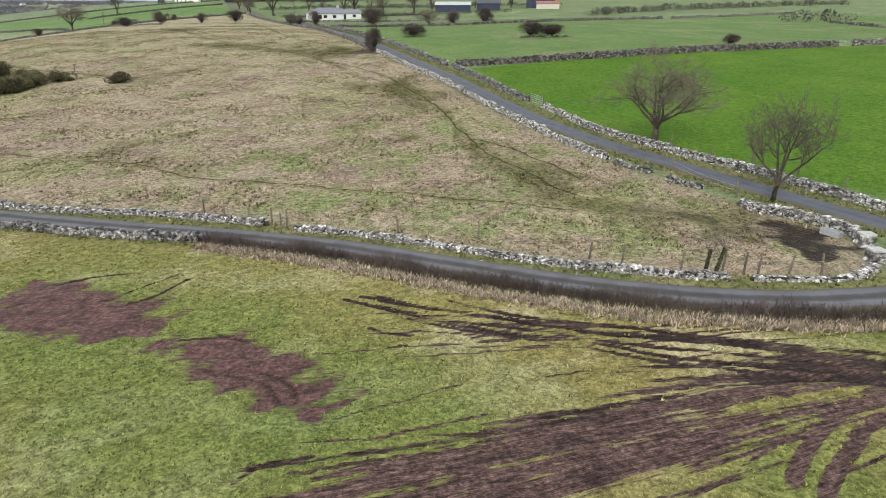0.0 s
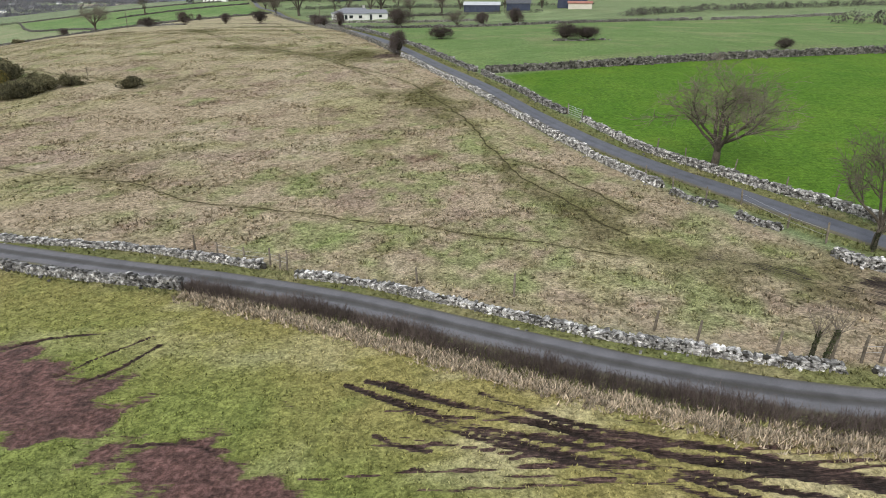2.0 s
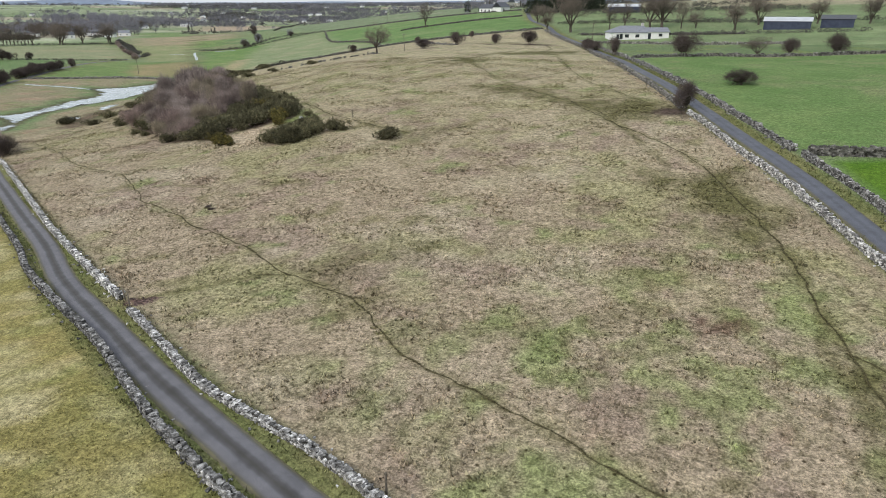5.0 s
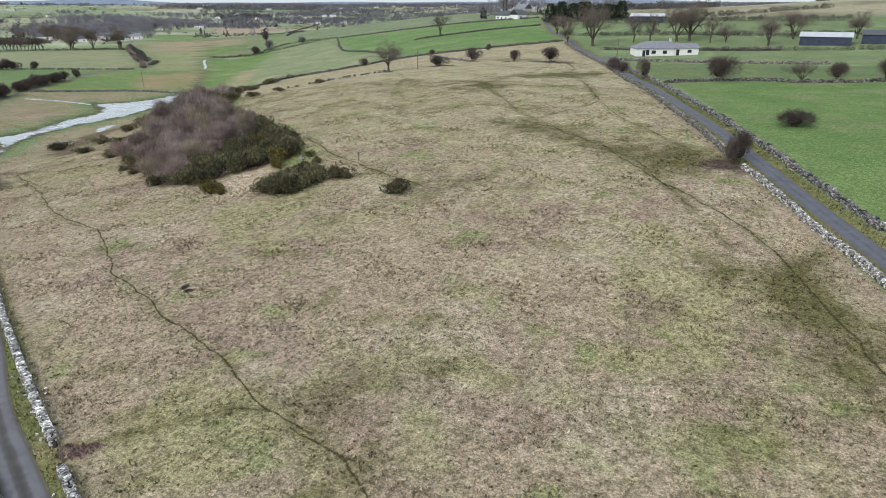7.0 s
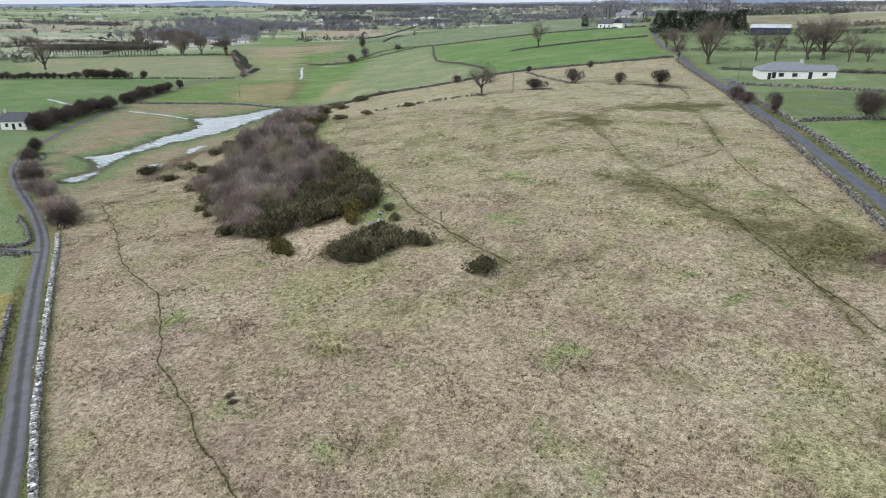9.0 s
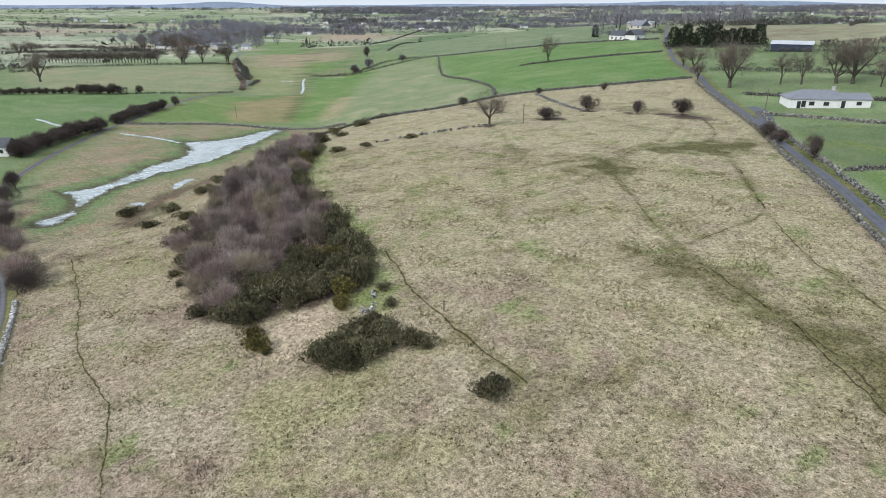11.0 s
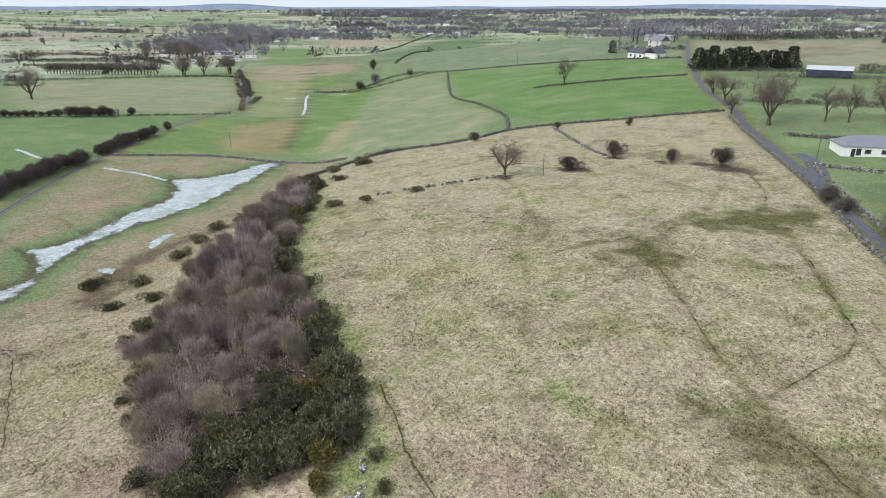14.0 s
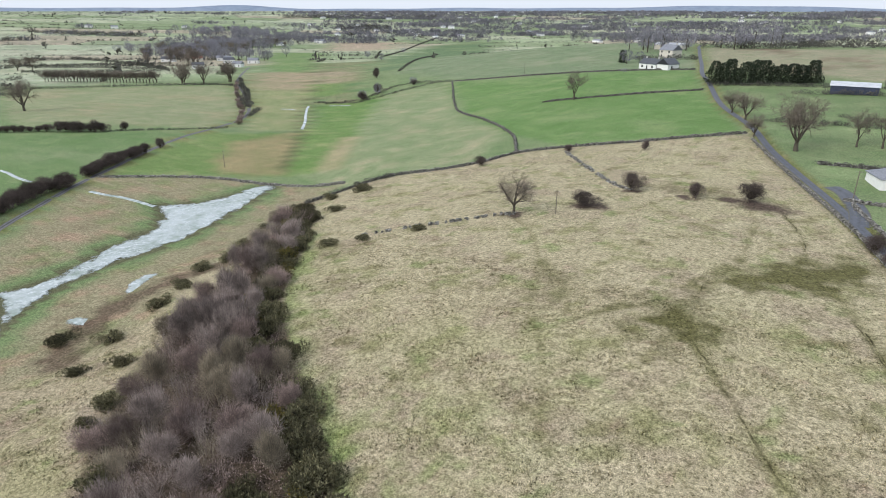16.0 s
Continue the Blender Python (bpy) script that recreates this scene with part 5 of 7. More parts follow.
for i, (x, y, s, k) in enumerate(((-79.8, 309, 1.25, "full2"), (-110, 356, 0.7, "full"), (-102.8, 346, 0.75, "full2"), (-94.5, 322, 0.6, "full"), (-65.5, 321, 0.95, "thin"), (-59, 322, 1.0, "thin"), (-49, 327, 1.15, "full"), (-44, 328, 1.2, "full2"), (-35.6, 324, 0.9, "thin"), (-30, 325, 0.6, "full"))):
    tree(k, x, y, s * 1.65, 47 * i, "leafless tree beside the hill lane and bungalow", "leafless trees by the hill lane")
tree("full", -5.0, 219, 0.72, 80, "many-stemmed bare thorn tree at a field wall", wide=1.35)
for i, (x, y, k) in enumerate(((-14.3, 316, 1.5), (-6, 335, 1.4), (16, 338, 1.35), (34, 335, 1.3))):
    tree("full2" if i % 2 else "full", x, y, k, 63 * i, "big leafless tree beside the farm sheds", "leafless trees by the farm sheds")
# bushes along the pasture's back and the hill road
for x, y, w, h in ((-111.0, 228.4, 5.2, 2.4), (-106.2, 245.6, 4.0, 3.6), (-91.0, 246.8, 3.2, 2.9), (-79.5, 251, 4.4, 3.6), (-162.7, 262, 3.2, 2.4), (-142.2, 283.5, 2.4, 1.8), (-120, 293, 2.2, 2.2)):
    shrub("thorn_bush", x, y, w * 1.15, h * 1.45, THORN_MESH[int(w * 10) % 3], "dark bare thorn bush in the pasture", "thorn bushes at the back of the pasture", x * 7, True)
for x, y, w, h in ((-14.2, 132.4, 2.5, 4.2), (-53.5, 231.5, 3, 3.2), (-49.8, 226, 2.8, 3), (-41.6, 213, 2.6, 4.6), (-23.6, 217, 5.6, 5.6), (-7.4, 156, 4.2, 2.4), (20, 149.6, 4.2, 3), (24.4, 149, 5, 2.6), (58.2, 131.8, 2.4, 1.8)):
    shrub("thorn_bush", x, y, w * 1.35, h * 1.2, THORN_MESH[int(w * 10) % 3], "dark bare thorn bush beside wall or hollow", "thorn bushes along the lane and field", x * 11, True)
for x, y, w, h in ((3.0, 226.5, 4.4, 4.6), (14.5, 231, 5.4, 5.2)):
    shrub("thorn_tree", x, y, w * 1.1, h * 1.05, THORN_MESH[int(w * 10) % 3], "dark rounded bare thorn tree at a field edge", "thorn trees at the far field edge", x * 11, True)
for i, (x, y) in enumerate(((-145.6, 101), (-150, 103), (-157, 105), (-166, 107.6), (-176, 110), (-187, 113.5), (-198, 117.5), (-209, 122), (-147.5, 103.5), (-222, 129))):
    shrub("lane_bush", x, y, 4.6 + i % 3, 4.2 + i % 2, (THORN_MESH + WILLOW_MESH)[i * 4 % 9], "brown leafless bush beside the lane", "leafless bushes beside the lane", 50 * i)
# single gorse bushes
for i, (x, y, w, h) in enumerate(((-56.7, 111.2, 4.0, 2.2), (-69.3, 114.6, 3.4, 2.2), (-67.4, 114.5, 1.5, 1.1), (-173.3, 135, 5.2, 2.2), (-156.6, 131, 3.4, 1.8),
                                  (-154.4, 187, 4.4, 1.8), (-147.5, 191.7, 3.4, 1.3), (-138.3, 200, 3.4, 1.6), (-120.8, 115.2, 2.2, 1.3), (-115.5, 113.2, 1.8, 1.2), (-137, 124.2, 3.2, 2.2), (-139.5, 128, 4, 2.6), (-176, 210, 4, 1.8), (-186, 230, 6, 2.4), (-191, 222, 5, 2.2))):
    gorse(x, y, w, h, "low dark green gorse bush in rough pasture", "single gorse bushes in the pasture", seed=i)

# the thicket: bare brush in the middle, gorse along the edges
tr = random.Random(9)
cand = np.array([(tr.uniform(-201, -83), tr.uniform(106, 215)) for _ in range(9000)])
depth = to_area(cand[:, 0], cand[:, 1], THICKET, 20)
east = near_line(cand[:, 0], cand[:, 1], [(-190, 213), (-158, 183), (-135, 158), (-105, 139), (-84, 122)], 30)
cand, east, depth = cand[depth < -0.8], east[depth < -0.8], depth[depth < -0.8]
placed = []
for (x, y), e, d in zip(cand, east, depth):
    gap = 2.1 + 1.5 * tr.random()
    if len(placed) < 420 and not any((x - a) ** 2 + (y - b) ** 2 < gap * gap for a, b, *_ in placed):
        near_end = math.hypot(x + 89, y - 121) < 13 + 5 * tr.random() or tr.random() < 0.05
        placed.append((x, y, d, near_end or (e < 6.5 and tr.random() < 0.6)))
for i, (x, y, d, low) in enumerate(placed):
    if low:
        gorse(x, y, tr.uniform(3.6, 5.4), tr.uniform(2.2, 3.5), "dense dark green gorse at the edge of the thicket", "gorse of the thicket", tr.random() < 0.16, i)
    else:
        tall = min(5.6, 3.2 - 0.5 * d) * tr.uniform(0.62, 1.2)
        shrub("bare_shrub", x, y, tr.uniform(3.0, 5.6), tall * tr.uniform(0.95, 1.3), (WILLOW_MESH if tr.random() < 0.5 else BRUSH_MESH)[tr.randrange(6)], "tall leafless brown shrub in a dense thicket", "bare shrubs of the thicket", tr.uniform(0, 360))
for i, (x, y, w) in enumerate(((-77.6, 107.4, 3.8), (-75.4, 107.0, 3.6), (-73.2, 107.6, 3.6), (-77.4, 109.8, 4.2), (-75, 109.8, 4.2), (-72.4, 110.2, 4.0), (-76.8, 112.6, 4.2), (-74.2, 112.6, 4.2), (-71.6, 112.6, 3.2), (-76.6, 115.0, 3.8), (-74.2, 114.6, 3.6))):
    gorse(x, y, w, 2.3 + 0.25 * (i % 3), "dense dark green gorse mound before the thicket", "gorse mound before the thicket", seed=200 + i)
for i, (x, y, w) in enumerate(((-83.8, 117.0, 3.0), (-86.9, 105.4, 3.2), (-84.9, 105.2, 1.6), (-89.6, 107.0, 2.6))):
    gorse(x, y, w, w * 0.75, "gorse bush with yellow blossom at the thicket", "blossoming gorse", True, 300 + i)
for i, (x, y, w) in enumerate(((-86.2, 123.4, 4.6), (-81.5, 123.0, 2.1), (-88.8, 120.6, 4), (-77.6, 120.1, 2.0), (-103, 108, 3.2), (-96.5, 111, 4.2), (-91, 117, 3.8))):
    gorse(x, y, w, w * 0.65, "dark green gorse at the end of the thicket", "gorse at the thicket's end", seed=330 + i)
for i, (x, y, w) in enumerate(((-163, 140, 4), (-168, 152, 4.5), (-172, 160, 5), (-177, 168, 5), (-176, 174, 4), (-183, 184, 5), (-150, 136, 3.4), (-190, 196, 4.5))):
    gorse(x, y, w, 2.2, "dark gorse between thicket and flooded meadow", "gorse by the flooded meadow", seed=400 + i)

# brambles and dead stems under the shrubs
inner = cand[depth < -1.5][:2600]
crown_rows = [(x, y, tr.uniform(1.2, 2.2), tr.uniform(0.5, 1.2)) for x, y in inner[:1500]]

# the cut thorn hedge along the lane and dead grass before it
def hedge_line(name, pts, tall, wide, per_metre, mat, label, seed, twigs=3):
    r = np.random.RandomState(seed)
    q = smooth(pts, 0.5)
    run = np.r_[0, np.cumsum(np.linalg.norm(np.diff(q, axis=0), axis=1))]
    sections = {}
    root = empty(name, 0, 0, 0.0)
    for s in r.uniform(0, run[-1], int(run[-1] * per_metre)):
        segs = sections.setdefault(int(s / 4), [])
        x, y = np.interp(s, run, q[:, 0]) + r.normal(0, wide / 3), np.interp(s, run, q[:, 1]) + r.normal(0, wide / 3)
        h = tall * r.uniform(0.55, 1.1) * (1 + 0.2 * math.sin(s * 0.9))
        p = np.array((x, y, float(on_ground(x, y)) - 0.05))
        d = np.array((r.normal(0, 0.25), r.normal(0, 0.25), 1.0))
        m, e = p + d * h * 0.5, p + d * h * 0.5 + (d + r.normal(0, 0.3, 3) * (1, 1, 0.2)) * h * 0.5
        thick = 0.012 * max(1, tall / 1.2)
        segs += [(*p, *m, thick, thick * 0.8), (*m, *e, thick * 0.8, thick * 0.4)]
        for _ in range(twigs):
            b = p + (m - p) * r.uniform(0.4, 1.6)
            t = b + r.normal(0, 0.5, 3) * (h * 0.4, h * 0.4, h * 0.25) + (0, 0, 0.12 * h)
            segs.append((*b, *t, thick * 0.6, thick * 0.25))
    for k in sorted(sections):
        put("hedge_plant", tubes("hedge_plant", sections[k], 3, mat), None, root)["kind"] = "stuff"
    return tagged(root, label, "hedge")


HEDGE = varied("trimmed_thorn_hedge", [(0.085, 0.066, 0.058), (0.165, 0.132, 0.115)], 1.5, 0.95, 0, 0.35)
hedge_line("hedge", [(-17.2, 41.0), (-14, 39.9), (-6.6, 36.9), (0.2, 33.1), (6.4, 30.2), (12, 28.0), (17.1, 26.8), (22, 26.3), (34, 26.0), (44, 25)], 0.8, 0.85, 120, HEDGE, "low dark brown trimmed thorn hedge beside a lane", 5)
tree("full2", -469, 240, 2.3, 30, "tall bare spreading tree in a valley pasture", wide=0.9)
for i, (x, y, w, h) in enumerate(((-361, 244, 4, 4.2), (-315, 236, 3.6, 5), (-355, 419, 6, 7.5), (-350, 399, 7, 5.5), (-405, 472, 6, 9), (-345, 447, 4.5, 4.5))):
    shrub("field_bush", x, y, w, h, THORN_MESH[i % 3], "single dark bare bush at a valley field edge", "single bushes of the valley fields", 70 * i, True)
for i, (x, y) in enumerate(smooth([(-653, 324), (-610, 350), (-567, 376)], 2.8)):
    tree("full" if i % 2 else "full2", x, y, 1.2 + 0.15 * (i * 7 % 5) / 4, 67 * i, "tall bare tree in a straight windbreak row", "trees of the windbreak row", wide=0.8)
hamlet = random.Random(31)
for cx, cy, n, s in ((-953, 687, 14, 40), (-1029, 786, 12, 40), (-750, 511, 7, 22), (-887, 600, 8, 36), (-541, 393, 3, 9), (-518, 407, 2, 6), (-881, 541, 2, 6), (-797, 356, 2, 4), (-820, 560, 6, 26)):
    for i in range(n):
        tree(hamlet.choice(("full", "full2")), hamlet.gauss(cx, s), hamlet.gauss(cy, s), hamlet.uniform(1.4, 2.2), hamlet.uniform(0, 360), "tall bare tree among the hamlet's houses", "bare trees of the hamlet")
for line, gap, wide, tall in (([(-262, 146), (-268, 153), (-277, 167), (-282, 176), (-286, 186)], 2.3, 6.0, 5.6), ([(-292, 194), (-303, 211), (-310, 226)], 2.3, 5.0, 4.8), ([(-420, 182), (-411, 188), (-391, 201), (-378, 216)], 3.0, 4.6, 3.6), ([(-373, 219), (-362, 234)], 2.6, 5.4, 5.2), ([(-508, 413), (-470, 385), (-444, 368), (-410, 345), (-384, 328), (-345, 298)], 9.0, 3.6, 2.8)):
    for i, (x, y) in enumerate(smooth(line, gap)):
        shrub("hedge_bush", x + hamlet.uniform(-0.6, 0.6), y + hamlet.uniform(-0.6, 0.6), wide * hamlet.uniform(0.85, 1.15), tall * hamlet.uniform(0.75, 1.15), (THORN_MESH if gap < 5 else WILLOW_MESH)[i % 3], "dense dark leafless bush in an overgrown hedge", "overgrown hedge bushes of the valley", 50 * i, gap < 5)

# ---- houses and sheds ----
RENDER = varied("white_rendered_wall", [(0.72, 0.72, 0.70), (0.82, 0.82, 0.80)], 1.2, 0.85, 0.004)
CREAM = varied("cream_rendered_wall", [(0.55, 0.52, 0.45), (0.66, 0.62, 0.54)], 1.2, 0.85, 0.004)
SLATE = varied("grey_slate_roof", [(0.16, 0.17, 0.19), (0.26, 0.27, 0.30)], 2.0, 0.6, 0.01, spec=0.4, fine=8)
DARK_SLATE = varied("dark_slate_roof", [(0.055, 0.06, 0.07), (0.10, 0.105, 0.12)], 2.0, 0.6, 0.01, spec=0.4, fine=8)
TIN = varied("pale_metal_roof", [(0.42, 0.44, 0.47), (0.58, 0.60, 0.62)], 0.6, 0.45, 0.01, spec=0.5)
RUST = varied("red_metal_roof", [(0.28, 0.10, 0.07), (0.40, 0.20, 0.16)], 0.8, 0.6, 0.01)
NAVY = varied("dark_blue_cladding", [(0.035, 0.045, 0.075), (0.06, 0.07, 0.11)], 0.8, 0.6, 0.01)
FRAME = varied("dark_window_frame", [(0.06, 0.06, 0.06), (0.10, 0.10, 0.10)], 3, 0.5)
BRICK = varied("chimney_render", [(0.4, 0.39, 0.36), (0.55, 0.53, 0.5)], 3, 0.9, 0.01)


def glass():
    m, n, l, b = material("dark_window_glass", 0.08, 0.6)
    l.new(ramp(n, l, noise_node(n, l, 0.7), [(0.3, (0.02, 0.025, 0.03)), (0.7, (0.05, 0.055, 0.06))]), b.inputs["Base Color"])
    return m


GLASS = glass()


def block(bm, x0, x1, y0, y1, z0, z1):
    v = [bm.verts.new((x, y, z)) for z in (z0, z1) for x, y in ((x0, y0), (x1, y0), (x1, y1), (x0, y1))]
    for f in ((0, 3, 2, 1), (4, 5, 6, 7), (0, 1, 5, 4), (1, 2, 6, 5), (2, 3, 7, 6), (3, 0, 4, 7)):
        bm.faces.new([v[i] for i in f])


def walls_mesh(L, D, H, gable, rise):
    """Four walls with thickness up to the eaves, with pointed gables where there are any."""
    bm = bmesh.new()
    t = 0.3
    block(bm, 0, L, 0, t, -0.6, H)
    block(bm, 0, L, D - t, D, -0.6, H)
    for x0 in (0, L - t):
        block(bm, x0, x0 + t, t, D - t, -0.6, H)
        if gable:
            v = [bm.verts.new((x, y, z)) for x in (x0, x0 + t) for y, z in ((0, H + 0.003), (D, H + 0.003), (D / 2, H + rise))]
            bm.faces.new((v[0], v[2], v[1]))
            bm.faces.new((v[3], v[4], v[5]))
            for a, b in ((0, 1), (1, 2), (2, 0)):
                bm.faces.new((v[a], v[b], v[b + 3], v[a + 3]))
    return bm


def roof_mesh(L, D, H, rise, hip, over=0.35, thick=0.14):
    bm = bmesh.new()
    x0, x1, y0, y1 = -over, L + over, -over, D + over
    h = H + thick
    e0, e1 = (D / 2 if hip[0] else -over), (L - D / 2 if hip[1] else L + over)
    low = [bm.verts.new(p) for p in ((x0, y0, h), (x1, y0, h), (x1, y1, h), (x0, y1, h))]
    ridge = [bm.verts.new((e0, D / 2, h + rise)), bm.verts.new((e1, D / 2, h + rise))]
    bm.faces.new((low[0], low[1], ridge[1], ridge[0]))
    bm.faces.new((low[2], low[3], ridge[0], ridge[1]))
    bm.faces.new((low[3], low[0], ridge[0]))
    bm.faces.new((low[1], low[2], ridge[1]))
    base = bmesh.ops.extrude_face_region(bm, geom=bm.faces[:])
    bmesh.ops.translate(bm, vec=(0, 0, -thick), verts=[g for g in base["geom"] if isinstance(g, bmesh.types.BMVert)])
    bmesh.ops.recalc_face_normals(bm, faces=bm.faces)
    return bm


def opening(root, name, x, y, z, w, h, facing, door=False):
    """A window or door set in a wall: a frame standing proud and a dark pane. facing: 0 front, 90 the end at x = L, -90 the end at x = 0."""
    bm = bmesh.new()
    b = 0.09
    for x0, x1, z0, z1 in ((-w / 2, w / 2, 0, b), (-w / 2, w / 2, h - b, h), (-w / 2, -w / 2 + b, b, h - b), (w / 2 - b, w / 2, b, h - b)):
        block(bm, x0, x1, -0.05, 0.06, z0, z1)
    ob = part(name, bm, FRAME if not door else NAVY, root)
    ob.matrix_basis = pose(x, y, z, 0, 0, facing)
    bm = bmesh.new()
    block(bm, -w / 2 + b, w / 2 - b, -0.015, 0.03, b, h - b)
    part("pane", bm, GLASS, ob)
    if not door:
        bm = bmesh.new()
        block(bm, -w / 2 - 0.08, w / 2 + 0.08, -0.12, -0.02, -0.09, -0.003)
        part("sill", bm, BRICK, ob)


def house(name, x, y, turn, L, D, H, rise, wall, roof, label, category="house", hip=(False, False), windows=(), doors=(), chimneys=(), group="", z=None):
    root = empty(name, x, y, None if z is None else z, turn)
    part("wall", walls_mesh(L, D, H, not all(hip), rise) if not any(hip) else walls_mesh(L, D, H, False, rise), wall, root)
    top = part("roof", roof_mesh(L, D, H, rise, hip), roof, root)
    for wx, wz, w, h in windows:
        opening(root, "window", wx, 0, wz, w, h, 0)
    for wx, w, h in doors:
        opening(root, "door", wx, 0, 0.02, w, h, 0, True)
    for cx in chimneys:
        bm = bmesh.new()
        block(bm, cx - 0.45, cx + 0.45, D / 2 - 0.35, D / 2 + 0.35, H + rise * 0.6, H + rise + 1.0)
        block(bm, cx - 0.52, cx + 0.52, D / 2 - 0.42, D / 2 + 0.42, H + rise + 1.003, H + rise + 1.12)
        part("chimney", bm, BRICK, top)
    return tagged(root, label, category, group)


def shed(x, y, turn, L, D, H, rise, wall, roof, label, bays=0):
    root = empty("farm_shed", x, y, None, turn)
    part("wall", walls_mesh(L, D, H, True, rise), wall, root)
    part("roof", roof_mesh(L, D, H, rise, (False, False), 0.4, 0.1), roof, root)
    for i in range(bays):
        bm = bmesh.new()
        w = L / bays
        block(bm, i * w + 0.25, (i + 1) * w - 0.25, -0.06, -0.004, 0.0, H - 0.5)
        part("door", bm, NAVY, root)
    return tagged(root, label, "shed")


# the bungalow by the hill lane
house("bungalow", -56.2, 278.8, 25, 13.5, 9.0, 2.7, 2.3, RENDER, SLATE, "white bungalow with a grey hipped slate roof", hip=(True, False),
      windows=((6.2, 1.0, 1.5, 1.1), (10.2, 1.0, 1.5, 1.1), (4.0, 0.5, 1.2, 1.8)), doors=((2.7, 1.0, 2.1),), chimneys=(13,))
house("bungalow_annex", -43.9, 284.6, 25, 8.6, 7.0, 2.5, 1.5, RENDER, SLATE, "low white annex with a grey slate roof", windows=((5.4, 1.0, 1.4, 1.0),), doors=((1.2, 1.1, 2.1),))
# the white house in the valley
house("cottage", -272.5, 139.0, 40, 8.5, 6.5, 2.9, 2.6, RENDER, DARK_SLATE, "white gabled cottage with a dark slate roof", windows=((2.0, 1.0, 1.0, 1.2), (6.5, 1.0, 1.0, 1.2)), doors=((4.2, 1.0, 2.1),), chimneys=(0.8,))
# the houses at the top of the hill lane
house("farmhouse", -192, 474, -22, 13, 8, 3.0, 3.0, RENDER, DARK_SLATE, "white farmhouse with a dark slate roof", windows=((2.5, 1, 1.3, 1.2), (10, 1, 1.3, 1.2)), doors=((6, 1, 2.1),), chimneys=(2, 11))
house("house_wing", -171, 463, 68, 9, 8, 3.0, 3.2, RENDER, DARK_SLATE, "white gabled wing of a farmhouse", windows=((3, 1, 1.2, 1.2),))
house("big_house", -201, 534, -22, 11, 9, 5.2, 3.4, CREAM, SLATE, "two-storey grey house behind a dark hedge", windows=((2, 1, 1.2, 1.3), (8, 1, 1.2, 1.3), (2, 3.6, 1.2, 1.2), (8, 3.6, 1.2, 1.2)), chimneys=(1, 10))
shed(-228, 600, -5, 22, 10, 3.6, 1.6, CREAM, TIN, "long pale metal-roofed farm shed on the hill")
shed(-84.0, 403.5, 5, 17, 10, 3.4, 1.4, NAVY, TIN, "dark blue farm shed with a pale metal roof", 3)
shed(-4, 316, -4, 16.5, 9, 3.2, 1.5, NAVY, TIN, "dark farm shed with a pale metal roof", 3)
shed(16, 320, -6, 11, 8, 3.2, 1.5, NAVY, DARK_SLATE, "low dark farm shed", 2)
shed(41, 330, -8, 14, 10, 4.5, 1.8, NAVY, TIN, "dark blue farm shed with a metal roof", 2)
shed(45, 322, -8, 11, 5, 2.6, 1.0, CREAM, RUST, "low shed with a red metal roof")
# the hamlet among trees in the valley
for i, (x, y, t, L, w, ro) in enumerate(((-800, 512, 40, 16, RENDER, DARK_SLATE), (-790, 540, 35, 18, CREAM, RUST), (-672, 474, 50, 12, RENDER, DARK_SLATE), (-765, 566, 50, 11, RENDER, SLATE), (-722, 546, 45, 12, RENDER, DARK_SLATE),
                                          (-650, 508, 30, 10, RENDER, SLATE), (-690, 557, 40, 12, RENDER, SLATE), (-1010, 853, 40, 13, RENDER, SLATE), (-740, 560, 60, 9, RENDER, SLATE))):
    house("house", x, y, t, L, 8, 3.4, 2.8, w, ro, "white house with a slate roof among trees", windows=((2.5, 1, 1.3, 1.2), (L - 2.5, 1, 1.3, 1.2)), group="houses of the hamlet")

# ---- far hedges, woods, town and hills ----
# woods lightened and tinged blue: distance haze put into the twig colour
FAR_TWIG = varied("far_winter_woods", [(0.118, 0.116, 0.13), (0.22, 0.216, 0.238)], 0.02, 0.95, 0, 0.4)
FAR_GREEN = varied("far_evergreens", [(0.016, 0.024, 0.016), (0.036, 0.046, 0.027)], 0.03, 0.95, 0, 0.4)
FAR_HEDGE = varied("far_hedges", [(0.075, 0.075, 0.064), (0.155, 0.15, 0.128)], 0.05, 0.95, 0, 0.4)


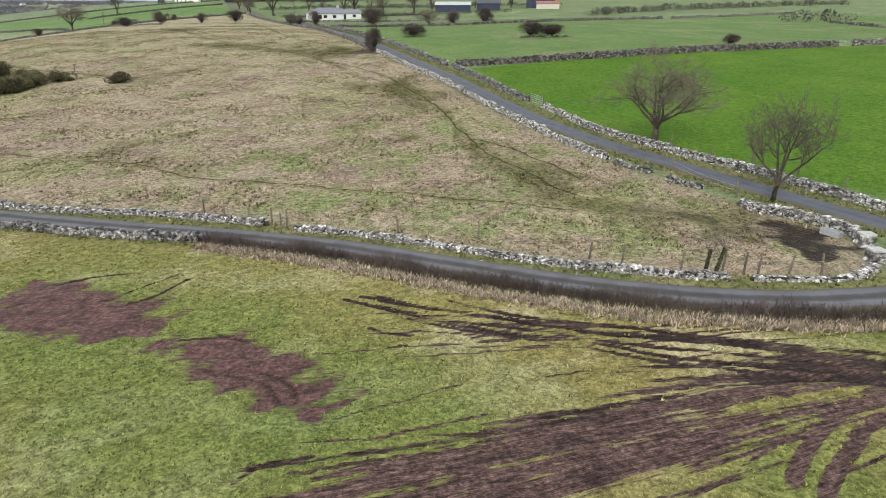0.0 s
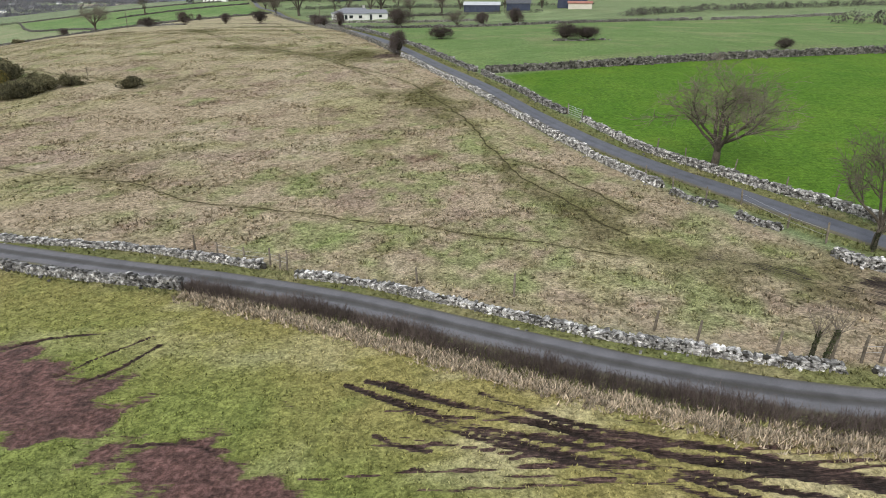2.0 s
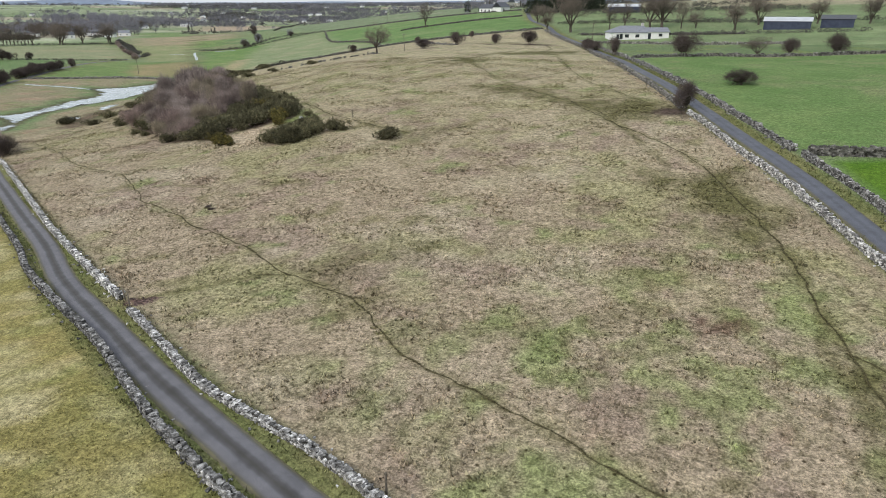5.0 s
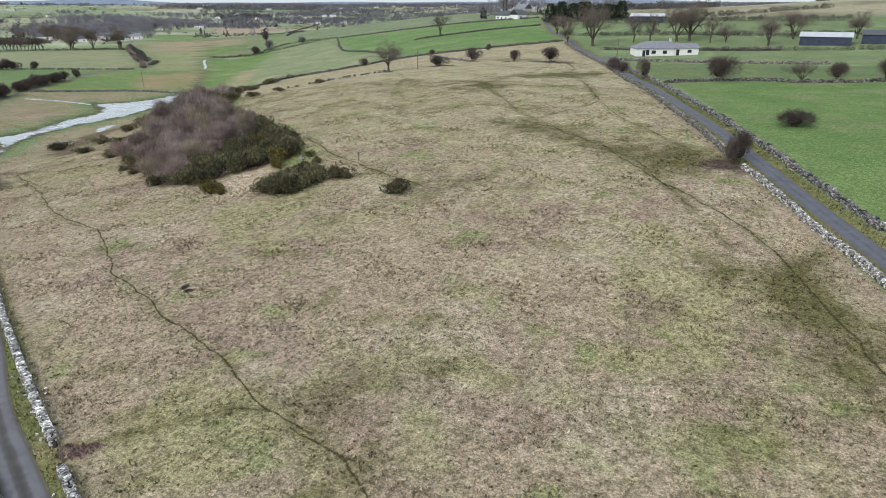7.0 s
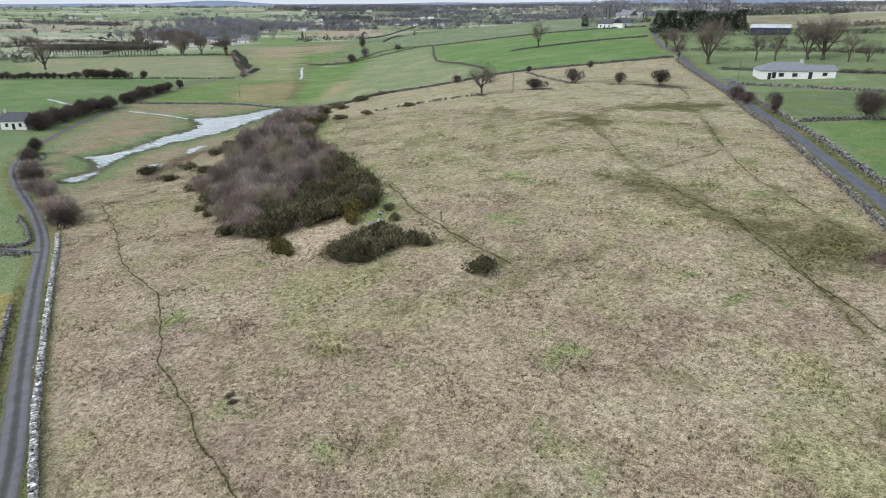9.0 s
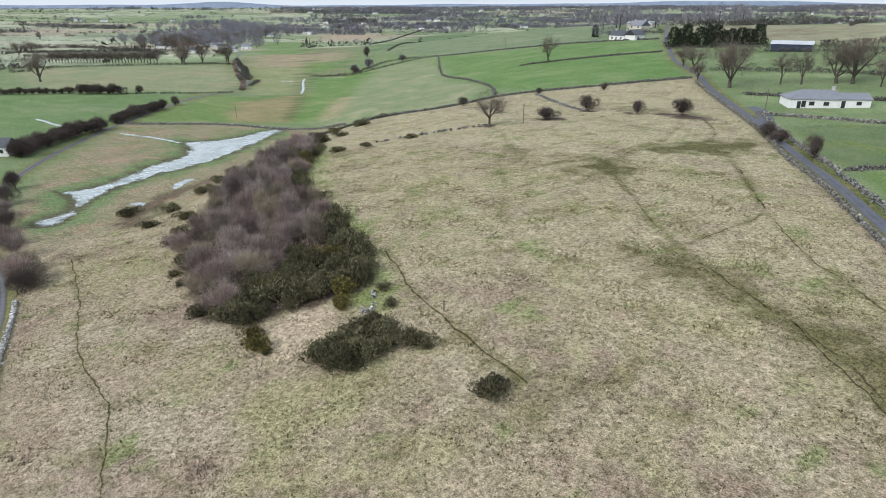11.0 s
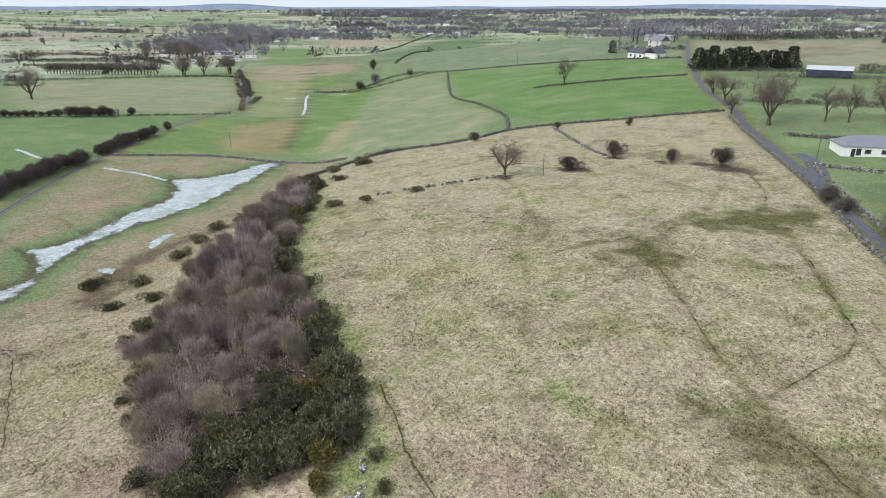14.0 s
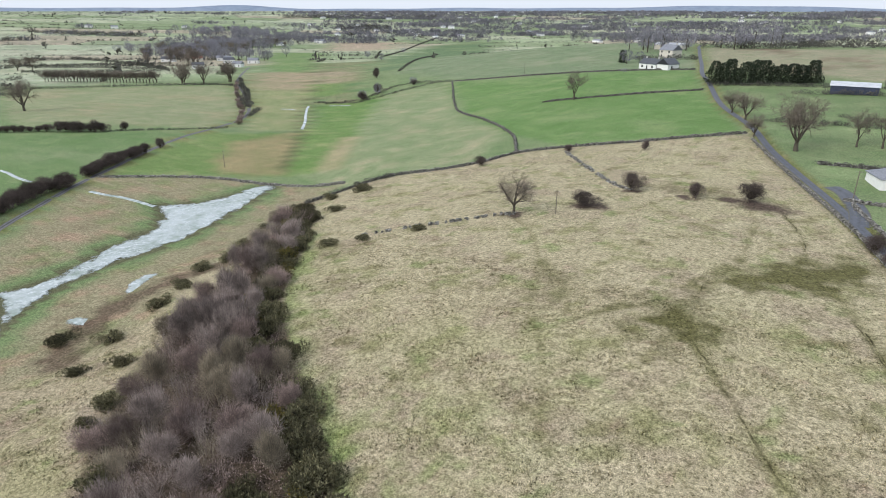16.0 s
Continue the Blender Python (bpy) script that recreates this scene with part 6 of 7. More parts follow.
def crowns(name, rows, mat, label, category, leaves=34, seed=1, trunk=True, fill=1.25):
    """Many far trees or bushes as one mesh: uneven crowns of loose sprigs over short stems. rows: x, y, width, height."""
    r = np.random.RandomState(seed)
    rows = np.array(rows, float)
    z0 = on_ground(rows[:, 0], rows[:, 1])
    n = len(rows)
    d = r.normal(0, 1, (n, leaves, 3))
    d /= np.linalg.norm(d, axis=2)[:, :, None]
    w, h = rows[:, 2][:, None, None], rows[:, 3][:, None, None]
    rad = r.uniform(0.35, 1.0, (n, leaves, 1)) ** 0.5
    p = d * rad * np.concatenate([w / 2, w / 2, h * 0.42], 2)
    p[:, :, 2] += rows[:, 3][:, None] * (0.56 if trunk else 0.42)
    p[:, :, 2] = np.maximum(p[:, :, 2], 0.05)
    base = np.stack([rows[:, 0], rows[:, 1], z0], 1)[:, None, :]
    size = (np.minimum(w, h) * r.uniform(0.5, 1.1, (n, leaves, 1)) * fill / leaves ** 0.5)
    a, b, c = (r.normal(0, 1, (n, leaves, 3)) * (0.6, 0.6, 0.9) for _ in range(3))
    V = np.stack([base + p + a * size, base + p + b * size, base + p + c * size], 2).reshape(-1, 3)
    me = mesh_from(name, V, np.arange(len(V)).reshape(-1, 3))
    me.materials.append(mat)
    ob = tagged(new(name, me), label, category, kind="stuff")
    if trunk:
        segs = [(x, y, z - 0.3, x, y, z + hh * 0.6, ww * 0.035, ww * 0.02) for (x, y, ww, hh), z in zip(rows, z0)]
        ob2 = new(name + "_trunk", tubes(name, segs, 4, BARK))
        ob2.parent = ob
    return ob


crowns("undergrowth", crown_rows, BRUSH[1], "tangled brown brambles under the thicket", "undergrowth", 26, 8, False, 0.85)
fr = random.Random(77)


def row_of(pts, gap, wide, tall, jitter=0.8):
    q = smooth(pts, gap)
    return [(x + fr.uniform(-jitter, jitter), y + fr.uniform(-jitter, jitter), wide * fr.uniform(0.7, 1.3), tall * fr.uniform(0.65, 1.3)) for x, y in q]


hedges = []
for line, wide, tall in (([(-66, 430), (-44, 444), (-18, 474), (14, 504)], 4, 3), ([(-67, 583), (-73, 2299), (21, 644)], 3, 2.2),
                         ([(-95, 399), (-67, 404), (-41, 410), (15, 410)], 4, 2.4), ([(-75, 360), (-43, 348), (-17, 345), (11, 343)], 3, 1.8), ([(-361, 236), (-339, 286)], 1.6, 1.2),
                         ([(-920, 340), (-912, 354), (-905, 391)], 6, 4), ([(-932, 418), (-924, 463), (-807, 470), (-679, 450)], 6, 4.5), ([(-821, 374), (-766, 416), (-679, 450)], 5, 4),
                         ([(-700, 262), (-692, 281), (-686, 316)], 6, 4.5), ([(-620, 240), (-615, 255), (-610, 288)], 6, 4.5), ([(-1518, 645), (-1420, 705), (-1328, 768)], 10, 9), ([(-1324, 492), (-1326, 574)], 9, 8), ([(-1281, 1266), (-1190, 1363)], 13, 13), ([(-1701, 1446), (-1560, 1611), (-1365, 1782)], 14, 12), ([(-650, 747), (-805, 994), (-943, 1249)], 3, 2), ([(-408, 503), (-627, 839)], 2.6, 1.5), ([(-366, 381), (-352, 402), (-357, 444), (-332, 457)], 2.5, 1.6),
                         ([(-577, 264), (-572, 275)], 3, 3), ([(-764, 347), (-700, 404), (-658, 441)], 4, 3), ([(-859, 360), (-800, 450), (-756, 498)], 4, 3), ([(-616, 280), (-505, 400), (-400, 345)], 3, 2),
                         ([(-346, 390), (-340, 425), (-330, 450), (-314, 455)], 2.5, 1.6), ([(-378, 382), (-346, 389)], 2, 1.4), 
                         ([(-133, 412), (-70, 420), (20, 425)], 3, 2.2), ([(-72, 297), (-30, 300), (30, 304)], 2.5, 1.6),
                         ([(-95, 345), (-40, 348), (60, 350)], 3, 2), ([(-212, 522), (-190, 524), (-172, 520)], 3, 3.5), ([(-198, 625), (-150, 615), (-110, 650), (-60, 640)], 7, 7), ([(-200, 219), (-192, 239), (-184, 250)], 2.5, 1.6), ([(60, 270), (110, 300), (200, 330)], 4, 3),
                         ([(117, 223), (135, 222)], 7, 4), ([(-408, 352), (-470, 392), (-530, 432)], 4, 2.4), ([(-368, 322), (-390, 345)], 4, 2.4), ([(-400, 340), (-440, 368)], 4, 2.6)):
    hedges += row_of(line, wide * 0.55, wide, tall)
crowns("hedge_rows", hedges, FAR_HEDGE, "dark winter hedges between far fields", "hedge", 200, 3, False, 1.3)
woods = []
for x, y, n, s in ((-977, 678, 60, 80), (-1010, 750, 60, 80), (-1035, 815, 50, 60), (-860, 565, 20, 50), (-780, 600, 26, 56), (-1027, 612, 10, 40), (-1085, 925, 40, 60), (-1300, 965, 80, 110), (-1220, 960, 40, 70), (-1103, 985, 20, 60), (-230, 600, 12, 30), (-160, 640, 10, 30)):
    woods += [(fr.gauss(x, s * 0.5), fr.gauss(y, s * 0.5), fr.uniform(9, 16), fr.uniform(11, 19)) for _ in range(n)]
woods += [(x, y, w, h) for x, y, w, h in ((-353, 402, 7, 6), (-350, 414, 6, 9), (-346, 447, 6, 6), (-555, 641, 7, 9), (-703, 852, 8, 9), (-634, 700, 8, 10), (-210, 500, 9, 9), (-204, 506, 8, 7), (-193, 454, 4, 3))]
crowns("winter_woods", woods, FAR_TWIG, "leafless woods and hedgerow trees in the valley", "trees", 380, 4, True, 1.15)
# the far plain: hedges and trees along the bounds of its fields, woods thickening towards the town
pr = np.random.RandomState(78)
away, head = 430 + 2700 * pr.rand(1150000) ** 1.15, np.radians(pr.uniform(-16, 86, 1150000))
hx, hy = -away * np.sin(head), 60 + away * np.cos(head)
pu, pv = plots(hx, hy)
du, dv = np.abs(pu - np.round(pu)) * PLOT[1], np.abs(pv - np.round(pv)) * PLOT[0]
chance = np.abs(np.sin(np.round(pv) * 12.9 + np.floor(pu) * 78.2) * 4375.5) % 1
broken = waves(hx, hy, 30, 79) > -0.75
bound = ((dv < 1.0) & (chance > 0.2) | (du < 0.9) & (chance > 0.45)) & broken
far_at = far.reshape(ny, nx)[np.clip(np.searchsorted(gy, hy), 0, ny - 1), np.clip(np.searchsorted(gx, hx), 0, nx - 1)]
bound &= far_at > 0.6
hx, hy, away, chance = hx[bound], hy[bound], away[bound], chance[bound]
lone = pr.rand(len(hx))
wide = np.where(lone > 0.972, pr.uniform(6, 10, len(hx)), pr.uniform(2.0, 3.6, len(hx)) + away * 0.0008)
tall = np.where(lone > 0.972, pr.uniform(6, 11, len(hx)), pr.uniform(1.2, 2.4, len(hx)) + 1.4 * (chance > 0.8))
crowns("far_hedges", np.stack([hx, hy, wide, tall], 1), FAR_HEDGE, "dark hedges and single trees round small far fields", "hedge", 9, 5, False, 1.1)
plain_woods, roofs = [], []
while len(plain_woods) < 15000:
    far_off, turned = 1200 + 1700 * fr.random() ** 0.85, radians(fr.uniform(-14, 84))
    town_side = turned < 0.86
    if fr.random() > (1.0 if town_side and far_off > 1350 else 0.12):
        continue
    x, y = -far_off * math.sin(turned), 60 + far_off * math.cos(turned)
    broad, deep = fr.uniform(25, 130) * (1 if town_side else 0.6), fr.uniform(6, 26)
    for k in range(int(broad * 0.5)):
        u, v = fr.gauss(0, broad / 2), fr.gauss(0, deep / 2)
        plain_woods.append((x + u * math.cos(turned) - v * math.sin(turned), y + u * math.sin(turned) + v * math.cos(turned), fr.uniform(7, 13), fr.uniform(6, 12)))
    if far_off > 1300 and fr.random() < 0.3:
        roofs += [(x + fr.gauss(0, 50), y + fr.gauss(0, 30)) for _ in range(fr.randint(1, 2))]
for x, y, n, along in ((-431, 1440, 60, 120), (-330, 1460, 50, 90), (-215, 1760, 30, 60), (-725, 1440, 60, 110), (-560, 1440, 60, 110), (-914, 1545, 50, 120), (-1117, 1170, 26, 40), (-1080, 1290, 24, 60), (-211, 1490, 26, 50)):
    plain_woods += [(fr.gauss(x, along * 0.6), fr.gauss(y, 14), fr.uniform(8, 14), fr.uniform(8, 15)) for _ in range(n)]
crowns("plain_trees", plain_woods, FAR_TWIG, "bare woods and garden trees of the far plain", "trees", 26, 6, False, 1.0)
conifers = [(x, y, fr.uniform(6, 8), fr.uniform(7.5, 10.5)) for x, y in ((-134, 418), (-130.5, 420), (-127, 417.5), (-124, 419.5), (-120, 418.5), (-116.5, 422), (-113, 421), (-109.5, 424), (-106, 422.5), (-102, 425.5), (-98, 424.5), (-94, 427))]


def conifer(seed):
    """A dark evergreen: whorls of drooping sprays round a stem, 1 m tall."""
    r = np.random.RandomState(seed)
    V = []
    for k in range(1500):
        z = 0.08 + 0.92 * r.rand() ** 1.1
        a = r.uniform(0, math.tau)
        reach = 0.42 * (1 - z) ** 0.3 * min(1, 0.5 + 2.5 * z) * r.uniform(0.4, 1.05) * (0.85 + 0.22 * math.sin(2 * a + 5 * z + seed * 2)) + 0.02
        p = np.array((reach * math.cos(a), reach * math.sin(a), z - 0.1 * reach))
        s = r.uniform(0.03, 0.075)
        V += [p + r.normal(0, s * 0.5, 3), p + r.normal(0, s * 0.5, 3), p * (1.08, 1.08, 1) + (0, 0, -s * 0.6) + r.normal(0, s * 0.5, 3)]
    me = mesh_from("crown", np.array(V), np.arange(len(V)).reshape(-1, 3))
    me.materials.append(FAR_GREEN)
    return me


CONIFERS = [conifer(i) for i in range(3)]
STEM = tubes("trunk", [(0, 0, -0.05, 0, 0, 0.95, 0.022, 0.004)], 6, BARK)
for i, (x, y, w, h) in enumerate(conifers + [(-215, 505, 6, 10)]):
    root = empty("conifer", x, y, float(on_ground(x, y)), i * 40)
    k = fr.uniform(1.35, 1.95)
    root.scale = (w * k, w * k * fr.uniform(0.8, 1.1), h * fr.uniform(0.78, 1.15))
    put("crown", CONIFERS[i % 3], None, root)
    put("trunk", STEM, None, root)
    tagged(root, "tall dark evergreen in a shelter belt", "tree", "evergreens of the shelter belt")


def town():
    """Far houses of the plain as one mesh of walls and one of roofs."""
    V, F, RV, RF = [], [], [], []
    for x, y in roofs:
        L, D, H, a = fr.uniform(9, 20), fr.uniform(7, 10), fr.uniform(3, 5.5), fr.uniform(0, 3.1)
        z = float(on_ground(x, y))
        ca, sa = math.cos(a), math.sin(a)
        pts = [(u * ca - v * sa + x, u * sa + v * ca + y) for u, v in ((0, 0), (L, 0), (L, D), (0, D))]
        b = len(V)
        V += [(px, py, z + h) for h in (-1, H) for px, py in pts]
        F += [tuple(b + i for i in f) for f in ((0, 1, 5, 4), (1, 2, 6, 5), (2, 3, 7, 6), (3, 0, 4, 7))]
        ridge = [(u * ca - D / 2 * sa + x, u * sa + D / 2 * ca + y, z + H + 2.6) for u in (0, L)]
        b = len(RV)
        RV += [(px, py, z + H + 0.01) for px, py in pts] + ridge
        RF += [(b, b + 1, b + 5, b + 4), (b + 2, b + 3, b + 4, b + 5), (b + 3, b, b + 4, b + 4), (b + 1, b + 2, b + 5, b + 5)]
    ob = tagged(new("town_houses", bpy.data.meshes.new("town_houses")), "white houses of a far town on the plain", "houses", kind="stuff")
    ob.data.from_pydata(V, [], F)
    ob.data.materials.append(RENDER)
    me = bpy.data.meshes.new("town_roofs")
    me.from_pydata(RV, [], [tuple(dict.fromkeys(f)) for f in RF])
    put("town_roof", me, SLATE, ob)["kind"] = "stuff"


town()


def far_hills():
    """Low hills on the horizon, with the blue of distance haze put into their colour."""
    m, n, l, b = material("haze_blue_far_hills", 1.0, 0.0)
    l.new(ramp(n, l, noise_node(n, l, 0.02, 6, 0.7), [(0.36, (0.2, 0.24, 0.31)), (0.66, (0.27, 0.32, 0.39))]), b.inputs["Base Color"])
    V, F = [], []
    for i in range(241):
        a = radians(-40 + 150 * i / 240)
        h = 45 + 3 * math.sin(i * 0.05 + 1) + 2.5 * math.sin(i * 0.17) + 1.5 * math.sin(i * 0.43)
        h += 14 * math.exp(-((i - 150) / 6) ** 2) + 17 * math.exp(-((i - 88) / 20) ** 2) + 12 / (1 + math.exp((168 - i) / 5))
        for rad, z in ((3300, -40), (3650, h), (4300, -40)):
            V.append((-rad * math.sin(a), rad * math.cos(a), z))
        if i:
            F += [((i - 1) * 3 + k, i * 3 + k, i * 3 + k + 1, (i - 1) * 3 + k + 1) for k in (0, 1)]
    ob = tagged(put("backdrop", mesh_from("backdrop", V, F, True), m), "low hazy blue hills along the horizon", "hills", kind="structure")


far_hills()

# ---- gates, posts, poles and other small things ----
WOOD = varied("weathered_fence_wood", [(0.10, 0.085, 0.065), (0.2, 0.175, 0.14)], 6, 0.95, 0.01, 0.3)
GALV = varied("galvanised_steel", [(0.32, 0.33, 0.34), (0.46, 0.47, 0.48)], 8, 0.45, 0, 0.1, spec=0.6)
CAPSTONE = varied("white_painted_cap", [(0.4, 0.4, 0.38), (0.6, 0.6, 0.58)], 5, 0.85, 0.005)
IVY = varied("dark_ivy", [(0.025, 0.032, 0.015), (0.06, 0.07, 0.03)], 3, 0.8, 0, 0.5)
POST = tubes("fence_post", [(0, 0, -0.3, 0.01, 0, 0.6, 0.06, 0.058), (0.01, 0, 0.6, 0.03, 0.01, 1.05, 0.058, 0.05), (0.03, 0.01, 1.05, 0.03, 0.01, 1.07, 0.05, 0.0)], 7, WOOD)


def post(x, y, tall=1.0, label="weathered wooden fence post", group="fence posts", turn=0.0, lean=0.0):
    ob = new("fence_post", POST)
    ob.matrix_basis = pose(x, y, float(on_ground(x, y)), lean, lean * 0.6, turn) @ Matrix.Diagonal((1.15, 1.15, tall, 1))
    return tagged(ob, label, "post", group)


for i, (x, y) in enumerate(((-17.2, 46.2), (-14.9, 45), (-13.0, 44.4), (-11.7, 43.7), (-12.2, 43.9), (10.7, 34.1), (13.7, 32.7), (17.0, 32.0), (17.8, 32.0), (19.5, 31.9), (21.2, 31.7), (22.6, 45.8), (21.5, 48.6), (18.1, 54.6), (20.3, 53.4),
                           (29.6, 50.3), (31.2, 46.4), (24.9, 56.4), (27.4, 53.9), (22.6, 61.0), (20, 65.8), (16.4, 57.4), (14.9, 60.2), (2.4, 39.2), (-3.2, 41.3), (9.0, 35.2), (15.9, 32.3), (-19, 46.8), (18.5, 69.8), (-52.9, 58.3), (-51.2, 57.4))):
    post(x, y, 0.95 + 0.12 * (i % 4), turn=37 * i, lean=(i % 5 - 2) * 2.5)


def wire(name, pts, lifts, parent=None):
    segs = []
    for lift in lifts:
        for (x0, y0), (x1, y1) in zip(pts[:-1], pts[1:]):
            segs.append((x0, y0, float(on_ground(x0, y0)) + lift, x1, y1, float(on_ground(x1, y1)) + lift, 0.008, 0.008))
    return tagged(new(name, tubes(name, segs, 4, GALV)), "thin galvanised fence wire strung between posts", "fence wire")


wire("fence_wire", [(-17.2, 46.2), (-14.9, 45), (-13.0, 44.4), (-11.7, 43.7)], (0.55, 0.85))
wire("fence_wire", [(22.6, 45.8), (21.5, 48.6), (20.3, 53.4)], (0.5, 0.85))
wire("fence_wire", [(17.0, 32.0), (17.8, 32.0), (19.5, 31.9), (21.2, 31.7)], (0.5, 0.8))


def field_gate(a, b, tall=1.15):
    """A five-bar tubular gate with braces, closed between two posts."""
    (x0, y0), (x1, y1) = a, b
    L, turn = math.hypot(x1 - x0, y1 - y0), math.degrees(math.atan2(y1 - y0, x1 - x0))
    root = empty("field_gate", x0, y0, float(on_ground(x0, y0)), turn)
    drop = float(on_ground(x1, y1)) - float(on_ground(x0, y0))
    for k in range(5):
        z = 0.18 + k * (tall - 0.18) / 4
        put("bar", tubes("bar", [(0.15, 0, z, L - 0.15, 0, z + drop, 0.022, 0.022)], 6, GALV), None, root)
    for x in (0.15, L / 2, L - 0.15):
        put("upright", tubes("upright", [(x, 0, 0.16 + drop * x / L, x, 0, tall + drop * x / L, 0.024, 0.024)], 6, GALV), None, root)
    put("brace", tubes("brace", [(0.15, 0, 0.18, L / 2, 0, tall + drop / 2, 0.018, 0.018)], 6, GALV), None, root)
    for x, y in (a, b):
        post(x, y, 1.25, "thick wooden gatepost beside a steel gate", "gateposts")
    return tagged(root, "closed grey tubular steel field gate", "gate")


field_gate((13.0, 82.0), (11.7, 84.9))
field_gate((79.3, 130.6), (83.0, 132.0))


def pillar(x, y, tall):
    root = empty("gate_pillar", x, y, float(on_ground(x, y)) - 0.1)
    r = np.random.RandomState(int(x * 10))
    rows = []
    for k in range(int(tall / 0.2)):
        for dx, dy in ((-0.2, -0.17), (0.2, -0.17), (-0.2, 0.17), (0.2, 0.17)):
            rows.append(((dx + r.uniform(-0.04, 0.04), dy + r.uniform(-0.04, 0.04), 0.1 + k * 0.2), np.array((0.44, 0.38, 0.24)), r.uniform(-0.1, 0.1), 0, r.randint(9)))
    put("shaft", boxes("shaft", rows, STONE), None, root)
    bm = bmesh.new()
    block(bm, -0.42, 0.42, -0.36, 0.36, tall + 0.02, tall + 0.12)
    bmesh.ops.bevel(bm, geom=bm.edges[:], offset=0.03, segments=1)
    part("cap", bm, CAPSTONE, root, "flat white cap slab")
    return tagged(root, "square stone gate pillar with a flat white cap", "pillar", "gate pillars")


pillar(26.0, 35.6, 0.8)
pillar(24.9, 33.0, 0.8)
bm = bmesh.new()
block(bm, -1.2, 1.2, -0.35, 0.35, 0.0, 0.06)
for x0, x1, y0, y1 in ((-1.2, 1.2, -0.35, -0.29), (-1.2, 1.2, 0.29, 0.35), (-1.2, -1.14, -0.29, 0.29), (1.14, 1.2, -0.29, 0.29)):
    block(bm, x0, x1, y0, y1, 0.06, 0.5)
trough = part("water_trough", bm, GALV, None)
trough.matrix_basis = pose(25.0, 37.4, float(on_ground(25.0, 37.4)), 0, 0, -60) @ Matrix.Diagonal((0.5, 0.8, 0.7, 1))
tagged(trough, "grey open cattle trough beside a stone wall", "trough")


def ivy_stump(x, y, tall, lean):
    """A pollarded trunk wrapped in ivy, with thin bare shoots."""
    root = empty("ivy_stump", x, y, float(on_ground(x, y)))
    put("trunk", tubes("trunk", [(0, 0, -0.2, lean * 0.5, 0, tall * 0.5, 0.1, 0.08), (lean * 0.5, 0, tall * 0.5, lean, 0, tall, 0.08, 0.06)], 7, BARK), None, root)
    r = np.random.RandomState(int(x * 7))
    V = []
    for _ in range(1100):
        z = tall * r.rand()
        a = r.uniform(0, math.tau)
        p = np.array((lean * z / tall + math.cos(a) * r.uniform(0.03, 0.09), math.sin(a) * r.uniform(0.03, 0.09), z + 0.05))
        V += [p + r.normal(0, 0.035, 3) for _ in range(3)]
    me = mesh_from("ivy", np.array(V), np.arange(len(V)).reshape(-1, 3))
    me.materials.append(IVY)
    put("ivy", me, None, root, "dark green ivy leaves")
    out = [[], [], [], []]
    for _ in range(14):
        grow(r, np.array((lean, 0, tall * r.uniform(0.6, 1))), np.array((r.normal(0, 0.5), r.normal(0, 0.5), 1.0)), r.uniform(0.9, 1.5), 0.02, 0, [(4, 2, 35, 0.55, 0.12, 0.05), (3, 2, 35, 0.5, 0.2, 0.04), (2, 0, 30, 0.5, 0.2, 0)], out)
    put("shoot_tuft", tubes("shoot_tuft", out[0] + out[1] + out[2], 3, TWIG), None, root, "thin pale bare shoots")["kind"] = "stuff"
    return tagged(root, "ivy-covered pollard stump with bare shoots by the wall", "tree stump", "ivy-covered stumps")


ivy_stump(14.8, 32.0, 1.5, 0.1)
ivy_stump(15.35, 31.95, 1.6, 0.3)
ivy_stump(24.6, 44.3, 1.2, 0.1)


def pole(x, y, tall, label, arm=True):
    root = empty("utility_pole", x, y, float(on_ground(x, y)))
    put("shaft", tubes("shaft", [(0, 0, -0.3, 0, 0, tall, 0.13, 0.09)], 8, WOOD), None, root)
    if arm:
        put("crossarm", tubes("crossarm", [(-0.7, 0, tall - 0.35, 0.7, 0, tall - 0.35, 0.05, 0.05)], 6, WOOD), None, root)
        for dx in (-0.6, 0.6):
            put("insulator", tubes("insulator", [(dx, 0, tall - 0.3, dx, 0, tall - 0.1, 0.05, 0.03)], 6, CAPSTONE), None, root)
    return tagged(root, label, "pole", "utility poles")


pole(-113.5, 219.2, 5.6, "plain wooden pole standing in the pasture")
pole(-60.6, 267.5, 7.0, "wooden pole beside the hill lane")
pole(-266, 235, 7.0, "wooden pole in a valley field")
pole(-345, 412, 7.0, "wooden pole in a far green field")
pole(-268, 470, 7.0, "wooden pole on a green hill")
root = empty("marker_post", -70.2, 121.6, float(on_ground(-70.2, 121.6)))
put("shaft", tubes("shaft", [(0, 0, -0.3, 0, 0, 1.5, 0.09, 0.08)], 7, WOOD), None, root)
put("crosspiece", tubes("crosspiece", [(-0.35, 0, 1.3, 0.35, 0.05, 1.42, 0.05, 0.05)], 6, WOOD), None, root)
tagged(root, "old dark wooden post with a crosspiece in the pasture", "post")
dry_wall([(17.5, 148.2), (23, 147.4), (29.5, 148.4)], 0.25, 0.7, 0.4, "low ring of white stones round a hollow", 0.5, 63, None, 0.8)
dry_wall([(-135.5, 91.0), (-139, 89.5), (-143, 88.6)], 0.8, 0.5, 0.4, "low dark wall at a side entrance", 0.2, 64)
dry_wall([(-146, 90.6), (-142.5, 93.4), (-150, 96.6), (-163, 100.3)], 0.8, 0.5, 0.4, "grey limestone wall along a bend of the lane", 0.3, 65)
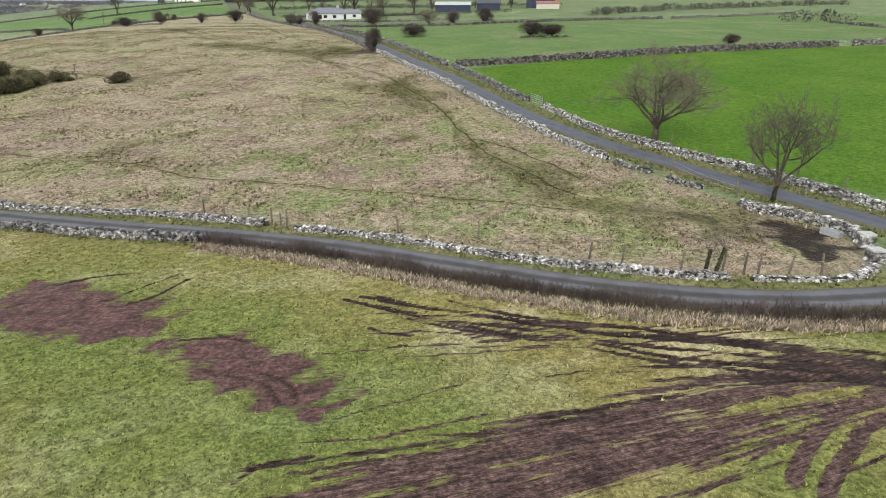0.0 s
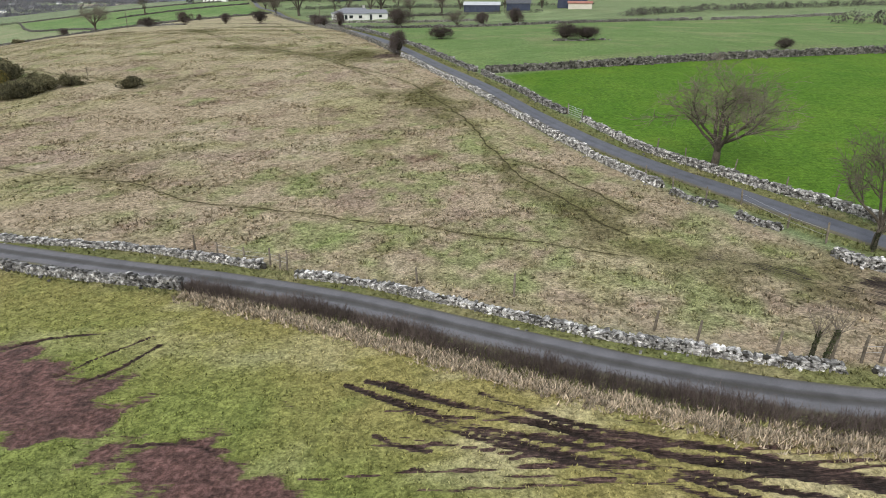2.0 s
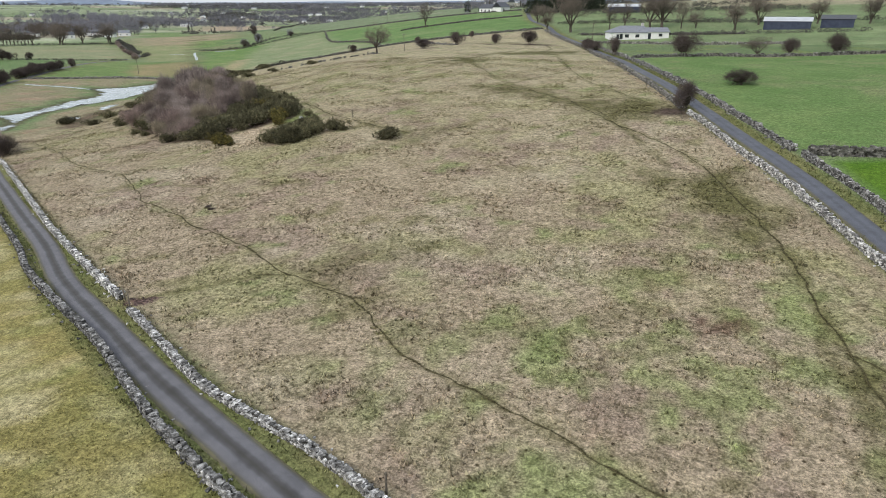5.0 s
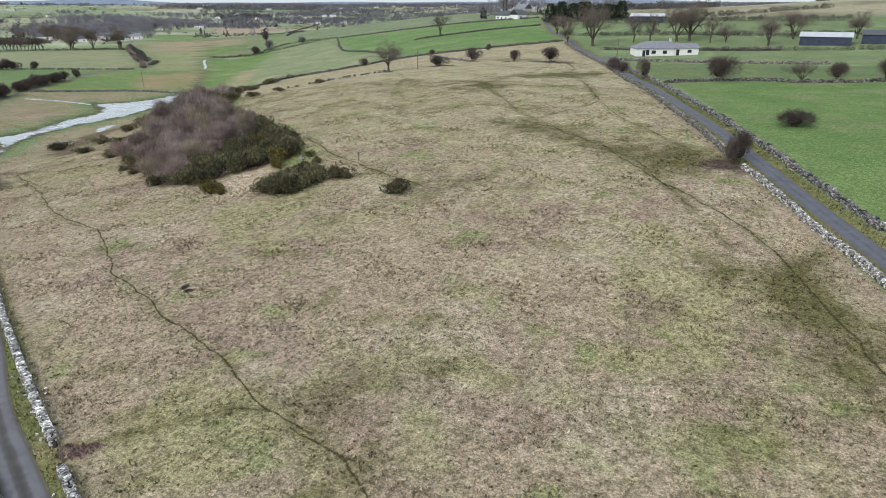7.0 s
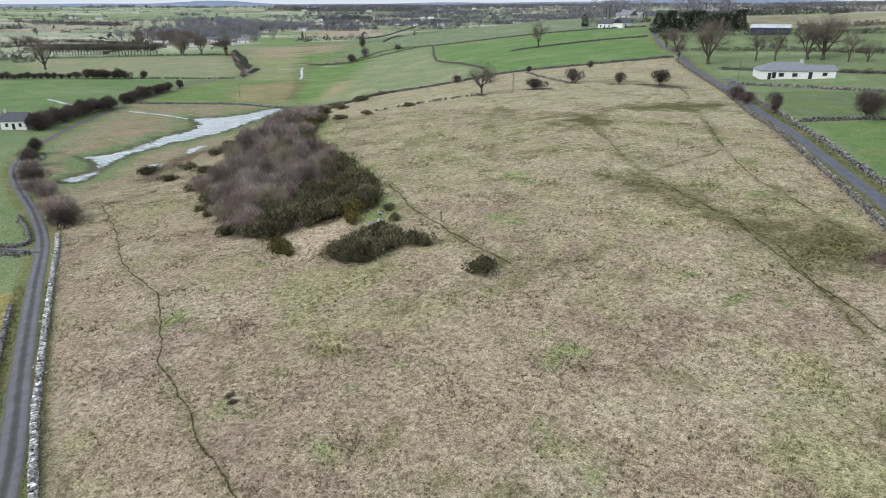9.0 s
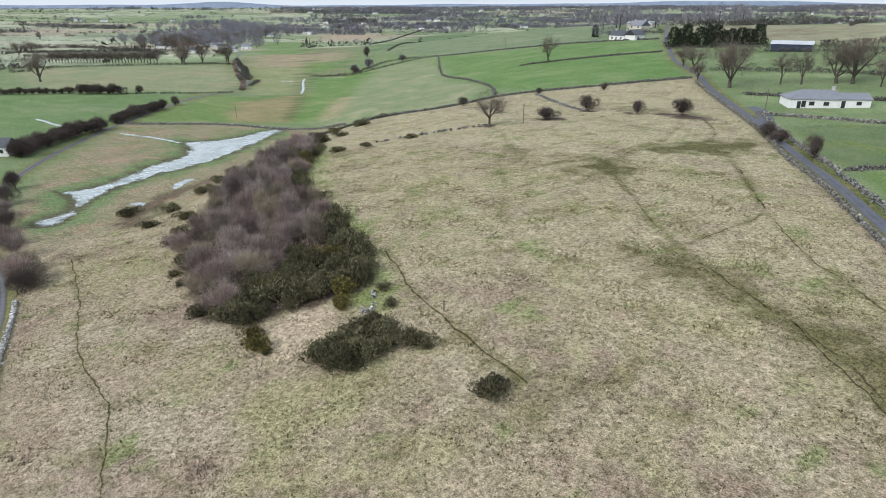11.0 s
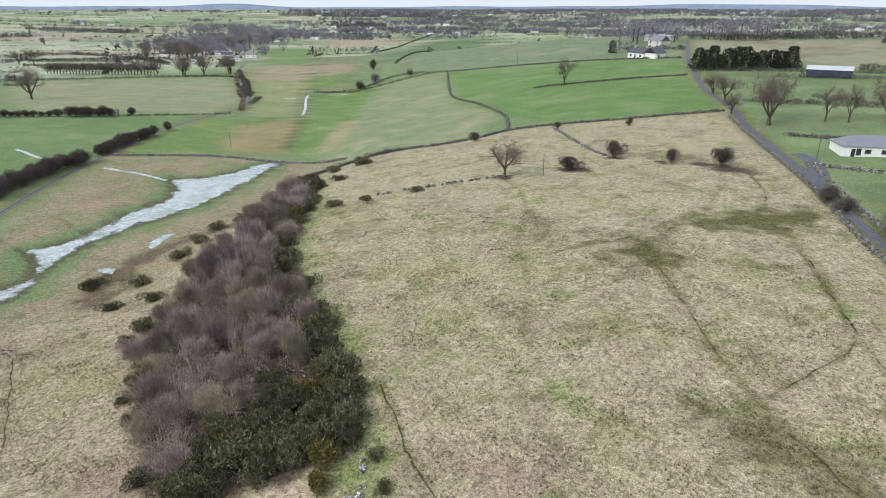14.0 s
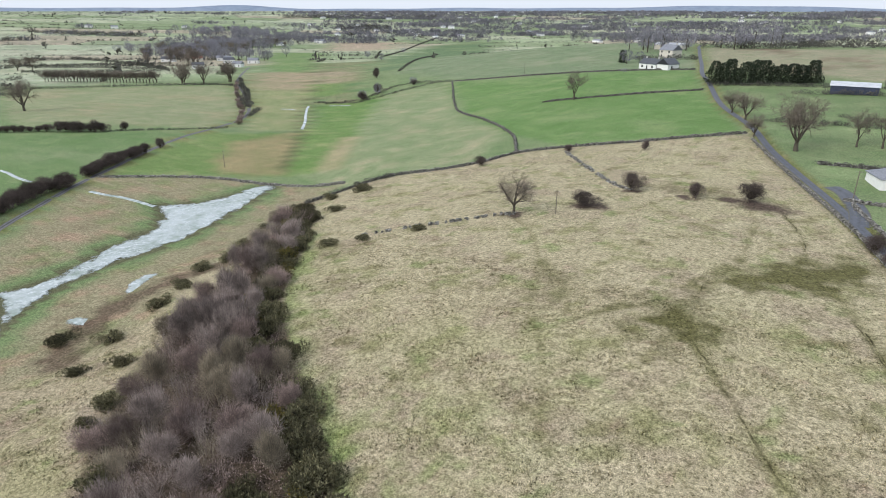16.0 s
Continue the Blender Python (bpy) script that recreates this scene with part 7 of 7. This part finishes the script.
ribbon("driveway_1", [(-134, 92.4), (-140, 91.2), (-150, 89)], 1.4, ROAD_LOW, 0.03, "short dark asphalt drive off the lane", "driveway")
ribbon("driveway_2", [(-57.5, 247), (-58.5, 258), (-62.5, 271), (-66, 276)], 2.4, ROAD_HILL, 0.12, "pale asphalt entrance beside the hill lane", "driveway")
# rushes and small dark tufts
for i, (x, y) in enumerate(((-64, 79.8), (-65.2, 80.4))):
    ob = shrub("rush_tuft", x, y, 0.9, 0.32, THORN_MESH[i % 3], "small dark tuft of rushes in the pasture", "rush tufts", 60 * i)

# ---- tussocks: the rough grass as real blades ----
def blade_material():
    m, n, l, b = material("dry_and_green_blades", 0.9, 0.15)
    t = n.new("ShaderNodeAttribute")
    t.attribute_name = "tint"
    g = n.new("ShaderNodeNewGeometry")
    c = mix(n, l, "MULTIPLY", 1.0, t.outputs["Color"], ramp(n, l, g.outputs["Random Per Island"], [(0.0, (0.42, 0.45, 0.4)), (0.45, grey(0.95)), (1.0, (1.5, 1.47, 1.43))]))
    l.new(c, b.inputs["Base Color"])
    return m


BLADES = blade_material()


def tint_at(x, y):
    i, j = np.clip(np.searchsorted(gx, x), 0, nx - 1), np.clip(np.searchsorted(gy, y), 0, ny - 1)
    return GT[j, i], GM[j, i]


def tussocks(name, x, y, tall, wide, blades, label, seed, colour=None):
    """Tufts of bent blades, each blade one leaning triangle."""
    r = np.random.RandomState(seed)
    n = len(x)
    z = on_ground(x, y)
    t, _ = tint_at(x, y)
    base = np.repeat(np.stack([x, y, z - 0.02], 1), blades, 0)
    tall, wide = np.repeat(tall, blades), np.repeat(wide, blades)
    m = n * blades
    a, out = r.uniform(0, math.tau, m), r.uniform(0, 1, m) ** 0.7
    p = base + np.stack([np.cos(a) * out * wide * 0.45, np.sin(a) * out * wide * 0.45, np.zeros(m)], 1)
    b = a + r.normal(0, 0.9, m)
    lean = r.uniform(0.2, 1.1, m) * tall
    tip = p + np.stack([np.cos(b) * lean, np.sin(b) * lean, tall * r.uniform(0.5, 1.1, m)], 1)
    side = np.stack([-np.sin(b), np.cos(b), np.zeros(m)], 1) * (wide * r.uniform(0.10, 0.24, m))[:, None]
    V = np.stack([p - side, p + side, tip], 1).reshape(-1, 3)
    me = mesh_from(name, V, np.arange(m * 3).reshape(-1, 3))
    col = (np.repeat(t, blades, 0) if colour is None else np.tile(colour, (m, 1))) * r.uniform(0.85, 1.2, (m, 1)) * np.repeat(np.clip(np.exp(r.normal(-0.02, 0.5, n)), 0.32, 1.3), blades)[:, None]
    col = np.c_[np.repeat(col, 3, 0), np.ones(m * 3)].astype(np.float32)
    me.attributes.new("tint", "FLOAT_COLOR", "POINT").data.foreach_set("color", col.ravel())
    me.materials.append(BLADES)
    return tagged(new(name, me), label, "grass", kind="stuff")


gr = np.random.RandomState(12)


def scatter(n, area, box):
    x, y = gr.uniform(box[0], box[1], n), gr.uniform(box[2], box[3], n)
    keep = inside(x, y, area) & (near_line(x, y, LOW_ROAD, 6) > 2.4) & (near_line(x, y, HILL_ROAD, 6) > 2.3)
    keep &= tint_at(x, y)[1] < 0.35
    for pts, width, amount in PATHS:
        if amount >= 0.75:
            keep &= near_line(x, y, pts, 2) > 0.22 + 0.35 * width
    return x[keep], y[keep]


x, y = scatter(150000, MAIN, (-160, 26, 30, 190))
k = 0.75 + 0.45 * waves(x, y, 6, 301)
tussocks("pasture_grass", x, y, 0.2 * k * gr.uniform(0.6, 1.4, len(x)), 0.34 * k * gr.uniform(0.6, 1.4, len(x)), 5, "dry straw-coloured tussock grass of the pasture", 13)
x, y = scatter(60000, NEAR_FIELD, (-45, 24, 12, 52))
tussocks("meadow_grass", x, y, 0.09 * gr.uniform(0.6, 1.4, len(x)), 0.2 * gr.uniform(0.6, 1.4, len(x)), 4, "short green and yellow meadow grass", 14)
# dead straw along the hedge and the verges
q = smooth([(-17, 40.2), (-14.5, 39.2), (-6.4, 35.4), (0.4, 31.8), (6.3, 29.0), (11.5, 27.0), (16.8, 26.0), (22, 25.6), (34, 25)], 0.009)
x, y = q[:, 0] + gr.normal(0, 0.36, len(q)), q[:, 1] + gr.normal(0, 0.36, len(q))
tussocks("dead_grass", x, y, gr.uniform(0.12, 0.34, len(x)), gr.uniform(0.12, 0.26, len(x)), 6, "long bleached dead grass along the hedge", 15, np.array((0.40, 0.335, 0.25)))
vx, vy = [], []
for line, off in ((LOW_ROAD[2:17], 1.95), (HILL_ROAD[:16], 1.9)):
    q = smooth(line, 0.055)
    t = np.gradient(q, axis=0)
    t /= np.linalg.norm(t, axis=1)[:, None]
    for s in (-1, 1):
        w = off + gr.uniform(-0.7, 0.9, len(q))
        vx.append(q[:, 0] - s * t[:, 1] * w)
        vy.append(q[:, 1] + s * t[:, 0] * w)
vx, vy = np.concatenate(vx), np.concatenate(vy)
tussocks("verge_grass", vx, vy, gr.uniform(0.08, 0.3, len(vx)), gr.uniform(0.15, 0.35, len(vx)), 4, "unmown green and straw grass of the road verges", 16)

# ---- single stones of the nearest walls ----
for root, rows in WALL_PIECES:
    for p, s, a, b, k in rows:
        ob = new("stone", STONE_MESHES[k])
        ob.parent = root
        ob.matrix_basis = Matrix.Translation(p) @ Matrix.Rotation(a, 4, "Z") @ Matrix.Rotation(-b, 4, "Y") @ Matrix.Diagonal((*s, 1))
